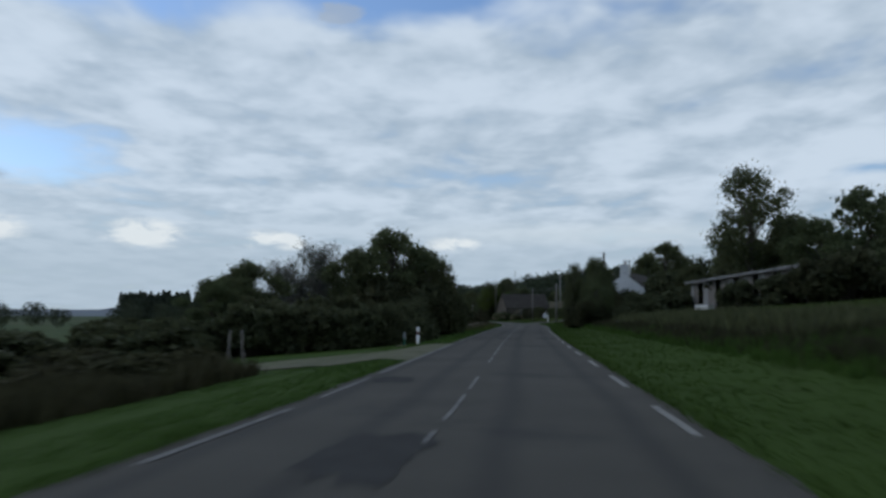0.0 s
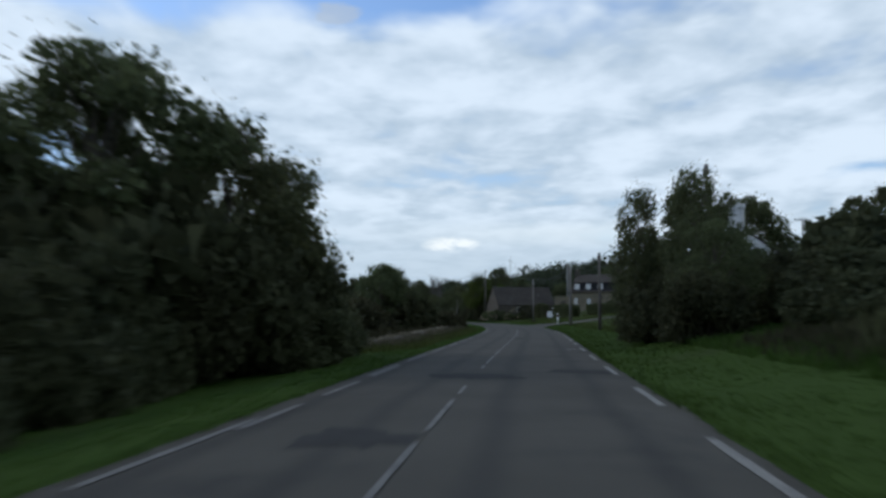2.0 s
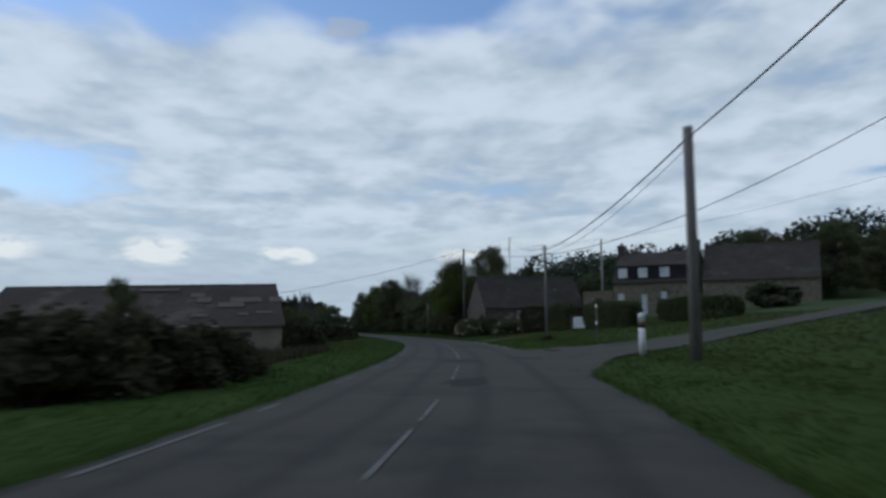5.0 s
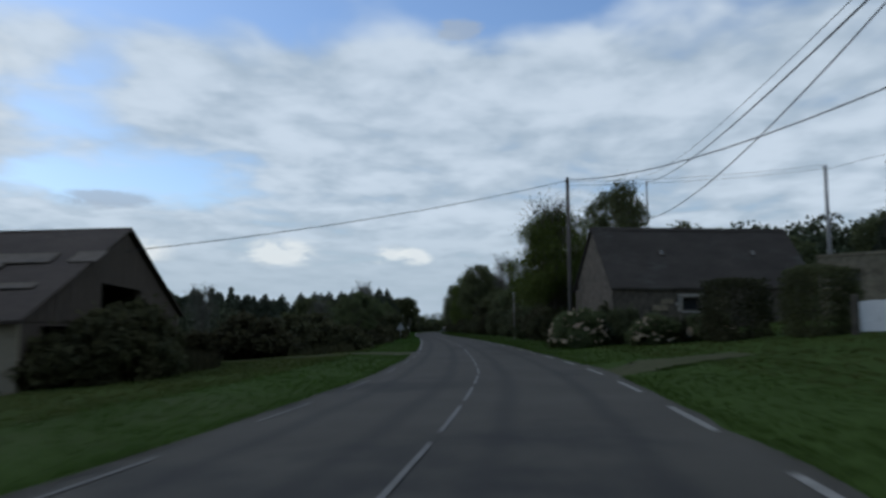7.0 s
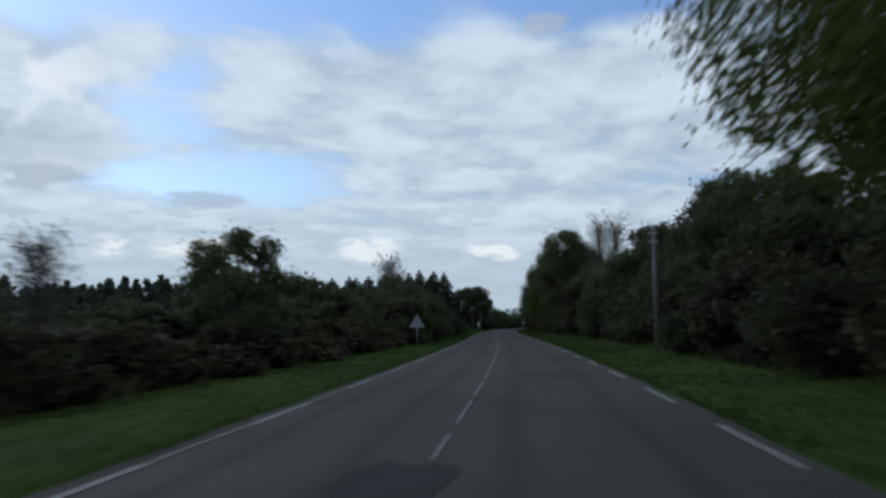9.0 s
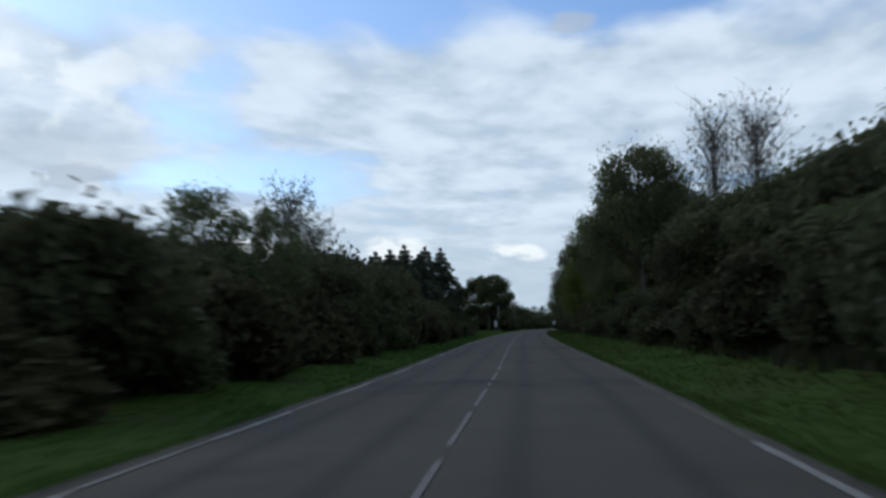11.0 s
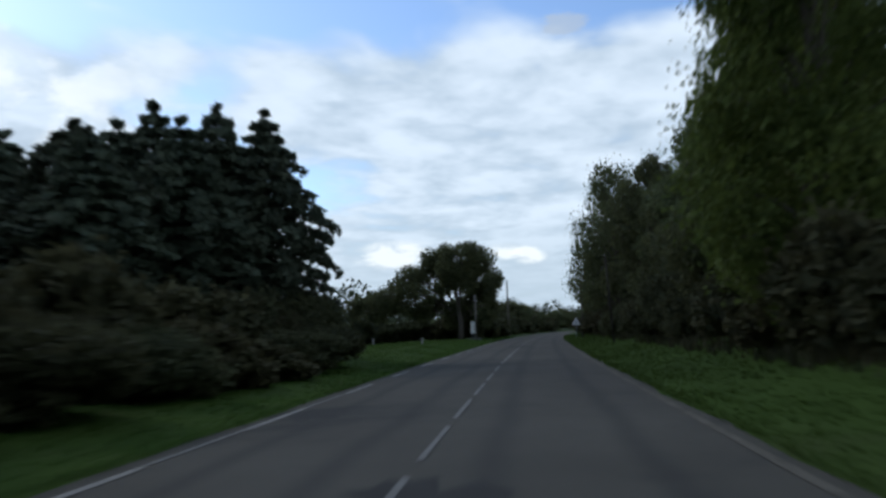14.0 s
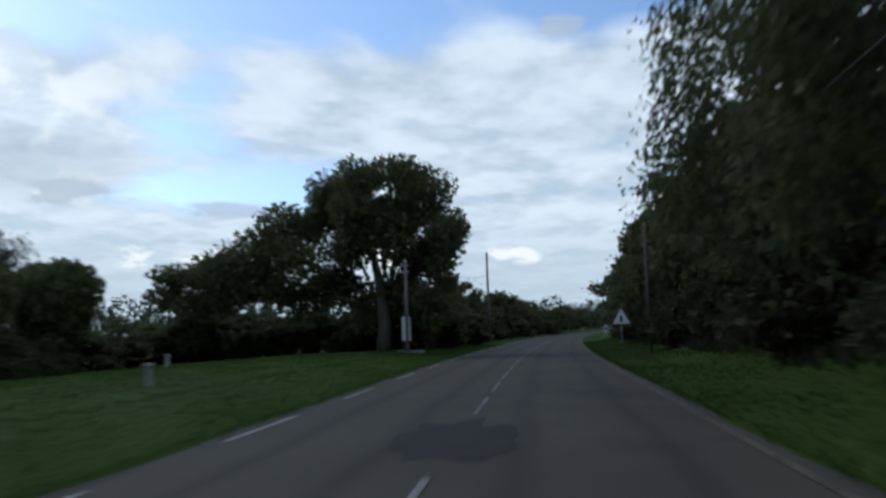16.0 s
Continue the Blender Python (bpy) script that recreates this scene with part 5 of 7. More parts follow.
for i, (s, l, h, w) in enumerate(((350.6, -10.4, 10.5, 5.6), (350.0, -12.2, 10.7, 5.8), (349.6, -14.6, 10.9, 6.2), (350.5, -18.2, 10.4, 7.2), (349.0, -20.6, 10.2, 7.2), (349.6, -23.4, 10.3, 7.4), (348.0, -26.4, 10.3, 7.2), (349, -29.6, 10.4, 6.8), (347, -33.5, 10.1, 7.0), (346, -37.5, 10.0, 7.2), (345, -41.5, 9.8, 7.2),
                                  (343.5, -14.0, 8.3, 5.6), (341, -17, 7.9, 7.0), (338, -22, 7.8, 7.0),
                                  (347.6, -12.6, 9.6, 5.6), (345.5, -15.6, 9.2, 7.2), (350.2, -16.4, 10.5, 6.8), (346, -19.4, 9.6, 7.2), (344, -24.6, 9.8, 7.0), (353.4, -15.4, 9.6, 5.6), (343, -28.6, 9.2, 7.0), (341, -33, 9.0, 7.4), (340, -38, 8.8, 7.4))):
    plant("conifer_a" if i % 2 else "conifer_b", s, l, h, w, i * 1.3, group="spruces by the lawn")
row(["shrub_a", "shrub_b"], 345, 350, 2.4, -9.0, 2.4, 3.2, 0.4, 0.2)
for q in ((353.6, -11.5, 2.2, 3.4), (353.8, -15.5, 2.4, 3.8), (354, -20.0, 2.6, 4.0), (355, -25, 2.4, 4.4)):
    plant("shrub_a", *q, RNG.uniform(0, 6))

# the lawn, its bushes and the oak
for s, l, h, w in ((388.7, -29.0, 4.6, 3.2), (389.5, -25.1, 5.5, 4.2), (393.9, -22.6, 5.3, 4.4), (399.0, -21.9, 5.6, 5.0)):
    plant("round", s, l, h, w, RNG.uniform(0, 6), group="garden trees before the house")
for s, l, h, w in ((388.7, -26.3, 1.3, 2.2), (389.0, -23.2, 1.5, 2.8), (388.1, -32.0, 1.3, 2.4), (391.2, -21.9, 1.4, 2.6), (396.0, -20.8, 1.4, 3.0), (397.0, -22.6, 2.6, 4.0), (394.0, -21.0, 1.9, 3.2)):
    plant("shrub_t", s, l, h, w, RNG.uniform(0, 6), "low dark bush at the foot of the garden trees")
for s, l, h, w in ((403, -44.0, 7.2, 5.0), (404, -41.0, 7.5, 5.0), (403, -38.0, 7.3, 5.4), (404, -35.2, 7.5, 5.0), (403, -32.6, 7.2, 5.4), (404, -30.0, 6.9, 4.6), (403, -27.6, 6.4, 4.6)):
    plant("grey", s, l, h, w, RNG.uniform(0, 6), "half-bare grey tree behind the low house")
row(["shrub_a", "shrub_b"], 400, 418, 3.0, -24.0, 2.0, 4.4, 0.8, 1.5)
for i in range(9):
    plant(RNG.choice(["shrub_a", "shrub_b"]), 411 + RNG.uniform(-1, 1), -8 - 3.0 * i, (3.0 if i < 5 else 2.0) * RNG.uniform(0.85, 1.15), 4.4, RNG.uniform(0, 6))
for s, l, h, w in ((428, -27, 3.2, 6.0), (430, -33, 3.4, 7.0), (436, -40, 4.4, 7.0)):
    plant("broad_c", s, l, h, w, RNG.uniform(0, 6))
row(["shrub_a", "shrub_b"], 416, 520, 5.0, -7.4, 2.8, 5.4, 1, 0.8, 0.3)
row(["broad_c", "broad_a"], 424, 560, 9.0, -10.0, 5.4, 7.6, 1.5, 1.0, 0.2)


def proto_oak():
    rng = np.random.default_rng(77)
    v, f, blobs = [], [], []
    tube_into(v, f, [(0, 0, -0.3), (0.1, 0, 1.6), (-0.1, 0.1, 3.4), (-0.5, 0.2, 5.4)], [0.42, 0.32, 0.26, 0.16], 9)
    shape = ((2.4, 4.6, 1.5), (3.0, 6.4, 1.5), (2.2, 8.0, 1.6), (0.6, 9.0, 1.5), (-1.2, 9.0, 1.5), (-3.0, 8.2, 1.6), (-4.8, 7.0, 1.6), (-6.4, 6.0, 1.5), (-8.0, 5.0, 1.4), (-9.3, 4.3, 1.3), (-10.3, 3.6, 1.0), (-11.0, 3.1, 0.7),
             (0.4, 6.6, 1.8), (-2.0, 6.0, 1.8), (-4.4, 5.0, 1.6), (-6.8, 3.8, 1.5), (-9.0, 2.6, 1.3), (1.8, 3.0, 1.0), (3.0, 2.6, 0.7), (-2.6, 3.6, 1.4), (-5.0, 2.8, 1.4), (3.2, 5.2, 0.9), (1.2, 5.0, 1.2), (0.2, 3.2, 1.3), (-1.2, 2.4, 1.2), (0.9, 2.2, 0.9), (3.4, 3.6, 0.8), (3.0, 1.8, 0.8), (3.4, 2.2, 0.7), (0.2, 7.8, 1.4), (-1.0, 7.2, 1.5), (1.4, 6.9, 1.3))
    for x, z, r in shape:
        for k in range(3):
            c = (x + rng.normal(0, 0.55), rng.uniform(-2.6, 2.6), z + rng.normal(0, 0.4))
            blobs.append((*c, r * rng.uniform(0.65, 1.0), r * rng.uniform(0.45, 0.75)))
        tube_into(v, f, limb(rng, (max(-5, x * 0.35), 0, min(5.0, 2.0 + z * 0.3)), (x, 0, z), 0.06), [0.12, 0.09, 0.07, 0.05, 0.02], 6)
    p, d = blob_points(rng, blobs, 40000, 0.3)
    p[:, 2] = np.maximum(p[:, 2], 0.5)
    q = leaf_quads(rng, p, 0.125, 0.6, 0.1, d)
    x, y = at_sl(406.5, -8.2)
    ob = empty("oak_tree", Matrix.Translation((x, y, zat(406.5, -8.2))) @ pose(0, 0, 0, 0, 0, heading(406)), "broad old oak with a domed dark crown beside the lawn", "tree")
    child("trunk", mesh_of("trunk", v, f, M_BARK, True), ob)
    child("crown", tris_mesh("crown", q, M_LEAF), ob)


proto_oak()


def hydrangea(s, l, h, w, seed):
    rng = np.random.default_rng(seed)
    a, b = proto_shrub(seed, M_LEAF, n=13000, size=0.034)
    x, y = at_sl(s, l)
    m = Matrix.LocRotScale((x, y, zat(s, l)), Euler((0, 0, seed)), (w / 1.3, w / 1.3, h))
    ob = empty("hydrangea_bush", m, "hydrangea bush with faded cream flower heads by the barn", "bush", "hydrangeas by the barn")
    child(a.name, a, ob)
    child(b.name, b, ob)
    n = 110
    d = rng.normal(size=(n, 3))
    d[:, 2] = np.abs(d[:, 2]) * 0.9
    d /= np.linalg.norm(d, axis=1)[:, None]
    for i in range(n):
        c = d[i] * np.array([0.62, 0.62, 0.78]) * rng.uniform(0.86, 1.02) + np.array([0, 0, 0.16])
        k = 22
        e = rng.normal(size=(k, 3))
        e /= np.linalg.norm(e, axis=1)[:, None]
        hs = rng.uniform(0.7, 1.25)
        q = leaf_quads(rng, c + e * np.array([0.036, 0.036, 0.027]) * hs, 0.019 * hs, 0.8, 0, e)
        child("flower_head", tris_mesh("flower_head", q, M_FLOWER), ob, "faded cream flower head" if i == 0 else "")


hydrangea(203.6, 4.9, 2.15, 2.9, 3)
hydrangea(199.6, 7.6, 1.45, 2.3, 4)
hydrangea(198.4, 9.9, 1.35, 2.2, 5)
hydrangea(206.6, 4.7, 1.9, 2.3, 6)


def clipped_hedge(s0, l0, s1, l1, h, w, seed, leaf=None):
    """A clipped hedge with rounded shoulders: stems inside, and a shell of small leaf sprays."""
    rng = np.random.default_rng(seed)
    (x0, y0), (x1, y1) = at_sl(s0, l0), at_sl(s1, l1)
    ln = math.hypot(x1 - x0, y1 - y0)
    zg = zat((s0 + s1) / 2, (l0 + l1) / 2)
    ob = empty("hedge", Matrix.Translation((float(x0), float(y0), zg)) @ pose(0, 0, 0, 0, 0, math.degrees(math.atan2(y1 - y0, x1 - x0))), "clipped dark green hedge before the farmhouse", "hedge", "farm hedge")
    v, f = [], []
    for i in range(max(3, int(ln / 0.5))):
        a = np.array([ln * (i + 0.5) / max(3, int(ln / 0.5)), rng.normal(0, 0.1), -0.3])
        tube_into(v, f, limb(rng, a, a + np.array([rng.normal(0, 0.2), rng.normal(0, 0.2), h * 0.85]), 0.04, 4), [0.035, 0.028, 0.02, 0.008], 5)
    n = int(2600 * ln)
    d = rng.normal(size=(n, 3))
    d /= np.abs(d).max(axis=1)[:, None] ** 0.75 * np.linalg.norm(d, axis=1)[:, None] ** 0.25
    r = (0.72 + 0.30 * rng.random(n) ** 0.6)[:, None]
    p = np.array([ln / 2, 0, h * 0.47]) + d * r * np.array([ln / 2, w / 2, h * 0.5])
    p[:, 2] += 0.06 * np.sin(p[:, 0] * 2.1 + seed) * (p[:, 2] > h * 0.6)
    child("stem", mesh_of("stem", v, f, M_BARK, True), ob)
    child("foliage", tris_mesh("foliage", leaf_quads(rng, p, 0.060, 0.6, 0.0, d), leaf or M_LEAF), ob)
    return ob


clipped_hedge(193.1, 11.3, 190.3, 12.2, 2.6, 1.6, 81)
clipped_hedge(187.4, 12.9, 178.6, 14.2, 2.15, 1.6, 82)
tagged(clipped_hedge(197.4, 10.0, 194.9, 10.4, 2.65, 2.4, 83, M_BRACKEN), "rounded brown-green bush before the stone barn", "bush")
clipped_hedge(177.6, 15.6, 172.0, 19.5, 1.7, 1.4, 84)


# ---- grass, weeds and far woods ----
def tufts(name, s0, s1, lo, hi, n, h, material, label, category, seed, wide=0.012, blades=3, power=1.0, keep=None, lean=(0.1, 0.6)):
    rng = np.random.default_rng(seed)
    s = rng.uniform(s0, s1, n)
    u = rng.random(n) ** power
    l = lo(s) * (1 - u) + hi(s) * u
    if keep is not None:
        k = keep(s, l)
        s, l = s[k], l[k]
        n = len(s)
    x, y = at_sl(s, l)
    z = terrain(s, l) + 0.02
    base = np.stack([x, y, z], 1)
    hh = h * rng.uniform(0.5, 1.4, n) * (0.85 + 0.25 * np.sin(s * 0.9 + l * 1.7) * np.sin(s * 0.23))
    out = []
    for b in range(blades):
        w = rng.uniform(0, 6.283, n)
        off = np.stack([np.cos(w), np.sin(w), 0 * w], 1)
        root = base + off * (rng.uniform(0, 0.10, n) * (1 + h))[:, None]
        tip = root + off * (hh * rng.uniform(*lean, n))[:, None] + np.array([0, 0, 1]) * hh[:, None]
        side = np.stack([-np.sin(w), np.cos(w), 0 * w], 1) * (wide * (1 + 3 * h) * rng.uniform(0.7, 1.5, n))[:, None]
        out.append(np.stack([root - side, root + side, tip], 1))
    return tagged(new(name, tris_mesh(name, np.vstack(out), material)), label, category, kind="stuff")


def patchy(edge_of, lo, hi):
    """Uneven growth: thick in drifts, thinning out towards both edges of its strip."""
    def f(s, l):
        rng = np.random.default_rng(8)
        u = np.abs(l - edge_of(s)) - lo
        u = np.clip(u / (hi - lo), 0, 1)
        drift = 0.55 + 0.30 * np.sin(s * 0.31 + 1.3 * np.sin(l * 0.7)) + 0.25 * np.sin(s * 0.83 + l * 0.9 + 2)
        return clear(s, l) & (rng.random(len(s)) < drift * np.sin(math.pi * np.clip(u, 0.03, 0.97)) ** 0.7 + 0.05)
    return f


def clear(s, l):
    """False on the tracks, drives and yards."""
    return ~in_tracks(s, l)


tufts("verge_grass", -5, 240, L_(-0.2), L_(-4.2), 60000, 0.055, M_BLADE, "short green verge grass", "grass", 51, power=1.4, keep=clear, lean=(0.5, 1.8))
tufts("verge_grass", 240, 430, L_(-0.2), L_(-3.4), 48000, 0.055, M_BLADE, "short green verge grass", "grass", 52, power=1.3, keep=clear, lean=(0.5, 1.8))
tufts("verge_grass", -5, 240, R_(0.2), R_(4.6), 60000, 0.055, M_BLADE, "short green verge grass", "grass", 53, power=1.4, keep=clear, lean=(0.5, 1.8))
tufts("verge_grass", 240, 430, R_(0.2), R_(3.6), 48000, 0.055, M_BLADE, "short green verge grass", "grass", 54, power=1.3, keep=clear, lean=(0.5, 1.8))
tufts("lawn_grass", 354, 402, L_(-3.0), L_(-34), 60000, 0.055, M_BLADE, "mown green lawn", "grass", 55, wide=0.016, lean=(0.5, 1.8))
tufts("tall_weeds", 4, 24.6, L_(-4.6), L_(-13), 9000, 0.62, M_WEED, "tall dry brown grass", "weeds", 56, keep=clear)
tufts("tall_weeds", 96, 165, L_(-4.4), L_(-9), 6000, 0.5, M_WEED, "tall dry brown grass", "weeds", 57, keep=clear)
tufts("tall_weeds", 80, 120, L_(-1.2), L_(-4.6), 6000, 0.34, M_WEED, "tall dry brown grass along the stone wall", "weeds", 66, wide=0.010, keep=patchy(L_(), 0.8, 5.2))
tufts("pale_stalks", 80, 122, L_(-1.9), L_(-4.3), 4200, 0.34, M_STALK, "pale dry flower stalks along the stone wall", "weeds", 72, wide=0.013, keep=patchy(L_(), 1.0, 5.2))
tufts("wall_grass", 78, 122, L_(-0.8), L_(-4.2), 6000, 0.26, M_BLADED, "long green grass along the stone wall", "grass", 70, wide=0.010)
tufts("tall_weeds", 185, 195, lambda s: -11.0 + 0 * s, lambda s: -14.0 + 0 * s, 2500, 0.8, M_WEED, "tall brown weeds by the shed", "weeds", 67)
tufts("tall_weeds", 208, 262, L_(-3.8), L_(-7.4), 7000, 0.5, M_WEED, "tall dry brown grass", "weeds", 58, keep=clear)
tufts("yard_weeds", 88, 109, lambda s: 4.6 + 0 * s, lambda s: 8.6 + 0 * s, 5200, 0.16, M_BLADED, "sparse dry weeds over the bare yard", "weeds", 71, wide=0.014, keep=lambda s, l: np.sin(s * 1.3 + 2 * np.sin(l * 2.1)) + 0.6 * np.sin(s * 3.7 + l * 2.9) > -0.1)
tufts("bracken", -5, 70, R_(3.2), R_(9.5), 26000, 0.40, M_BRACKEN, "brown bracken on the bank", "bracken", 59, wide=0.014, keep=patchy(R_(), 3.2, 9.5))
tufts("bank_grass", -5, 78, R_(3.0), R_(10.5), 26000, 0.24, M_BLADE, "long green grass among the bracken on the bank", "grass", 68, wide=0.012, keep=clear)
tufts("dark_bracken", 20, 66, R_(4.6), R_(8.0), 9000, 0.62, M_LEAF, "dark green bracken and brambles on the bank", "bracken", 69, wide=0.024, keep=patchy(R_(), 4.6, 8.0))
tufts("bracken", 222, 430, R_(2.6), R_(5.6), 26000, 0.36, M_BRACKEN, "brown bracken along the wood's edge", "bracken", 60, wide=0.016, keep=patchy(R_(), 2.4, 6.4))
tufts("field_grass", -5, 80, R_(6.8), R_(26), 14000, 0.12, M_BLADED, "rough field grass", "grass", 61, wide=0.03, keep=clear, lean=(0.4, 1.5))
tufts("field_grass", 108, 232, R_(2.5), R_(18), 34000, 0.08, M_BLADED, "rough drying grass round the farm", "grass", 62, wide=0.016, keep=clear, lean=(0.4, 1.5))
tufts("field_grass", 160, 235, L_(-3), L_(-11), 22000, 0.08, M_BLADED, "rough drying grass before the farm shed", "grass", 63, wide=0.016, keep=clear, lean=(0.4, 1.5))


def far_wood(name, s0, s1, l0, l1, n, h, seed, label, pointed=False):
    """A distant wood, too far to tell its trees apart: overlapping crowns of coarse leaf clumps."""
    rng = np.random.default_rng(seed)
    out = []
    for i in range(n):
        s, l = rng.uniform(s0, s1), rng.uniform(l0, l1)
        x, y = at_sl(s, l)
        z0, hh = zat(s, l), h * (rng.uniform(0.90, 1.09) if pointed else rng.uniform(0.75, 1.2))
        m = 400 if pointed else 700
        if pointed:
            u = rng.random(m) ** 1.3
            w = rng.uniform(0, 6.28, m)
            r = hh * 0.29 * (1 - u) * rng.uniform(0.5, 1.1, m) + 0.12
            p = np.stack([x + r * np.cos(w), y + r * np.sin(w), z0 + hh * (0.05 + 0.95 * u)], 1)
        else:
            d = rng.normal(size=(m, 3))
            d /= np.linalg.norm(d, axis=1)[:, None]
            p = np.array([x, y, z0 + hh * 0.52]) + d * np.array([hh * 0.42, hh * 0.42, hh * 0.48]) * rng.uniform(0.6, 1.08, m)[:, None]
        out.append(leaf_quads(rng, p, hh * (0.042 if pointed else 0.030), 0.7))
    return tagged(new(name, tris_mesh(name, np.vstack(out), M_NEEDLE if pointed else M_WOODFAR)), label, "woodland", kind="stuff")


far_wood("distant_wood", 280, 480, 28, 90, 160, 10.5, 1, "distant wooded hillside behind the farm")
far_wood("distant_wood", 150, 330, 60, 150, 70, 11, 2, "distant wooded hillside behind the farm")
far_wood("spruce_plantation", 340, 396, -110, -42, 150, 10.6, 3, "distant dark spruce plantation", True)
far_wood("distant_wood", 240, 350, -90, -30, 60, 5.5, 4, "scrubby trees across the fields")
far_wood("distant_wood", 430, 700, -80, -14, 90, 8, 5, "distant trees beyond the bend")
far_wood("distant_wood", 60, 230, -170, -60, 70, 3.4, 6, "distant hedges across the fields")
far_wood("distant_wood", 640, 800, -30, 60, 60, 9, 7, "distant trees beyond the bend")
far_wood("distant_wood", 20, 130, 50, 110, 50, 11, 8, "distant wooded hillside behind the sheds")


# backdrop ridge whose blue-grey paint stands in for distance haze
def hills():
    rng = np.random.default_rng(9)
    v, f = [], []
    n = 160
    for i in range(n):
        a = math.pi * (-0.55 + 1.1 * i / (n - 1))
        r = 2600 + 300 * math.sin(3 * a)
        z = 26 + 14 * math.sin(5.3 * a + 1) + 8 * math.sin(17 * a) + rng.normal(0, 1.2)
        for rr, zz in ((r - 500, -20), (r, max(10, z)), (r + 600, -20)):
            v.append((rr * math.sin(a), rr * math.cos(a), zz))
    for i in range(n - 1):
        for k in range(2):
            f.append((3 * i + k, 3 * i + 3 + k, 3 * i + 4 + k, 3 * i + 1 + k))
    tagged(new("distant_hills", mesh_of("distant_hills", v, f, M_HAZE, True)), "low hills on the horizon, painted blue-grey for haze", "hills", kind="structure")


hills()


# ---- buildings ----
def gabled(name, A, B, half, zg, ze, zr, wall, roofm, label, category, front=-1, holes_front=(), holes_back=(), holes_a=(), holes_b=(), over=0.25, end=0.12, thick=0.45, sag=0.0, roof_t=0.10, gable_m=None, back=None, ze_back=None, notch_b=None):
    """A house or barn with a ridge from A to B. Local axes: x along the ridge, y across, z up from the ground."""
    A, B = Vector((*A, 0)), Vector((*B, 0))
    d = (B - A).normalized()
    L = (B - A).length
    m = Matrix(((d.x, -d.y, 0, A.x), (d.y, d.x, 0, A.y), (0, 0, 1, zg), (0, 0, 0, 1)))
    ob = empty(name, m, label, category)
    he, hr = ze - zg, zr - zg
    back = back or half
    hb = (ze_back or ze) - zg
    for side, holes in ((-1, holes_front if front < 0 else holes_back), (1, holes_back if front < 0 else holes_front)):
        bm = wall_into(bmesh.new(), L, (he if side < 0 else hb) + 1.2, thick, [(a, b, c + 1.2, e + 1.2) for a, b, c, e in holes])
        y0 = -half if side < 0 else back - thick
        part("wall", bm, wall, ob, m=Matrix.Translation((0, y0, -1.2)))
    for x0, holes in ((0, holes_a), (L - thick, holes_b)):
        inner, inner_b = half - thick - 0.003, back - thick - 0.003
        top = he + (hr - he) * (half - inner) / half
        top_b = hb + (hr - hb) * (back - inner_b) / back
        bm = wall_into(bmesh.new(), inner + inner_b, he + 1.2, thick - 0.01, [(a, b, c + 1.2, e + 1.2) for a, b, c, e in holes])
        bmesh.ops.transform(bm, matrix=Matrix.Translation((x0 + thick - 0.005, -inner, -1.2)) @ pose(0, 0, 0, 0, 0, 90), verts=bm.verts)
        cut = [(-inner, he), (notch_b[0], he), (notch_b[0], notch_b[2]), (notch_b[1], notch_b[2]), (notch_b[1], he)] if notch_b and x0 else [(-inner, he)]
        prism(cut + [(inner_b, he), (inner_b, top_b - 0.04), (0, hr - 0.05), (-inner, top - 0.04)], (0, 1, 0), (0, 0, 1), (1, 0, 0), x0 + 0.005, x0 + thick - 0.005, bm)
        part("gable_wall", bm, gable_m or wall, ob)
    for sgn, half, he in ((-1, half, he), (1, back, hb)):
        slope = (hr - he) / half
        n = 12
        bm = bmesh.new()
        lo, hi = [], []
        for i in range(n + 1):
            x = -end + (L + 2 * end) * i / n
            dz = -sag * math.sin(math.pi * i / n) * (1 if i not in (0, n) else 0)
            wob = 0.02 * math.sin(i * 2.3 + sgn)
            for t, (y, z) in ((0, (0, hr + dz + 0.02)), (1, (sgn * (half + over), he - slope * over + dz * 0.4 + wob))):
                (lo if t else hi).append((bm.verts.new((x, y, z)), bm.verts.new((x, y, z + roof_t))))
        for i in range(n):
            a, b, c, e = hi[i], hi[i + 1], lo[i + 1], lo[i]
            for k in (0, 1):
                bm.faces.new([q[k] for q in (a, b, c, e)])
            bm.faces.new((e[0], c[0], c[1], e[1]))
            bm.faces.new((a[0], b[0], b[1], a[1]))
        for a, e in ((hi[0], lo[0]), (hi[-1], lo[-1])):
            bm.faces.new((a[0], a[1], e[1], e[0]))
        bmesh.ops.recalc_face_normals(bm, faces=bm.faces)
        part("roof_slope", bm, roofm, ob)
    part("ridge", prism([(-0.16, hr - 0.02), (0, hr + 0.16), (0.16, hr - 0.02)], (0, 1, 0), (0, 0, 1), (1, 0, 0), -end, L + end), roofm, ob)
    return ob, L


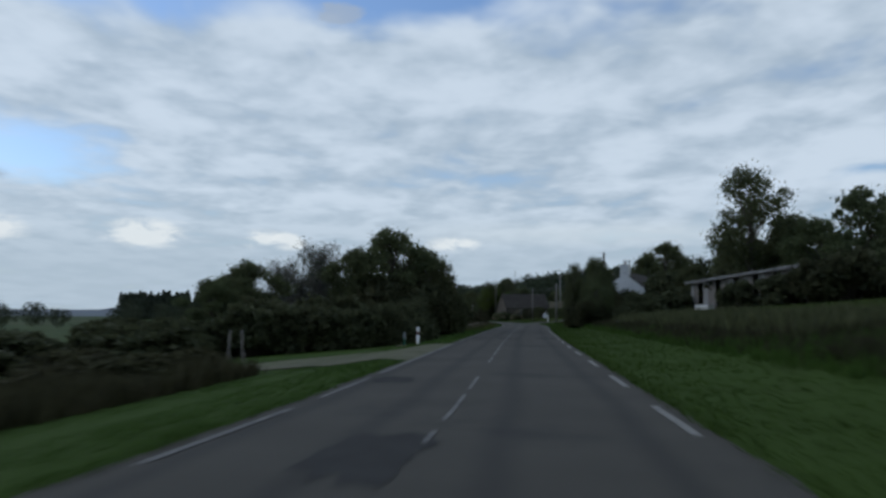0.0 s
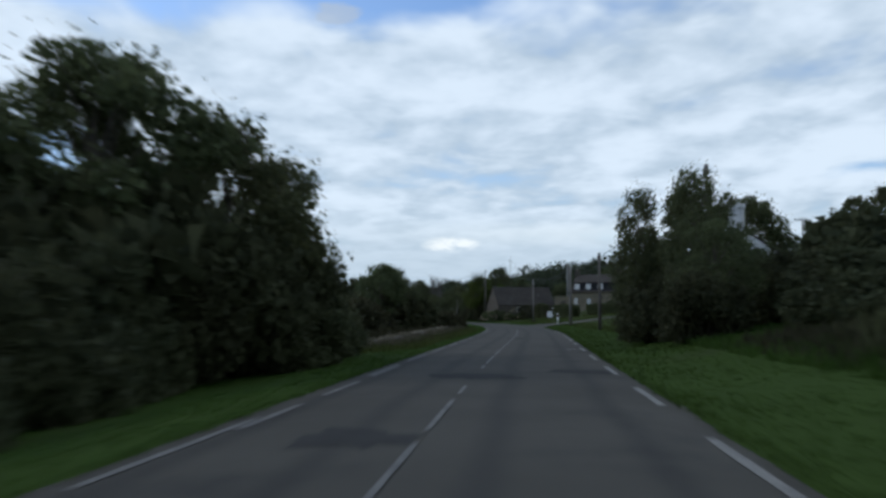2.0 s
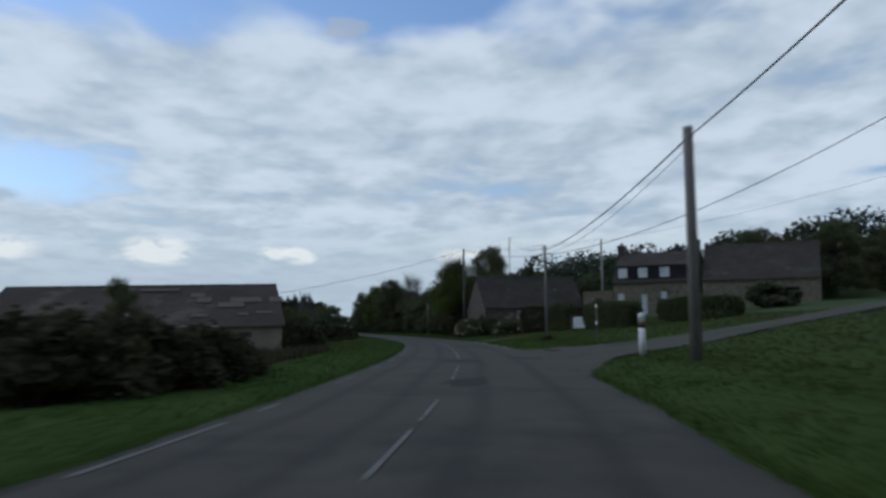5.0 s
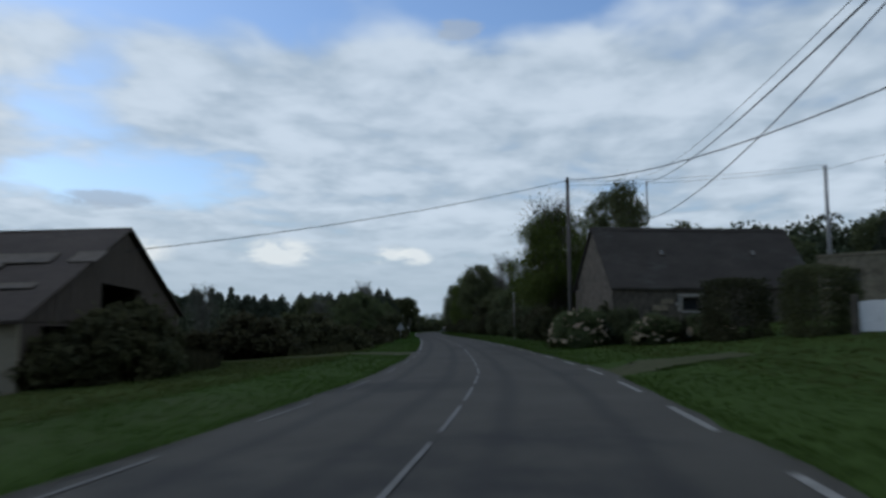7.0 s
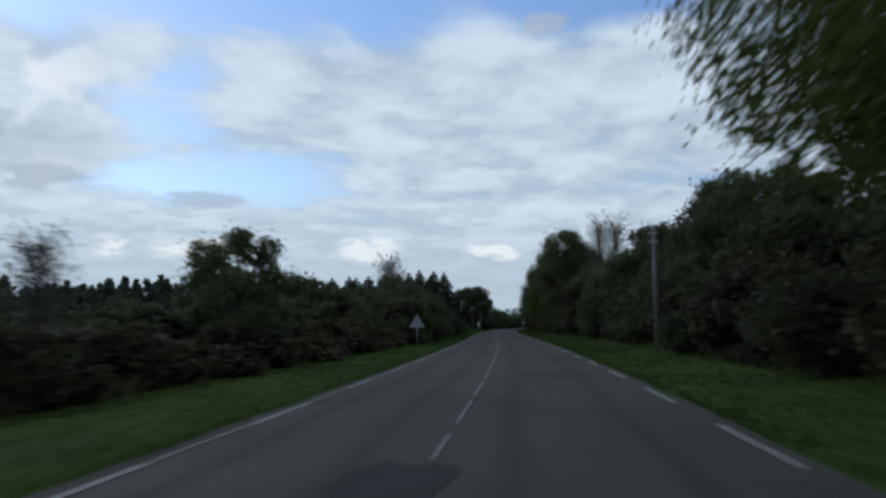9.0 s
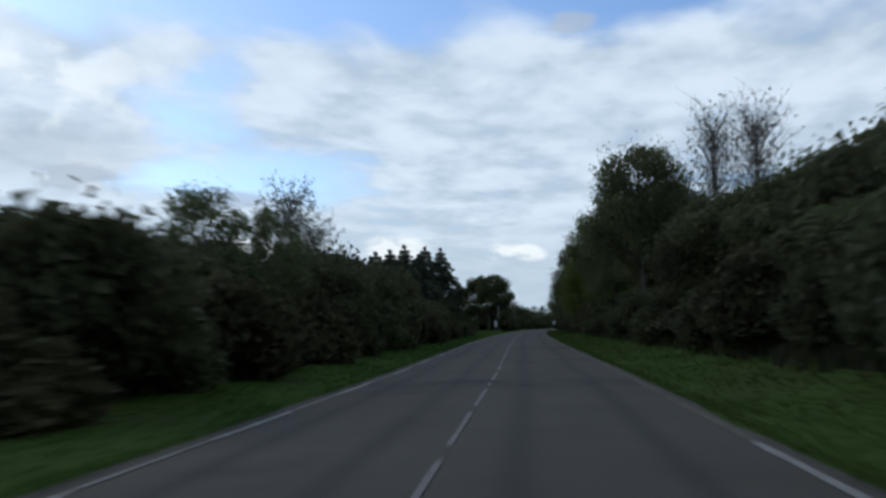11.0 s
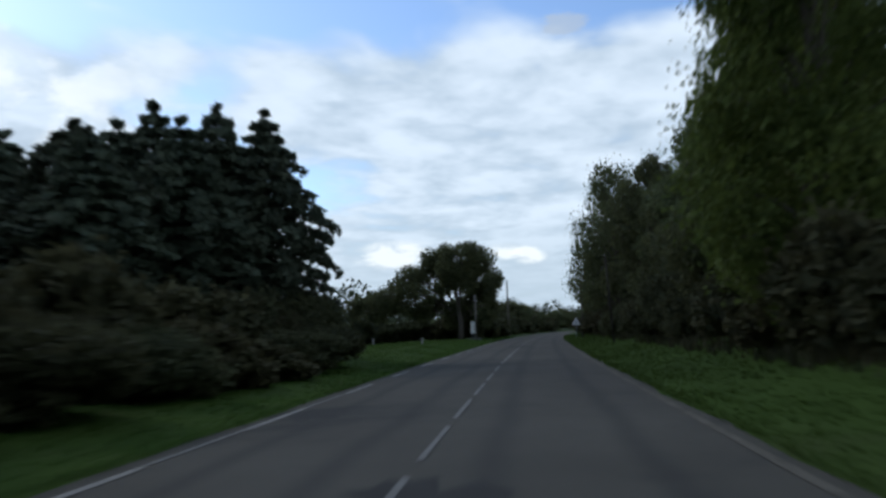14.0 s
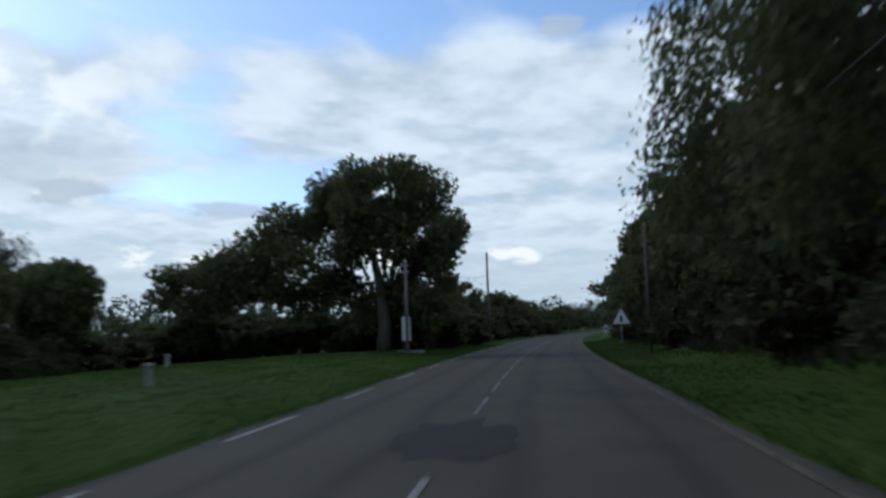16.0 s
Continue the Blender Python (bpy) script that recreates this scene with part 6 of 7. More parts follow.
def window_in(ob, x0, x1, z0, z1, y, out=-1, frame_m=None, name="window", bars=1, sill=True, depth=0.08):
    """A framed window set in an opening; out is the side that it faces."""
    fm = frame_m or M_PLASTIC
    bm = bmesh.new()
    t = 0.07
    for a, b, c, e in ((x0, x1, z0, z0 + t), (x0, x1, z1 - t, z1), (x0, x0 + t, z0 + t, z1 - t), (x1 - t, x1, z0 + t, z1 - t)):
        box_into(bm, a, b, y - depth / 2, y + depth / 2, c, e)
    for k in range(bars):
        xm = x0 + (x1 - x0) * (k + 1) / (bars + 1)
        box_into(bm, xm - 0.03, xm + 0.03, y - depth / 2, y + depth / 2, z0 + t, z1 - t)
    w = part(name, bm, fm, ob)
    part("pane", box(x0 + t, x1 - t, y - 0.008, y + 0.008, z0 + t, z1 - t), M_GLASS, w)
    if sill:
        part("sill", box(x0 - 0.08, x1 + 0.08, min(y, y + out * 0.3), max(y, y + out * 0.3), z0 - 0.10, z0 - 0.003), M_CONC, w)
    return w


def leaf_door(ob, x0, x1, z0, z1, y, material, name="door"):
    n = max(3, int((x1 - x0) / 0.22))
    bm = bmesh.new()
    for z in (z0 + 0.35, z1 - 0.35):
        box_into(bm, x0 + 0.03, x1 - 0.03, y + 0.026, y + 0.06, z - 0.08, z + 0.08)
    dr = part(name, bm, material, ob)
    for i in range(n):
        a = x0 + (x1 - x0) * i / n
        part("board", box(a + 0.006, a + (x1 - x0) / n - 0.006, y - 0.025, y + 0.025, z0 + 0.02, z1), material, dr)
    part("handle", box(x1 - 0.18, x1 - 0.12, y - 0.09, y - 0.027, (z0 + z1) / 2 - 0.12, (z0 + z1) / 2 + 0.06, 0.01), M_BLACK, dr)
    return dr


def chimney(ob, x, y, z0, z1, w, d, material, pots=2, name="chimney"):
    bm = box(x - w / 2, x + w / 2, y - d / 2, y + d / 2, z0, z1 - 0.2, 0.015)
    box_into(bm, x - w / 2 - 0.06, x + w / 2 + 0.06, y - d / 2 - 0.06, y + d / 2 + 0.06, z1 - 0.2, z1, 0.02)
    c = part(name, bm, material, ob)
    for i in range(pots):
        yy = y + (i - (pots - 1) / 2) * d * 0.5
        part("chimney_pot", prism([(0.11 * math.cos(k * 0.785), 0.11 * math.sin(k * 0.785)) for k in range(8)], (1, 0, 0), (0, 1, 0), (0, 0, 1), z1, z1 + 0.3), M_BRICK, c, m=Matrix.Translation((x, yy, 0)))
    return c


# stone barn by the road
barn, BL = gabled("stone_barn", (16.5, 208.3), (27.69, 211.72), 2.9, 0.55, 3.45, 6.78, M_STONE, M_SLATE, "old granite barn with a steep dark slate roof", "barn",
                  holes_front=((3.95, 4.95, 1.55, 2.28), (8.2, 9.1, 0, 1.95)), back=3.3, ze_back=3.5, over=0.18, sag=0.05)
part("lintel", box(3.65, 5.25, -2.99, -2.70, 2.28, 2.46, 0.02), M_PALE, barn, "pale stone lintel")
for k, (xa, xb, za, zb) in enumerate(((3.62, 3.95, 1.5, 1.78), (3.5, 3.95, 1.80, 2.02), (3.66, 3.95, 2.04, 2.27), (4.95, 5.3, 1.52, 1.76), (4.95, 5.5, 1.78, 2.0), (4.95, 5.26, 2.02, 2.27), (2.7, 3.4, 1.9, 2.2), (2.2, 3.1, 1.55, 1.86), (5.6, 6.3, 1.6, 1.95), (5.7, 6.6, 2.0, 2.3))):
    part("quoin", box(xa + 0.01, xb - 0.01, -2.955 - 0.012 * (k % 3), -2.78, za, zb, 0.03), M_GRANITE if k > 5 else M_PALE, barn, "pale dressed stone" if k == 0 else "")
window_in(barn, 3.95, 4.95, 1.55, 2.28, -2.6, frame_m=M_WOODP, bars=0)
leaf_door(barn, 8.2, 9.1, 0, 1.95, -2.7, M_PLANK)
for xx in (3.5, 8.95):
    yy, zz = -1.35, 2.9 + (2.9 - 1.35) * 3.33 / 2.9
    bm = box(-0.16, 0.16, -0.22, 0.22, 0.0, 0.05, 0.01)
    sk = part("skylight", bm, M_FIBREL, barn, "small metal-framed skylight", m=Matrix.Translation((xx, yy, zz + 0.13)) @ pose(0, 0, 0, math.degrees(math.atan2(3.33, 2.9))))
    part("pane", box(-0.11, 0.11, -0.17, 0.17, 0.052, 0.06), M_GLASS, sk)

# farmhouse with dormers and its long wing
farm, FL = gabled("farmhouse", (32.6, 208.6), (40.7, 205.0), 3.1, 2.4, 6.0, 9.1, M_GRANITE, M_SLATE, "granite farmhouse with slate roof, white dormers and two chimneys", "house",
                  holes_front=((0.45, 1.15, 1.1, 2.3), (2.9, 3.6, 0.0, 2.2), (5.05, 5.65, 1.1, 2.4)), end=0.05)
for xa, xb, zb in ((0.45, 1.15, 2.3), (5.05, 5.65, 2.4)):
    wn = window_in(farm, xa, xb, 1.1, zb, -2.95, frame_m=M_WHITE)
    part("shutter", box(xa + 0.04, xb - 0.04, -3.05, -3.0, 1.14, zb - 0.04, 0.01), M_WHITE, wn, "closed white shutter")
leaf_door(farm, 2.9, 3.6, 0.0, 2.2, -2.9, M_PLASTIC)
chimney(farm, 0.4, 0, 6.0, 7.75, 0.75, 1.3, M_STONE)
chimney(farm, FL - 0.4, 0, 6.0, 8.0, 0.75, 1.3, M_STONE)
dm = part("dormer", box(0.42, FL - 0.12, -3.02, -1.2, 3.62, 5.16), M_SLATED, farm, "long slate-hung dormer front")
part("dormer_roof", prism([(-3.2, 5.165), (-3.2, 5.25), (0.0, 6.90), (0.0, 6.82)], (0, 1, 0), (0, 0, 1), (1, 0, 0), 0.34, FL - 0.02), M_SLATE, dm)
for xx in (1.05, 3.2, 5.5):
    part("shutter", box(xx - 0.48, xx + 0.48, -3.09, -3.025, 3.96, 5.0, 0.01), M_WHITE, dm, "closed white shutter")
low_wall = empty("outbuilding", farm.matrix_basis.copy(), "low granite outbuilding wall with a dark doorway", "outbuilding")
part("wall", wall_into(bmesh.new(), 3.3, 3.7, 0.45, [(1.35, 2.05, 1.2, 3.0)]), M_GRANITE, low_wall, m=Matrix.Translation((-3.45, -2.9, -1.2)))
part("side_wall", box(-3.45, -3.0, -2.44, 0.6, -1.2, 2.3), M_GRANITE, low_wall)
part("coping", prism([(-3.5, 2.51), (-0.13, 2.51), (-0.13, 2.68), (-3.5, 2.60)], (1, 0, 0), (0, 0, 1), (0, 1, 0), -2.95, -2.4), M_GRANITE, low_wall)
part("door_leaf", box(-2.08, -1.42, -2.62, -2.57, 0.0, 1.78), M_WOODP, low_wall, "dark plank door")

wing, WL = gabled("farm_wing", (41.2, 204.9), (51.5, 200.3), 3.3, 2.4, 6.0, 9.6, M_GRANITE, M_SLATE, "long granite farm wing with a slate roof", "barn",
                  holes_front=((2.0, 3.0, 0, 2.0), (6.5, 9.3, 0, 2.5)), sag=0.05, end=0.03)
leaf_door(wing, 2.0, 3.0, 0, 2.0, -3.1, M_PLANK)
# added sheet behind the bay, its darkness painted in place of shade
part("back_lining", box(6.3, 9.5, -2.1, -2.0, 0, 2.6), M_DARK, wing, "near-black sheet painted as shade inside the open bay")

# white-gabled house
hx0, hy0 = at_sl(90.3, 9.9)
hx1, hy1 = at_sl(104.4, 14.8)
whouse, HL = gabled("white_house", (float(hx0), float(hy0)), (float(hx1), float(hy1)), 2.9, 0.9, 3.75, 6.0, M_STONE, M_SLATE, "small house with a white gable and slate roof", "house", front=1,
                    holes_front=((2.0, 2.9, 0.0, 2.0), (5.6, 6.6, 0.9, 1.9), (10.2, 11.2, 0.9, 1.9)), end=-0.02, gable_m=M_WHITE)
window_in(whouse, 5.6, 6.6, 0.9, 1.9, 2.75, 1)
window_in(whouse, 10.2, 11.2, 0.9, 1.9, 2.75, 1)
leaf_door(whouse, 2.0, 2.9, 0.0, 2.0, 2.7, M_PLANK)
chimney(whouse, 0.42, 0, 4.6, 6.0, 0.8, 0.95, M_WHITE, 1)
dm = part("dormer", box(9.0, 10.2, 1.1, 2.6, 2.6, 4.2), M_SLATE, whouse, "dormer with white shutters")
part("shutter", box(9.1, 9.6, 2.603, 2.66, 2.9, 4.1, 0.01), M_PLASTIC, dm, "white slatted shutter")
part("shutter", box(9.62, 10.12, 2.603, 2.66, 2.9, 4.1, 0.01), M_PLASTIC, dm, "white slatted shutter")
an = part("tv_aerial", prism([(-0.02, -0.02), (0.02, -0.02), (0.02, 0.02), (-0.02, 0.02)], (1, 0, 0), (0, 1, 0), (0, 0, 1), 5.6, 6.4), M_TIN, whouse, "metal television aerial", m=Matrix.Translation((0.9, 0, 0)))
part("aerial_arm", box(-0.4, 0.4, -0.012, 0.012, 6.26, 6.29), M_TIN, an, m=Matrix.Translation((0, 0, 0)))

# big derelict farm shed on the left
shed, SL = gabled("farm_shed", (-27.5, 192.0), (-2.9, 192.3), 11.0, -0.45, 1.6, 5.36, M_RENDER, M_FIBRE, "derelict rendered farm shed with a patched fibre-cement roof", "shed",
                  holes_front=((21.2, 22.2, 1.07, 1.58), (18.1, 19.05, 1.37, 1.86), (16.9, 17.9, 0, 1.3), (6.5, 9.5, 0, 1.7)), holes_b=((1.5, 4.5, 0.0, 1.9), (7.35, 13.2, 0, 2.03), (15.4, 20.6, 0, 2.03)), back=11.0, ze_back=2.15, notch_b=(-3.4, 2.45, 3.55), over=0.35, end=0.25, thick=0.25, sag=0.10, gable_m=M_BOARDS)
window_in(shed, 21.2, 22.2, 1.07, 1.58, -10.88, bars=3, frame_m=M_PLANK)
for xa, xb, za, zb in ((17.95, 18.08, 0.0, 1.36), (18.1, 19.05, 1.22, 1.36), (16.75, 16.88, 0.0, 1.4)):
    part("frame_post", box(xa, xb, -11.1, -11.005, za, zb, 0.01), M_WOODP, shed, "dark weathered timber frame")
# thin brown sheet that paints the recess's darkness onto the flush wall
part("wall_stain", box(17.95, 19.7, -11.012, -11.002, 0.0, 1.2), M_EARTH, shed, "dark brown sheet painted as the shaded recess of the lower wall")
part("corner_pier", box(19.72, 19.95, -11.22, -11.005, 0.0, 2.0, 0.015), M_RENDER, shed, "rendered pier")
leaf_door(shed, 6.5, 9.5, 0, 1.7, -10.8, M_TIN)
# added near-black sheet so the openings look into painted shade
part("inner_partition", box(0.5, SL - 0.6, -5.1, -5.0, 0, 3.2), M_DARK, shed, "near-black sheet painted as shade inside the shed")
sl_a = math.degrees(math.atan2(3.76, 11.0))
for px, py, w, h in ((18.3, -4.7, 1.2, 1.5), (17.7, -3.3, 1.3, 1.2), (20.6, -6.1, 2.2, 1.3), (21.9, -4.75, 2.7, 1.35), (24.5, -4.7, 1.1, 1.5), (21.55, -8.6, 0.9, 0.7), (17.95, -8.9, 1.4, 0.6), (11.4, -8.4, 1.4, 1.0), (14.2, -1.6, 3.6, 0.7), (10.4, -1.3, 3.0, 0.9), (23.3, -8.2, 1.3, 0.6)):
    zz = 2.05 + (11.0 + py) * 3.76 / 11.0 + 0.14
    part("roof_sheet", box(-w / 2, w / 2, -h / 2, h / 2, 0, 0.025), M_TIN if px == 11.4 else M_FIBREL, shed, "paler replaced roof sheet", m=Matrix.Translation((px, py, zz)) @ pose(0, 0, 0, sl_a))
for i in range(90):
    ya = -10.7 + 0.237 * i
    yb = ya + 0.222
    za = 3.50 if -3.5 < ya < 2.4 else 2.02
    zs = [5.81 - (3.76 / 11.0 if q < 0 else 3.21 / 11.0) * abs(q) - 0.08 for q in (ya, yb)]
    if min(zs) > za + 0.1:
        part("board", prism([(ya, za), (yb, za), (yb, zs[1]), (ya, zs[0])], (0, 1, 0), (0, 0, 1), (1, 0, 0), SL - 0.002, SL + 0.02 + 0.012 * (i * 7 % 3)), M_BOARDS, shed)
for xa, xb, zt in ((2.72, 4.5, 1.36), (-4.2, -3.5, 2.0)):
    part("gable_pier", box(SL - 0.003, SL + 0.14, xa, xb, -0.2, zt, 0.015), M_RENDER, shed, "pale rendered pier beside the open bay")
part("eave_board", box(12.7, 19.6, -11.46, -11.32, 1.95, 2.10, 0.01), M_CONC, shed, "pale loose board along the eave")


def skew(ob, k, up=None):
    """Lean a building's plan: its ends run slantwise to the ridge."""
    for c in ob.children:
        m = (up or Matrix()) @ c.matrix_basis
        c.data.transform(m.inverted() @ Matrix(((1, k, 0, 0), (0, 1, 0, 0), (0, 0, 1, 0), (0, 0, 0, 1))) @ m)
        skew(c, k, m)


skew(shed, -0.259)


def plank(name, p, q, w, t, material, label, category="plank"):
    p, q = Vector(p), Vector(q)
    ln = (q - p).length
    mid = (p + q) / 2
    m = Matrix.Translation(mid) @ (q - p).to_track_quat("X", "Z").to_matrix().to_4x4()
    ob = empty(name, m, label, category)
    part("board", box(-ln / 2, ln / 2, -w / 2, w / 2, -t / 2, t / 2, 0.004), material, ob)
    return ob


def on(s, l, h=0.0):
    x, y = at_sl(s, l)
    return (float(x), float(y), zat(s, l) + h)


def shed_pt(x, y, z):
    return tuple(shed.matrix_world @ Vector((x, y, z)))


shed.matrix_world = shed.matrix_basis
for i, (a, b) in enumerate((((23.6, -12.2, 0.42), (26.6, -12.5, 0.30)), ((24.0, -12.6, 0.25), (27.0, -12.8, 0.22)), ((25.0, -12.1, 0.62), (27.2, -12.9, 0.16)), ((24.6, -13.0, 0.12), (27.4, -12.9, 0.10)), ((25.4, -12.4, 0.55), (26.9, -12.3, 0.38)), ((21.2, -13.0, 0.10), (22.6, -12.8, 0.12)))):
    plank("plank", shed_pt(*a), shed_pt(*b), 0.22, 0.05, M_CONC if i % 2 else M_PLANK, "pale weathered plank lying against the shed")
for a, b in (((21.9, -12.3, 0.0), (22.2, -11.7, 1.5)), ((22.4, -12.4, 0.0), (22.3, -11.7, 1.3))):
    plank("plank", shed_pt(*a), shed_pt(*b), 0.14, 0.05, M_PLANK, "grey plank leaning on the shed wall")

# open-fronted corrugated shed on the right
P0, P1 = Vector(on(73.2, 13.8)), Vector(on(62.2, 20.4))
lx = (P1 - P0)
ang = math.degrees(math.atan2(lx.y, lx.x))
ln = math.hypot(lx.x, lx.y)
lean = empty("tin_shed", Matrix.Translation((P0.x, P0.y, 1.75)) @ pose(0, 0, 0, 0, 0, ang), "long grey boarded shed with a pale corrugated roof", "shed")
bm = bmesh.new()
nn = 60
lo, hi = [], []
for i in range(nn + 1):
    x = -0.3 + (ln + 0.6) * i / nn
    dz = 0.03 * (1 if i % 2 else -1) + 0.075 * x
    lo.append((bm.verts.new((x, -0.45, 2.55 + dz)), bm.verts.new((x, -0.45, 2.58 + dz))))
    hi.append((bm.verts.new((x, 4.2, 2.15 + dz)), bm.verts.new((x, 4.2, 2.18 + dz))))
for i in range(nn):
    for k in (0, 1):
        bm.faces.new((lo[i][k], lo[i + 1][k], hi[i + 1][k], hi[i][k]))
    bm.faces.new((lo[i][0], lo[i + 1][0], lo[i + 1][1], lo[i][1]))
bmesh.ops.recalc_face_normals(bm, faces=bm.faces)
part("roof", bm, M_TIN, lean, "pale corrugated sheet roof")
part("fascia", prism([(-0.3, 2.38), (ln + 0.3, 2.38 + 0.075 * (ln + 0.6)), (ln + 0.3, 2.5 + 0.075 * (ln + 0.6)), (-0.3, 2.5)], (1, 0, 0), (0, 0, 1), (0, 1, 0), -0.40, -0.36), M_CONC, lean, "pale fascia board")
x = 0.0
k = 0
while x < ln - 0.3:
    w = 0.55 if k % 4 else 0.3
    if k % 4 != 2:
        part("board", box(x, x + w, 0, 0.04, -0.6, 2.40 + 0.075 * x), M_PLANK if k % 3 else M_CONC, lean)
    x += w + 0.02
    k += 1
for yy in (0.05, 4.0):
    for xx in (0.1, ln / 3, 2 * ln / 3, ln - 0.1):
        part("post", box(xx - 0.07, xx + 0.07, yy, yy + 0.14, -0.8, 2.1 + 0.07 * xx), M_WOODP, lean)
part("back_wall", box(0, ln, 4.05, 4.12, -0.6, 2.1), M_WOODP, lean)
part("end_wall", box(-0.06, 0.0, 0.2, 4.0, -0.8, 2.1), M_PLANK, lean)
part("end_wall", box(ln, ln + 0.06, 0.2, 4.0, -0.8, 2.6), M_PLANK, lean)
trough = empty("trough", Matrix.Translation(on(70.6, 14.4)) @ pose(0, 0, 0, 0, 0, ang), "pale enamel bath used as a trough", "trough")
tb = box(-0.75, 0.75, -0.35, 0.35, 0.02, 0.5, 0.08)
part("basin", tb, M_PLASTIC, trough)
part("rim", box(-0.8, 0.8, -0.4, 0.4, 0.5, 0.55, 0.02), M_PLASTIC, trough)

# pale house behind the lawn
lawn_house, LH = gabled("lawn_house", (-65.0, 387.9), (-49.0, 388.2), 3.2, -0.55, 1.95, 5.4, M_PALE, M_SLATEP, "low pale rendered house with a grey roof behind bushes", "house",
                        holes_front=((3, 3.9, 0.9, 1.8), (7.2, 8.1, 0.9, 1.8), (10.6, 11.5, 0.0, 2.0), (13.4, 14.3, 0.9, 1.8)))
for xx, ww in ((3, 0.9), (7.2, 0.9), (13.4, 0.9)):
    window_in(lawn_house, xx, xx + ww, 0.9, 1.8, -3.0)
leaf_door(lawn_house, 10.6, 11.5, 0.0, 2.0, -3.0, M_PLANK)


# ---- poles and cables ----
def utility_pole(s, l, top, r0=0.13, r1=0.09, material=None, arm=0.0, label="tall dark wooden utility pole", insul=2, turn=0.0, lean_x=0.0):
    mt = material or M_WOODP
    x, y, z = on(s, l)
    h = top - z
    ob = empty("utility_pole", Matrix.Translation((x, y, z)) @ pose(0, 0, 0, 0, lean_x, heading(s) + turn), label, "utility pole", "utility poles")
    child("pole", tube("pole", [(0, 0, -0.4), (0, 0, h * 0.5), (0, 0, h)], [r0, (r0 + r1) / 2, r1], mt, 10), ob)
    if arm:
        ar = part("crossarm", box(min(0, arm), max(0, arm), -0.05, 0.05, h - 0.28, h - 0.18, 0.01), mt, ob)
        n = 2
        for i in range(n):
            xx = arm * (i + 1) / n * 0.95
            child("insulator", tube("insulator", [(xx, 0, h - 0.18), (xx, 0, h - 0.10), (xx, 0, h - 0.03)], [0.035, 0.05, 0.025], M_GLASS, 8), ar)
    else:
        part("pole_cap", prism([(r1 * 1.15 * math.cos(k * 0.785), r1 * 1.15 * math.sin(k * 0.785)) for k in range(8)], (1, 0, 0), (0, 1, 0), (0, 0, 1), h, h + 0.04), M_TIN, ob)
        for i in range(insul):
            part("bracket", box(-0.16, 0.16, -0.02, 0.02, h - 0.25 - 0.3 * i, h - 0.2 - 0.3 * i), M_TIN, ob)
    return (x, y, top)


pH = utility_pole(83, 7.2, 7.6)
pA = utility_pole(107.6, 4.6, 5.75, label="short dark wooden utility pole at the roadside")
pF = utility_pole(138.5, 5.27, 6.65, 0.17, 0.13, M_PLANK, label="thick grey weathered utility pole at the junction")
pD = utility_pole(172.5, 5.95, 6.75, 0.11, 0.09, M_PLANK, arm=0.0, label="grey weathered utility pole on the grass", insul=3)
pC = utility_pole(211.1, 5.5, 10.25, 0.15, 0.10)
pS = utility_pole(233.8, 16.35, 14.1, 0.08, 0.06, M_BARK, insul=0)
pE = utility_pole(217.9, 24.4, 12.2, 0.16, 0.11, M_CONC, label="pale concrete utility pole behind the farmhouse")
pG = utility_pole(146, 19, 11.3, 0.13, 0.09, arm=-1.2)
pK = utility_pole(164, 43.3, 15.4, 0.13, 0.09, arm=-1.2)
pP = utility_pole(236.5, 4.7, 4.6, 0.075, 0.06, M_PLANK, label="short grey telephone pole by the wood")
pQ = utility_pole(364.5, 4.3, 5.0, 0.060, 0.048, M_TAR, label="short grey telephone pole by the wood", turn=0, lean_x=-3, insul=0)
pR = utility_pole(395, 4.2, 5.0, 0.070, 0.055, M_BARK, label="short grey telephone pole by the wood", insul=0)
pW = utility_pole(402, -6.1, 4.6, 0.08, 0.06, M_PLANK, label="short grey telephone pole by the oak")
pO = utility_pole(435.6, -5.3, 7.9, 0.12, 0.09)


def cable(p, q, sag, r=0.02, dz0=-0.25, dz1=-0.25, label="black overhead cable between utility poles"):
    p, q = Vector(p) + Vector((0, 0, dz0)), Vector(q) + Vector((0, 0, dz1))
    pts = []
    for i in range(25):
        u = i / 24
        c = p.lerp(q, u)
        c.z -= sag * 4 * u * (1 - u)
        pts.append(c)
    v, f = [], []
    tube_into(v, f, pts, [r] * 25, 5)
    tagged(new("overhead_cable", mesh_of("overhead_cable", v, f, M_WIRE, True)), label, "cable", "overhead cables")


cable(pH, pA, 0.25)
cable(pA, pF, 0.35)
cable(pF, pD, 0.45, 0.025)
cable(pF, pD, 0.60, 0.010, -0.5, -0.5)
cable(pD, pS, 0.73, 0.022, -0.13, -0.1)
cable(pD, pS, 0.64, 0.010, 0.1, 0.5)
cable(pD, on(212.9, 9.62, 7.2), 1.12, 0.016, -0.27, 0)
cable(pC, pG, 3.35, 0.024, -0.1, -0.1)
cable(pC, pE, 0.25, 0.012, -0.2, 0.1)
cable(pC, pE, 0.25, 0.012, -0.45, -0.15)
cable(pE, pK, 0.9, 0.014)
cable(pG, pK, 0.5, 0.014)
cable(pC, shed_pt(SL - 0.1, -0.6, 4.9), 0.35, 0.02, -0.15, 0, "black overhead cable across the road to the shed")
cable(pC, pP, 0.8, 0.012, -3.5, -0.1)
cable(pQ, pR, 0.4, 0.012, -0.1, -0.1)
cable(pW, pO, 0.4, 0.012, -0.1, -2.0)


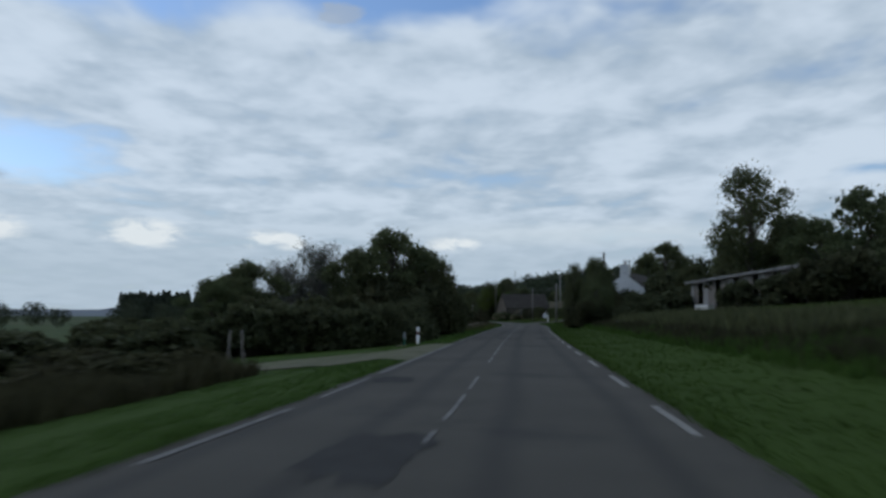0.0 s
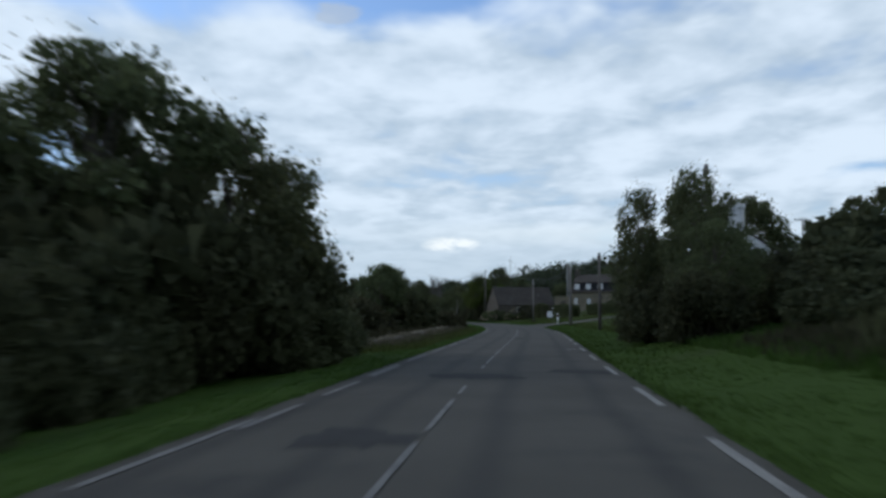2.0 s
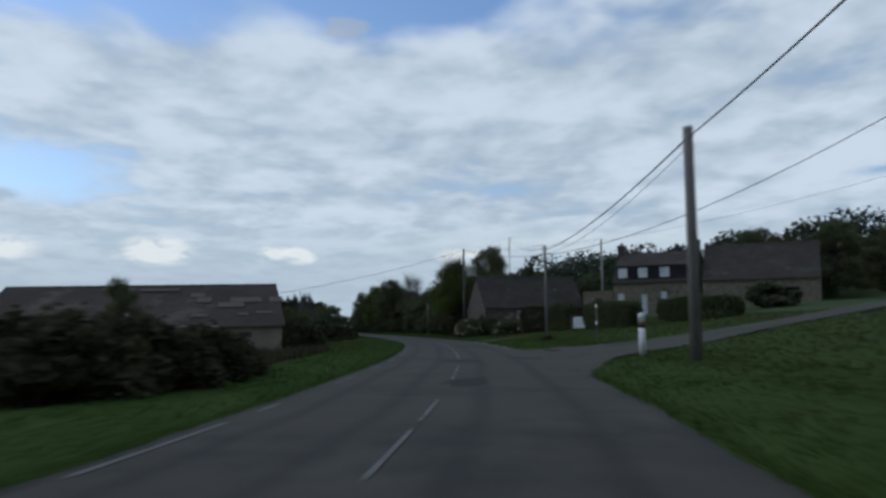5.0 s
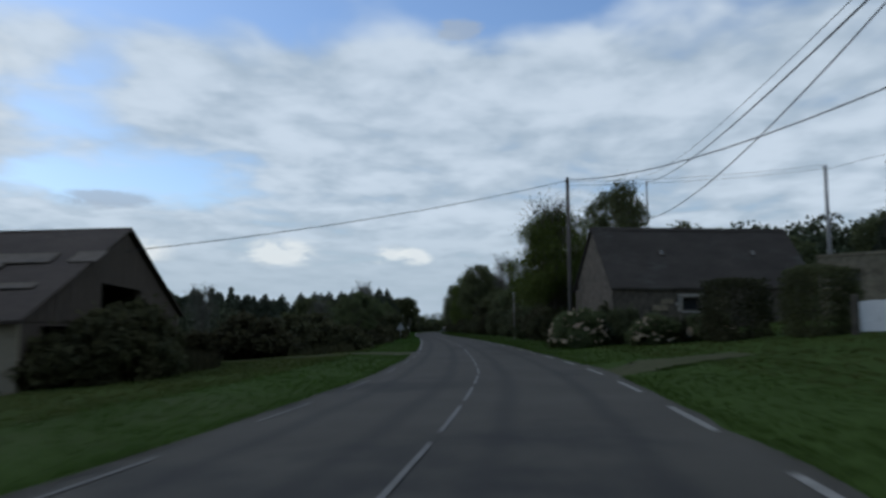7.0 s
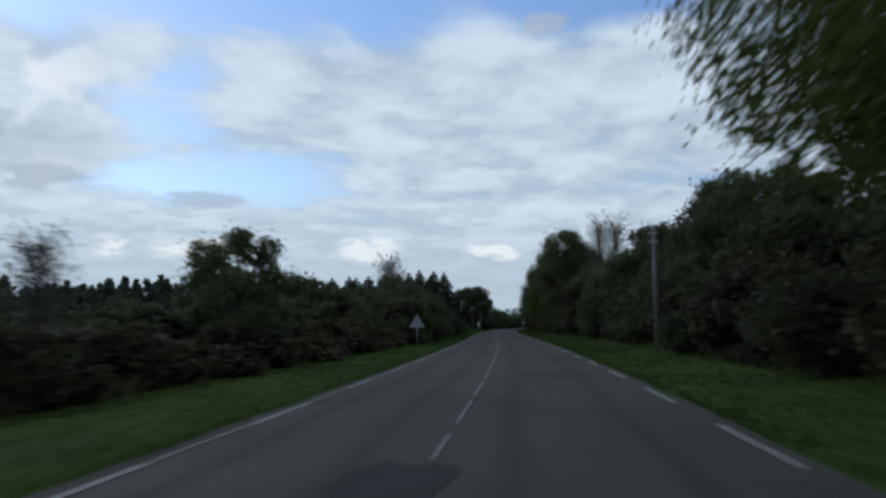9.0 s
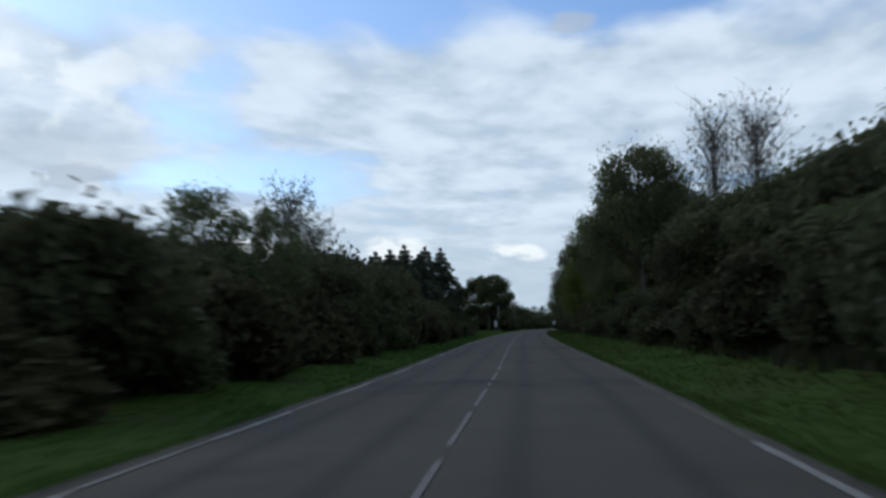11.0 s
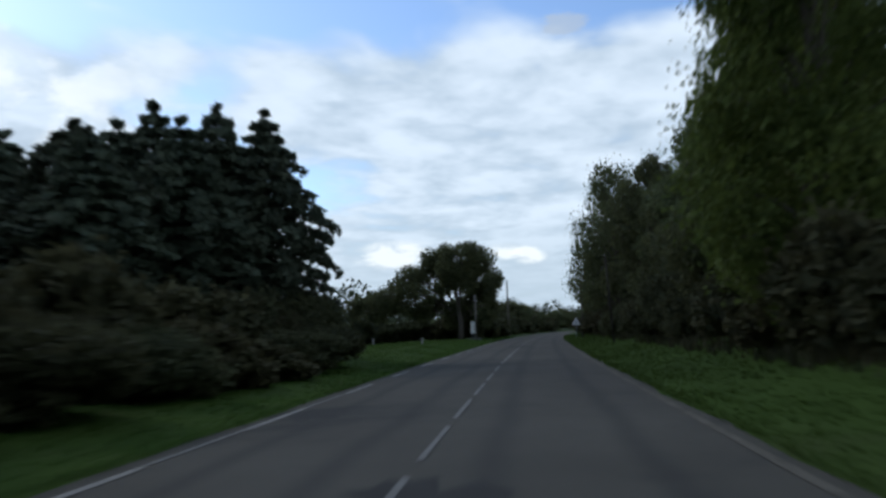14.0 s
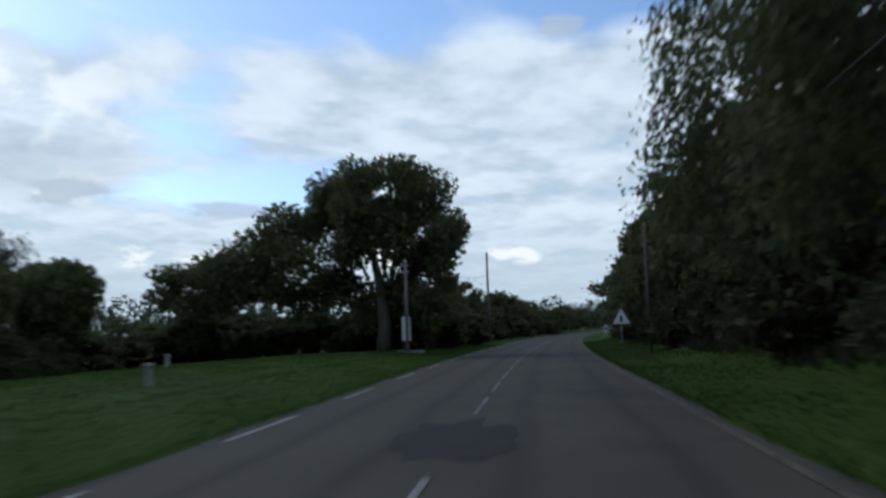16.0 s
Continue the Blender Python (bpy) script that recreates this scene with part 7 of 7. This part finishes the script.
# ---- roadside posts, signs and small things ----
def delineator(s, l, band, label, base=None, top=None):
    x, y, z = on(s, l)
    z = z if base is None else base
    h = 1.06 if top is None else top - z
    ob = empty("delineator_post", Matrix.Translation((x, y, z)), label, "marker post", "junction posts")
    r = 0.088
    child("body", tube("body", [(0, 0, -0.1), (0, 0, h * 0.60)], [r, r], M_PLASTIC, 16), ob)
    child("band", tube("band", [(0, 0, h * 0.60), (0, 0, h * 0.76)], [r * 1.03, r * 1.03], band, 16), ob, "dull red reflective band")
    child("cap", tube("cap", [(0, 0, h * 0.76), (0, 0, h * 0.95), (0, 0, h * 0.985), (0, 0, h)], [r, r, r * 0.75, r * 0.25], M_PLASTIC, 16), ob)


delineator(45.9, -5.95, M_RED, "white plastic marker post with a red band by the track", -0.42)
delineator(139.1, 3.95, M_RED, "white plastic marker post with a red band at the junction", 0.56)
for s, l in ((431, -5.6), (436, 4.6)):
    delineator(s, l, M_BLACK, "white plastic marker post with a dark band on the verge")


def milestone_plate(s, l):
    x, y, z = on(s, l)
    ob = empty("distance_plate", Matrix.Translation((x, y, z)) @ pose(0, 0, 0, 0, 0, heading(s)), "small arched white plate with worn marks on a green stem", "marker plate")
    child("stem", tube("stem", [(0, 0, -0.1), (0, 0, 0.5)], [0.025, 0.025], M_GREEN, 8), ob)
    arch = [(-0.07, 0.42), (0.07, 0.42), (0.07, 0.72)] + [(0.07 * math.cos(a), 0.72 + 0.06 * math.sin(a)) for a in (0.6, 1.2, 1.57, 1.94, 2.54)] + [(-0.07, 0.72)]
    pl = part("plate", prism(arch, (1, 0, 0), (0, 0, 1), (0, 1, 0), -0.015, 0.015), M_CONC, ob)
    for zz, w in ((0.70, 0.05), (0.62, 0.08), (0.55, 0.08), (0.48, 0.06)):
        part("marking", box(-w / 2, w / 2, -0.019, -0.016, zz - 0.02, zz + 0.02), M_SIGN, pl, "worn grey marking")


milestone_plate(46.2, -6.75)
slab = empty("stone_slab", Matrix.Translation(on(45.0, -6.3)) @ pose(0, 0, 0, 0, 0, heading(45)), "flat pale stone slab in the grass", "slab")
part("block", box(-0.7, 0.3, -0.2, 0.2, -0.06, 0.05, 0.03), M_CAPSTONE, slab)


def triangle_sign(s, l, size, z_mid, face_away, label):
    x, y, z = on(s, l)
    ob = empty("warning_sign", Matrix.Translation((x, y, z)) @ pose(0, 0, 0, 0, 0, heading(s)), label, "road sign")
    child("post", tube("post", [(0, 0.05, -0.2), (0, 0.05, z_mid - z + size * 0.3)], [0.03, 0.03], M_TIN, 8), ob)
    h = size * 0.866

    def tri_at(k):
        return [(-size / 2 * k, -h / 3 * k), (size / 2 * k, -h / 3 * k), (0, 2 * h / 3 * k)]
    pl = part("plate", prism(tri_at(1.0), (1, 0, 0), (0, 0, 1), (0, 1, 0), 0.0, 0.02), M_SIGN, ob, m=Matrix.Translation((0, 0, z_mid - z)))
    if not face_away:
        part("border", prism(tri_at(0.97), (1, 0, 0), (0, 0, 1), (0, 1, 0), -0.006, -0.002), M_RED, pl)
        part("field", prism(tri_at(0.76), (1, 0, 0), (0, 0, 1), (0, 1, 0), -0.012, -0.008), M_PLASTIC, pl)
        part("symbol", prism([(-0.07, -0.15), (0.07, -0.15), (0.05, 0.10), (0, 0.2), (-0.05, 0.10)], (1, 0, 0), (0, 0, 1), (0, 1, 0), -0.018, -0.014), M_BLACK, pl)
    else:
        for zz in (-0.12, 0.1):
            part("rail", box(-0.22, 0.22, -0.03, -0.004, zz - 0.02, zz + 0.02), M_TIN, pl)


triangle_sign(260.2, -5.9, 1.0, 1.45, True, "triangular road sign seen from its grey back")
triangle_sign(402.5, 3.8, 1.05, 1.55, False, "triangular white warning sign with a dark symbol")

cab = empty("utility_cabinet", Matrix.Translation(on(406, -6.85)) @ pose(0, 0, 0, 0, 0, heading(406)), "narrow white utility cabinet on a concrete base", "cabinet")
zc = on(406, -6.6)[2]
part("plinth", box(-0.5, 0.9, -0.3, 0.3, -0.1, 0.12, 0.02), M_CONC, cab, "pale concrete base")
part("stand", box(-0.14, 0.14, -0.1, 0.1, 0.12, 0.62), M_BLACK, cab)
part("body", box(-0.22, 0.22, -0.14, 0.14, 0.62, 1.85, 0.02), M_PLASTIC, cab)
part("door", box(-0.19, 0.19, -0.158, -0.143, 0.66, 1.80, 0.005), M_PLASTIC, cab)


def stub_post(s, l, h, w=0.22):
    ob = empty("concrete_post", Matrix.Translation(on(s, l)) @ pose(0, 0, 0, 0, 0, heading(s)), "short weathered concrete post on the lawn", "post", "lawn posts")
    part("shaft", box(-w / 2, w / 2, -w / 2, w / 2, -0.1, h, 0.03), M_CONC, ob)
    part("cap", box(-w / 2 - 0.04, w / 2 + 0.04, -w / 2 - 0.04, w / 2 + 0.04, h, h + 0.07, 0.02), M_CONC, ob)


stub_post(381, -8.4, 0.45, 0.12)
stub_post(397, -15.5, 0.5, 0.16)

# low dry-stone wall on the left verge: the stones are laid one by one
wall_ob = tagged(new("dry_stone_wall", strip("dry_stone_wall", np.arange(82, 118, 1.5), [lambda s: -7.55 + 0 * s, lambda s: -7.3 + 0 * s, lambda s: -7.0 + 0 * s, lambda s: -6.75 + 0 * s], M_EARTH, crown=lambda s, l: np.where(np.abs(l + 7.15) < 0.25, 0.34, -0.1))),
                 "low tumbled dry-stone wall with pale capstones", "wall", kind="structure")


def stone_mesh(seed):
    rng = np.random.default_rng(seed)
    bm = bmesh.new()
    bmesh.ops.create_icosphere(bm, subdivisions=1, radius=0.5)
    for v in bm.verts:
        v.co = Vector((max(-0.38, min(0.38, v.co.x)), max(-0.36, min(0.36, v.co.y)), max(-0.32, min(0.30, v.co.z)))) * rng.uniform(0.85, 1.15)
    me = bpy.data.meshes.new("stone")
    bm.to_mesh(me)
    bm.free()
    me.materials.append(M_CAPSTONE)
    return me


STONES = [stone_mesh(k) for k in range(5)]
for i in range(150):
    s = 82.5 + 35 * (i % 75) / 75 + RNG.uniform(-0.1, 0.1)
    top_row = i < 75
    l = -7.15 + RNG.uniform(-0.12, 0.12) if top_row else -6.82 + RNG.uniform(-0.05, 0.05)
    x, y = at_sl(s, l)
    ob = child("stone", STONES[i % 5], wall_ob)
    ob.matrix_basis = Matrix.LocRotScale((x, y, zat(s, l) + (0.36 if top_row else 0.13) + RNG.uniform(-0.10, 0.05)), Euler((RNG.uniform(-0.3, 0.3), RNG.uniform(-0.3, 0.3), RNG.uniform(0, 6))), (RNG.uniform(0.22, 0.55), RNG.uniform(0.22, 0.42), RNG.uniform(0.16, 0.34)))


def white_gate(s, l):
    ob = empty("garden_gate", Matrix.Translation(on(s, l)) @ pose(0, 0, 0, 0, 0, heading(s) - 38), "white boarded garden gate between dark hedges", "gate")
    bm = bmesh.new()
    for zz in (0.2, 0.95):
        box_into(bm, -0.58, 0.58, 0.025, 0.06, zz - 0.05, zz + 0.05)
    part("rails", bm, M_PLASTIC, ob)
    for i in range(7):
        part("board", box(-0.58 + i * 0.167, -0.58 + i * 0.167 + 0.155, -0.015, 0.02, 0.08, 1.05 + 0.06 * math.sin(math.pi * (i + 0.5) / 7), 0.005), M_PLASTIC, ob)
    for xx in (-0.72, 0.72):
        part("gate_post", box(xx - 0.1, xx + 0.1, -0.1, 0.1, -0.1, 1.3, 0.02), M_STONE, ob)


white_gate(189.0, 12.5)


def hatchback(s, l, turn):
    """A small white car, its tailgate raised; it faces the approaching camera."""
    x, y, z = on(s, l, 0.06)
    ob = empty("car", Matrix.Translation((x, y, z)) @ pose(0, 0, 0, 0, 0, turn) @ Matrix.Diagonal((0.92, 0.96, 0.94, 1)), "small white hatchback with its tailgate raised, parked on gravel", "car")
    side = [(-1.85, 0.34), (-1.30, 0.26), (1.25, 0.26), (1.80, 0.36), (1.86, 0.72), (1.78, 0.90), (-0.70, 0.98), (-1.72, 0.80), (-1.88, 0.62)]
    bm = prism(side, (0, 1, 0), (0, 0, 1), (1, 0, 0), -0.80, 0.80)
    bmesh.ops.bevel(bm, geom=bm.edges[:], offset=0.05, segments=2, affect="EDGES")
    body = part("body", bm, M_CAR, ob, smooth=False)
    cabin = bmesh.new()
    lo = [(-0.76, -0.82), (0.76, -0.82), (0.76, 1.74), (-0.76, 1.74)]
    hi = [(-0.60, -0.18), (0.60, -0.18), (0.62, 1.42), (-0.62, 1.42)]
    a = [cabin.verts.new((p, q, 0.93)) for p, q in lo]
    b = [cabin.verts.new((p, q, 1.36)) for p, q in hi]
    for i in range(4):
        cabin.faces.new((a[i], a[(i + 1) % 4], b[(i + 1) % 4], b[i]))
    cabin.faces.new(b)
    cabin.faces.new(a[::-1])
    bmesh.ops.recalc_face_normals(cabin, faces=cabin.faces)
    part("glasshouse", cabin, M_GLASS, ob, "dark car windows")
    part("roof", box(-0.63, 0.63, -0.20, 1.44, 1.345, 1.40, 0.025), M_CAR, ob)
    for xx in (-0.70, 0.70):
        pl = bmesh.new()
        prism([(-0.86, 0.93), (-0.78, 0.93), (-0.14, 1.36), (-0.24, 1.36)], (0, 1, 0), (0, 0, 1), (1, 0, 0), xx - 0.035, xx + 0.035, pl)
        part("pillar", pl, M_CAR, ob)
    part("bumper", box(-0.80, 0.80, -1.95, -1.82, 0.30, 0.56, 0.03), M_BLACK, ob, "dark front bumper")
    part("bumper", box(-0.80, 0.80, 1.80, 1.92, 0.32, 0.58, 0.03), M_BLACK, ob, "dark rear bumper")
    part("grille", box(-0.22, 0.22, -1.90, -1.86, 0.60, 0.66, 0.01), M_BLACK, ob)
    for xx in (-0.60, 0.60):
        part("headlight", box(xx - 0.13, xx + 0.13, -1.90, -1.83, 0.60, 0.71, 0.02), M_SIGN, ob)
        part("mirror", box(xx * 1.38 - 0.08, xx * 1.38 + 0.08, -0.62, -0.50, 0.98, 1.10, 0.02), M_BLACK, ob)
    tg = prism([(1.40, 1.38), (1.55, 1.95), (1.60, 1.94), (1.46, 1.36)], (0, 1, 0), (0, 0, 1), (1, 0, 0), -0.62, 0.62)
    tgo = part("tailgate", tg, M_SIGN, ob, "grey underside of the raised tailgate")
    part("tailgate_lip", prism([(1.44, 1.90), (1.58, 1.90), (1.95, 1.98), (1.93, 2.03), (1.44, 2.00)], (0, 1, 0), (0, 0, 1), (1, 0, 0), -0.66, 0.66), M_CAR, tgo)
    for yy in (-1.15, 1.15):
        for xx in (-0.74, 0.74):
            wh = child("wheel", tube("wheel", [(xx - 0.09, yy, 0.24), (xx + 0.09, yy, 0.24)], [0.29, 0.29], M_RUBBER, 18), ob)
            child("rim", tube("rim", [(xx - 0.095, yy, 0.24), (xx + 0.095, yy, 0.24)], [0.17, 0.17], M_TIN, 14), wh)
    part("blank_plate", box(-0.25, 0.25, -1.965, -1.955, 0.36, 0.46), M_SIGN, ob, "plain grey bar")


hatchback(98.8, 6.35, heading(99) - 12)
tbl = empty("work_table", Matrix.Translation(on(94.2, 6.0)) @ pose(0, 0, 0, 0, 0, heading(94)), "small grey table with a white top in the yard", "table")
part("tabletop", box(-0.34, 0.34, -0.26, 0.26, 0.68, 0.73, 0.01), M_PLASTIC, tbl)
for xx in (-0.28, 0.28):
    for yy in (-0.2, 0.2):
        part("leg", box(xx - 0.03, xx + 0.03, yy - 0.03, yy + 0.03, -0.02, 0.68), M_PLANK, tbl)
gbin = empty("garden_bin", Matrix.Translation(on(95.4, 7.55)), "green plastic garden tub in the yard", "bin")
child("tub", tube("tub", [(0, 0, 0), (0, 0, 0.50)], [0.19, 0.235], M_GREEN, 14), gbin)
child("rim", tube("rim", [(0, 0, 0.49), (0, 0, 0.53)], [0.25, 0.25], M_GREEN, 14), gbin)
plank("plank", Vector(on(97.6, 4.9)) + Vector((0, 0, 0.05)), Vector(on(94.6, 4.72)) + Vector((0, 0, 0.05)), 0.14, 0.04, M_PLANK, "pale plank lying on the grass")
plank("plank", Vector(on(60.5, 6.2)) + Vector((0, 0, 0.35)), Vector(on(62.0, 8.2)) + Vector((0, 0, 0.35)), 0.2, 0.04, M_PLANK, "pale plank lying on the bank")


def fence_post(s, l, h, tilt):
    ob = empty("fence_post", Matrix.Translation(on(s, l)) @ pose(0, 0, 0, 0, tilt, heading(s)), "grey weathered wooden fence post by the hedge", "post", "fence posts")
    child("stake", tube("stake", [(0, 0, -0.3), (0, 0, h * 0.5), (0.01, 0, h)], [0.05, 0.046, 0.04], M_PLANK, 7), ob)
    child("stay", tube("stay", [(0.22, 0, -0.2), (0.05, 0, h * 0.4)], [0.04, 0.035], M_WOODP, 6), ob)


fence_post(34.0, -12.4, 1.5, 3)
fence_post(34.0, -11.75, 1.45, -3)

sx, sy, sz = on(159.2, 6.3)
slim = empty("slim_post", Matrix.Translation((sx, sy, sz)) @ pose(0, 0, 0, 0, 0, heading(159)), "slim grey marker post with pale bands beside the side road", "marker post")
child("shaft", tube("shaft", [(0, 0, -0.2), (0, 0, 1.0), (0, 0, 2.0)], [0.045, 0.04, 0.04], M_PLANK, 9), slim)
for zz in (0.95, 1.85):
    child("band", tube("band", [(0, 0, zz), (0, 0, zz + 0.18)], [0.052, 0.052], M_PLASTIC, 9), slim, "pale reflective band")
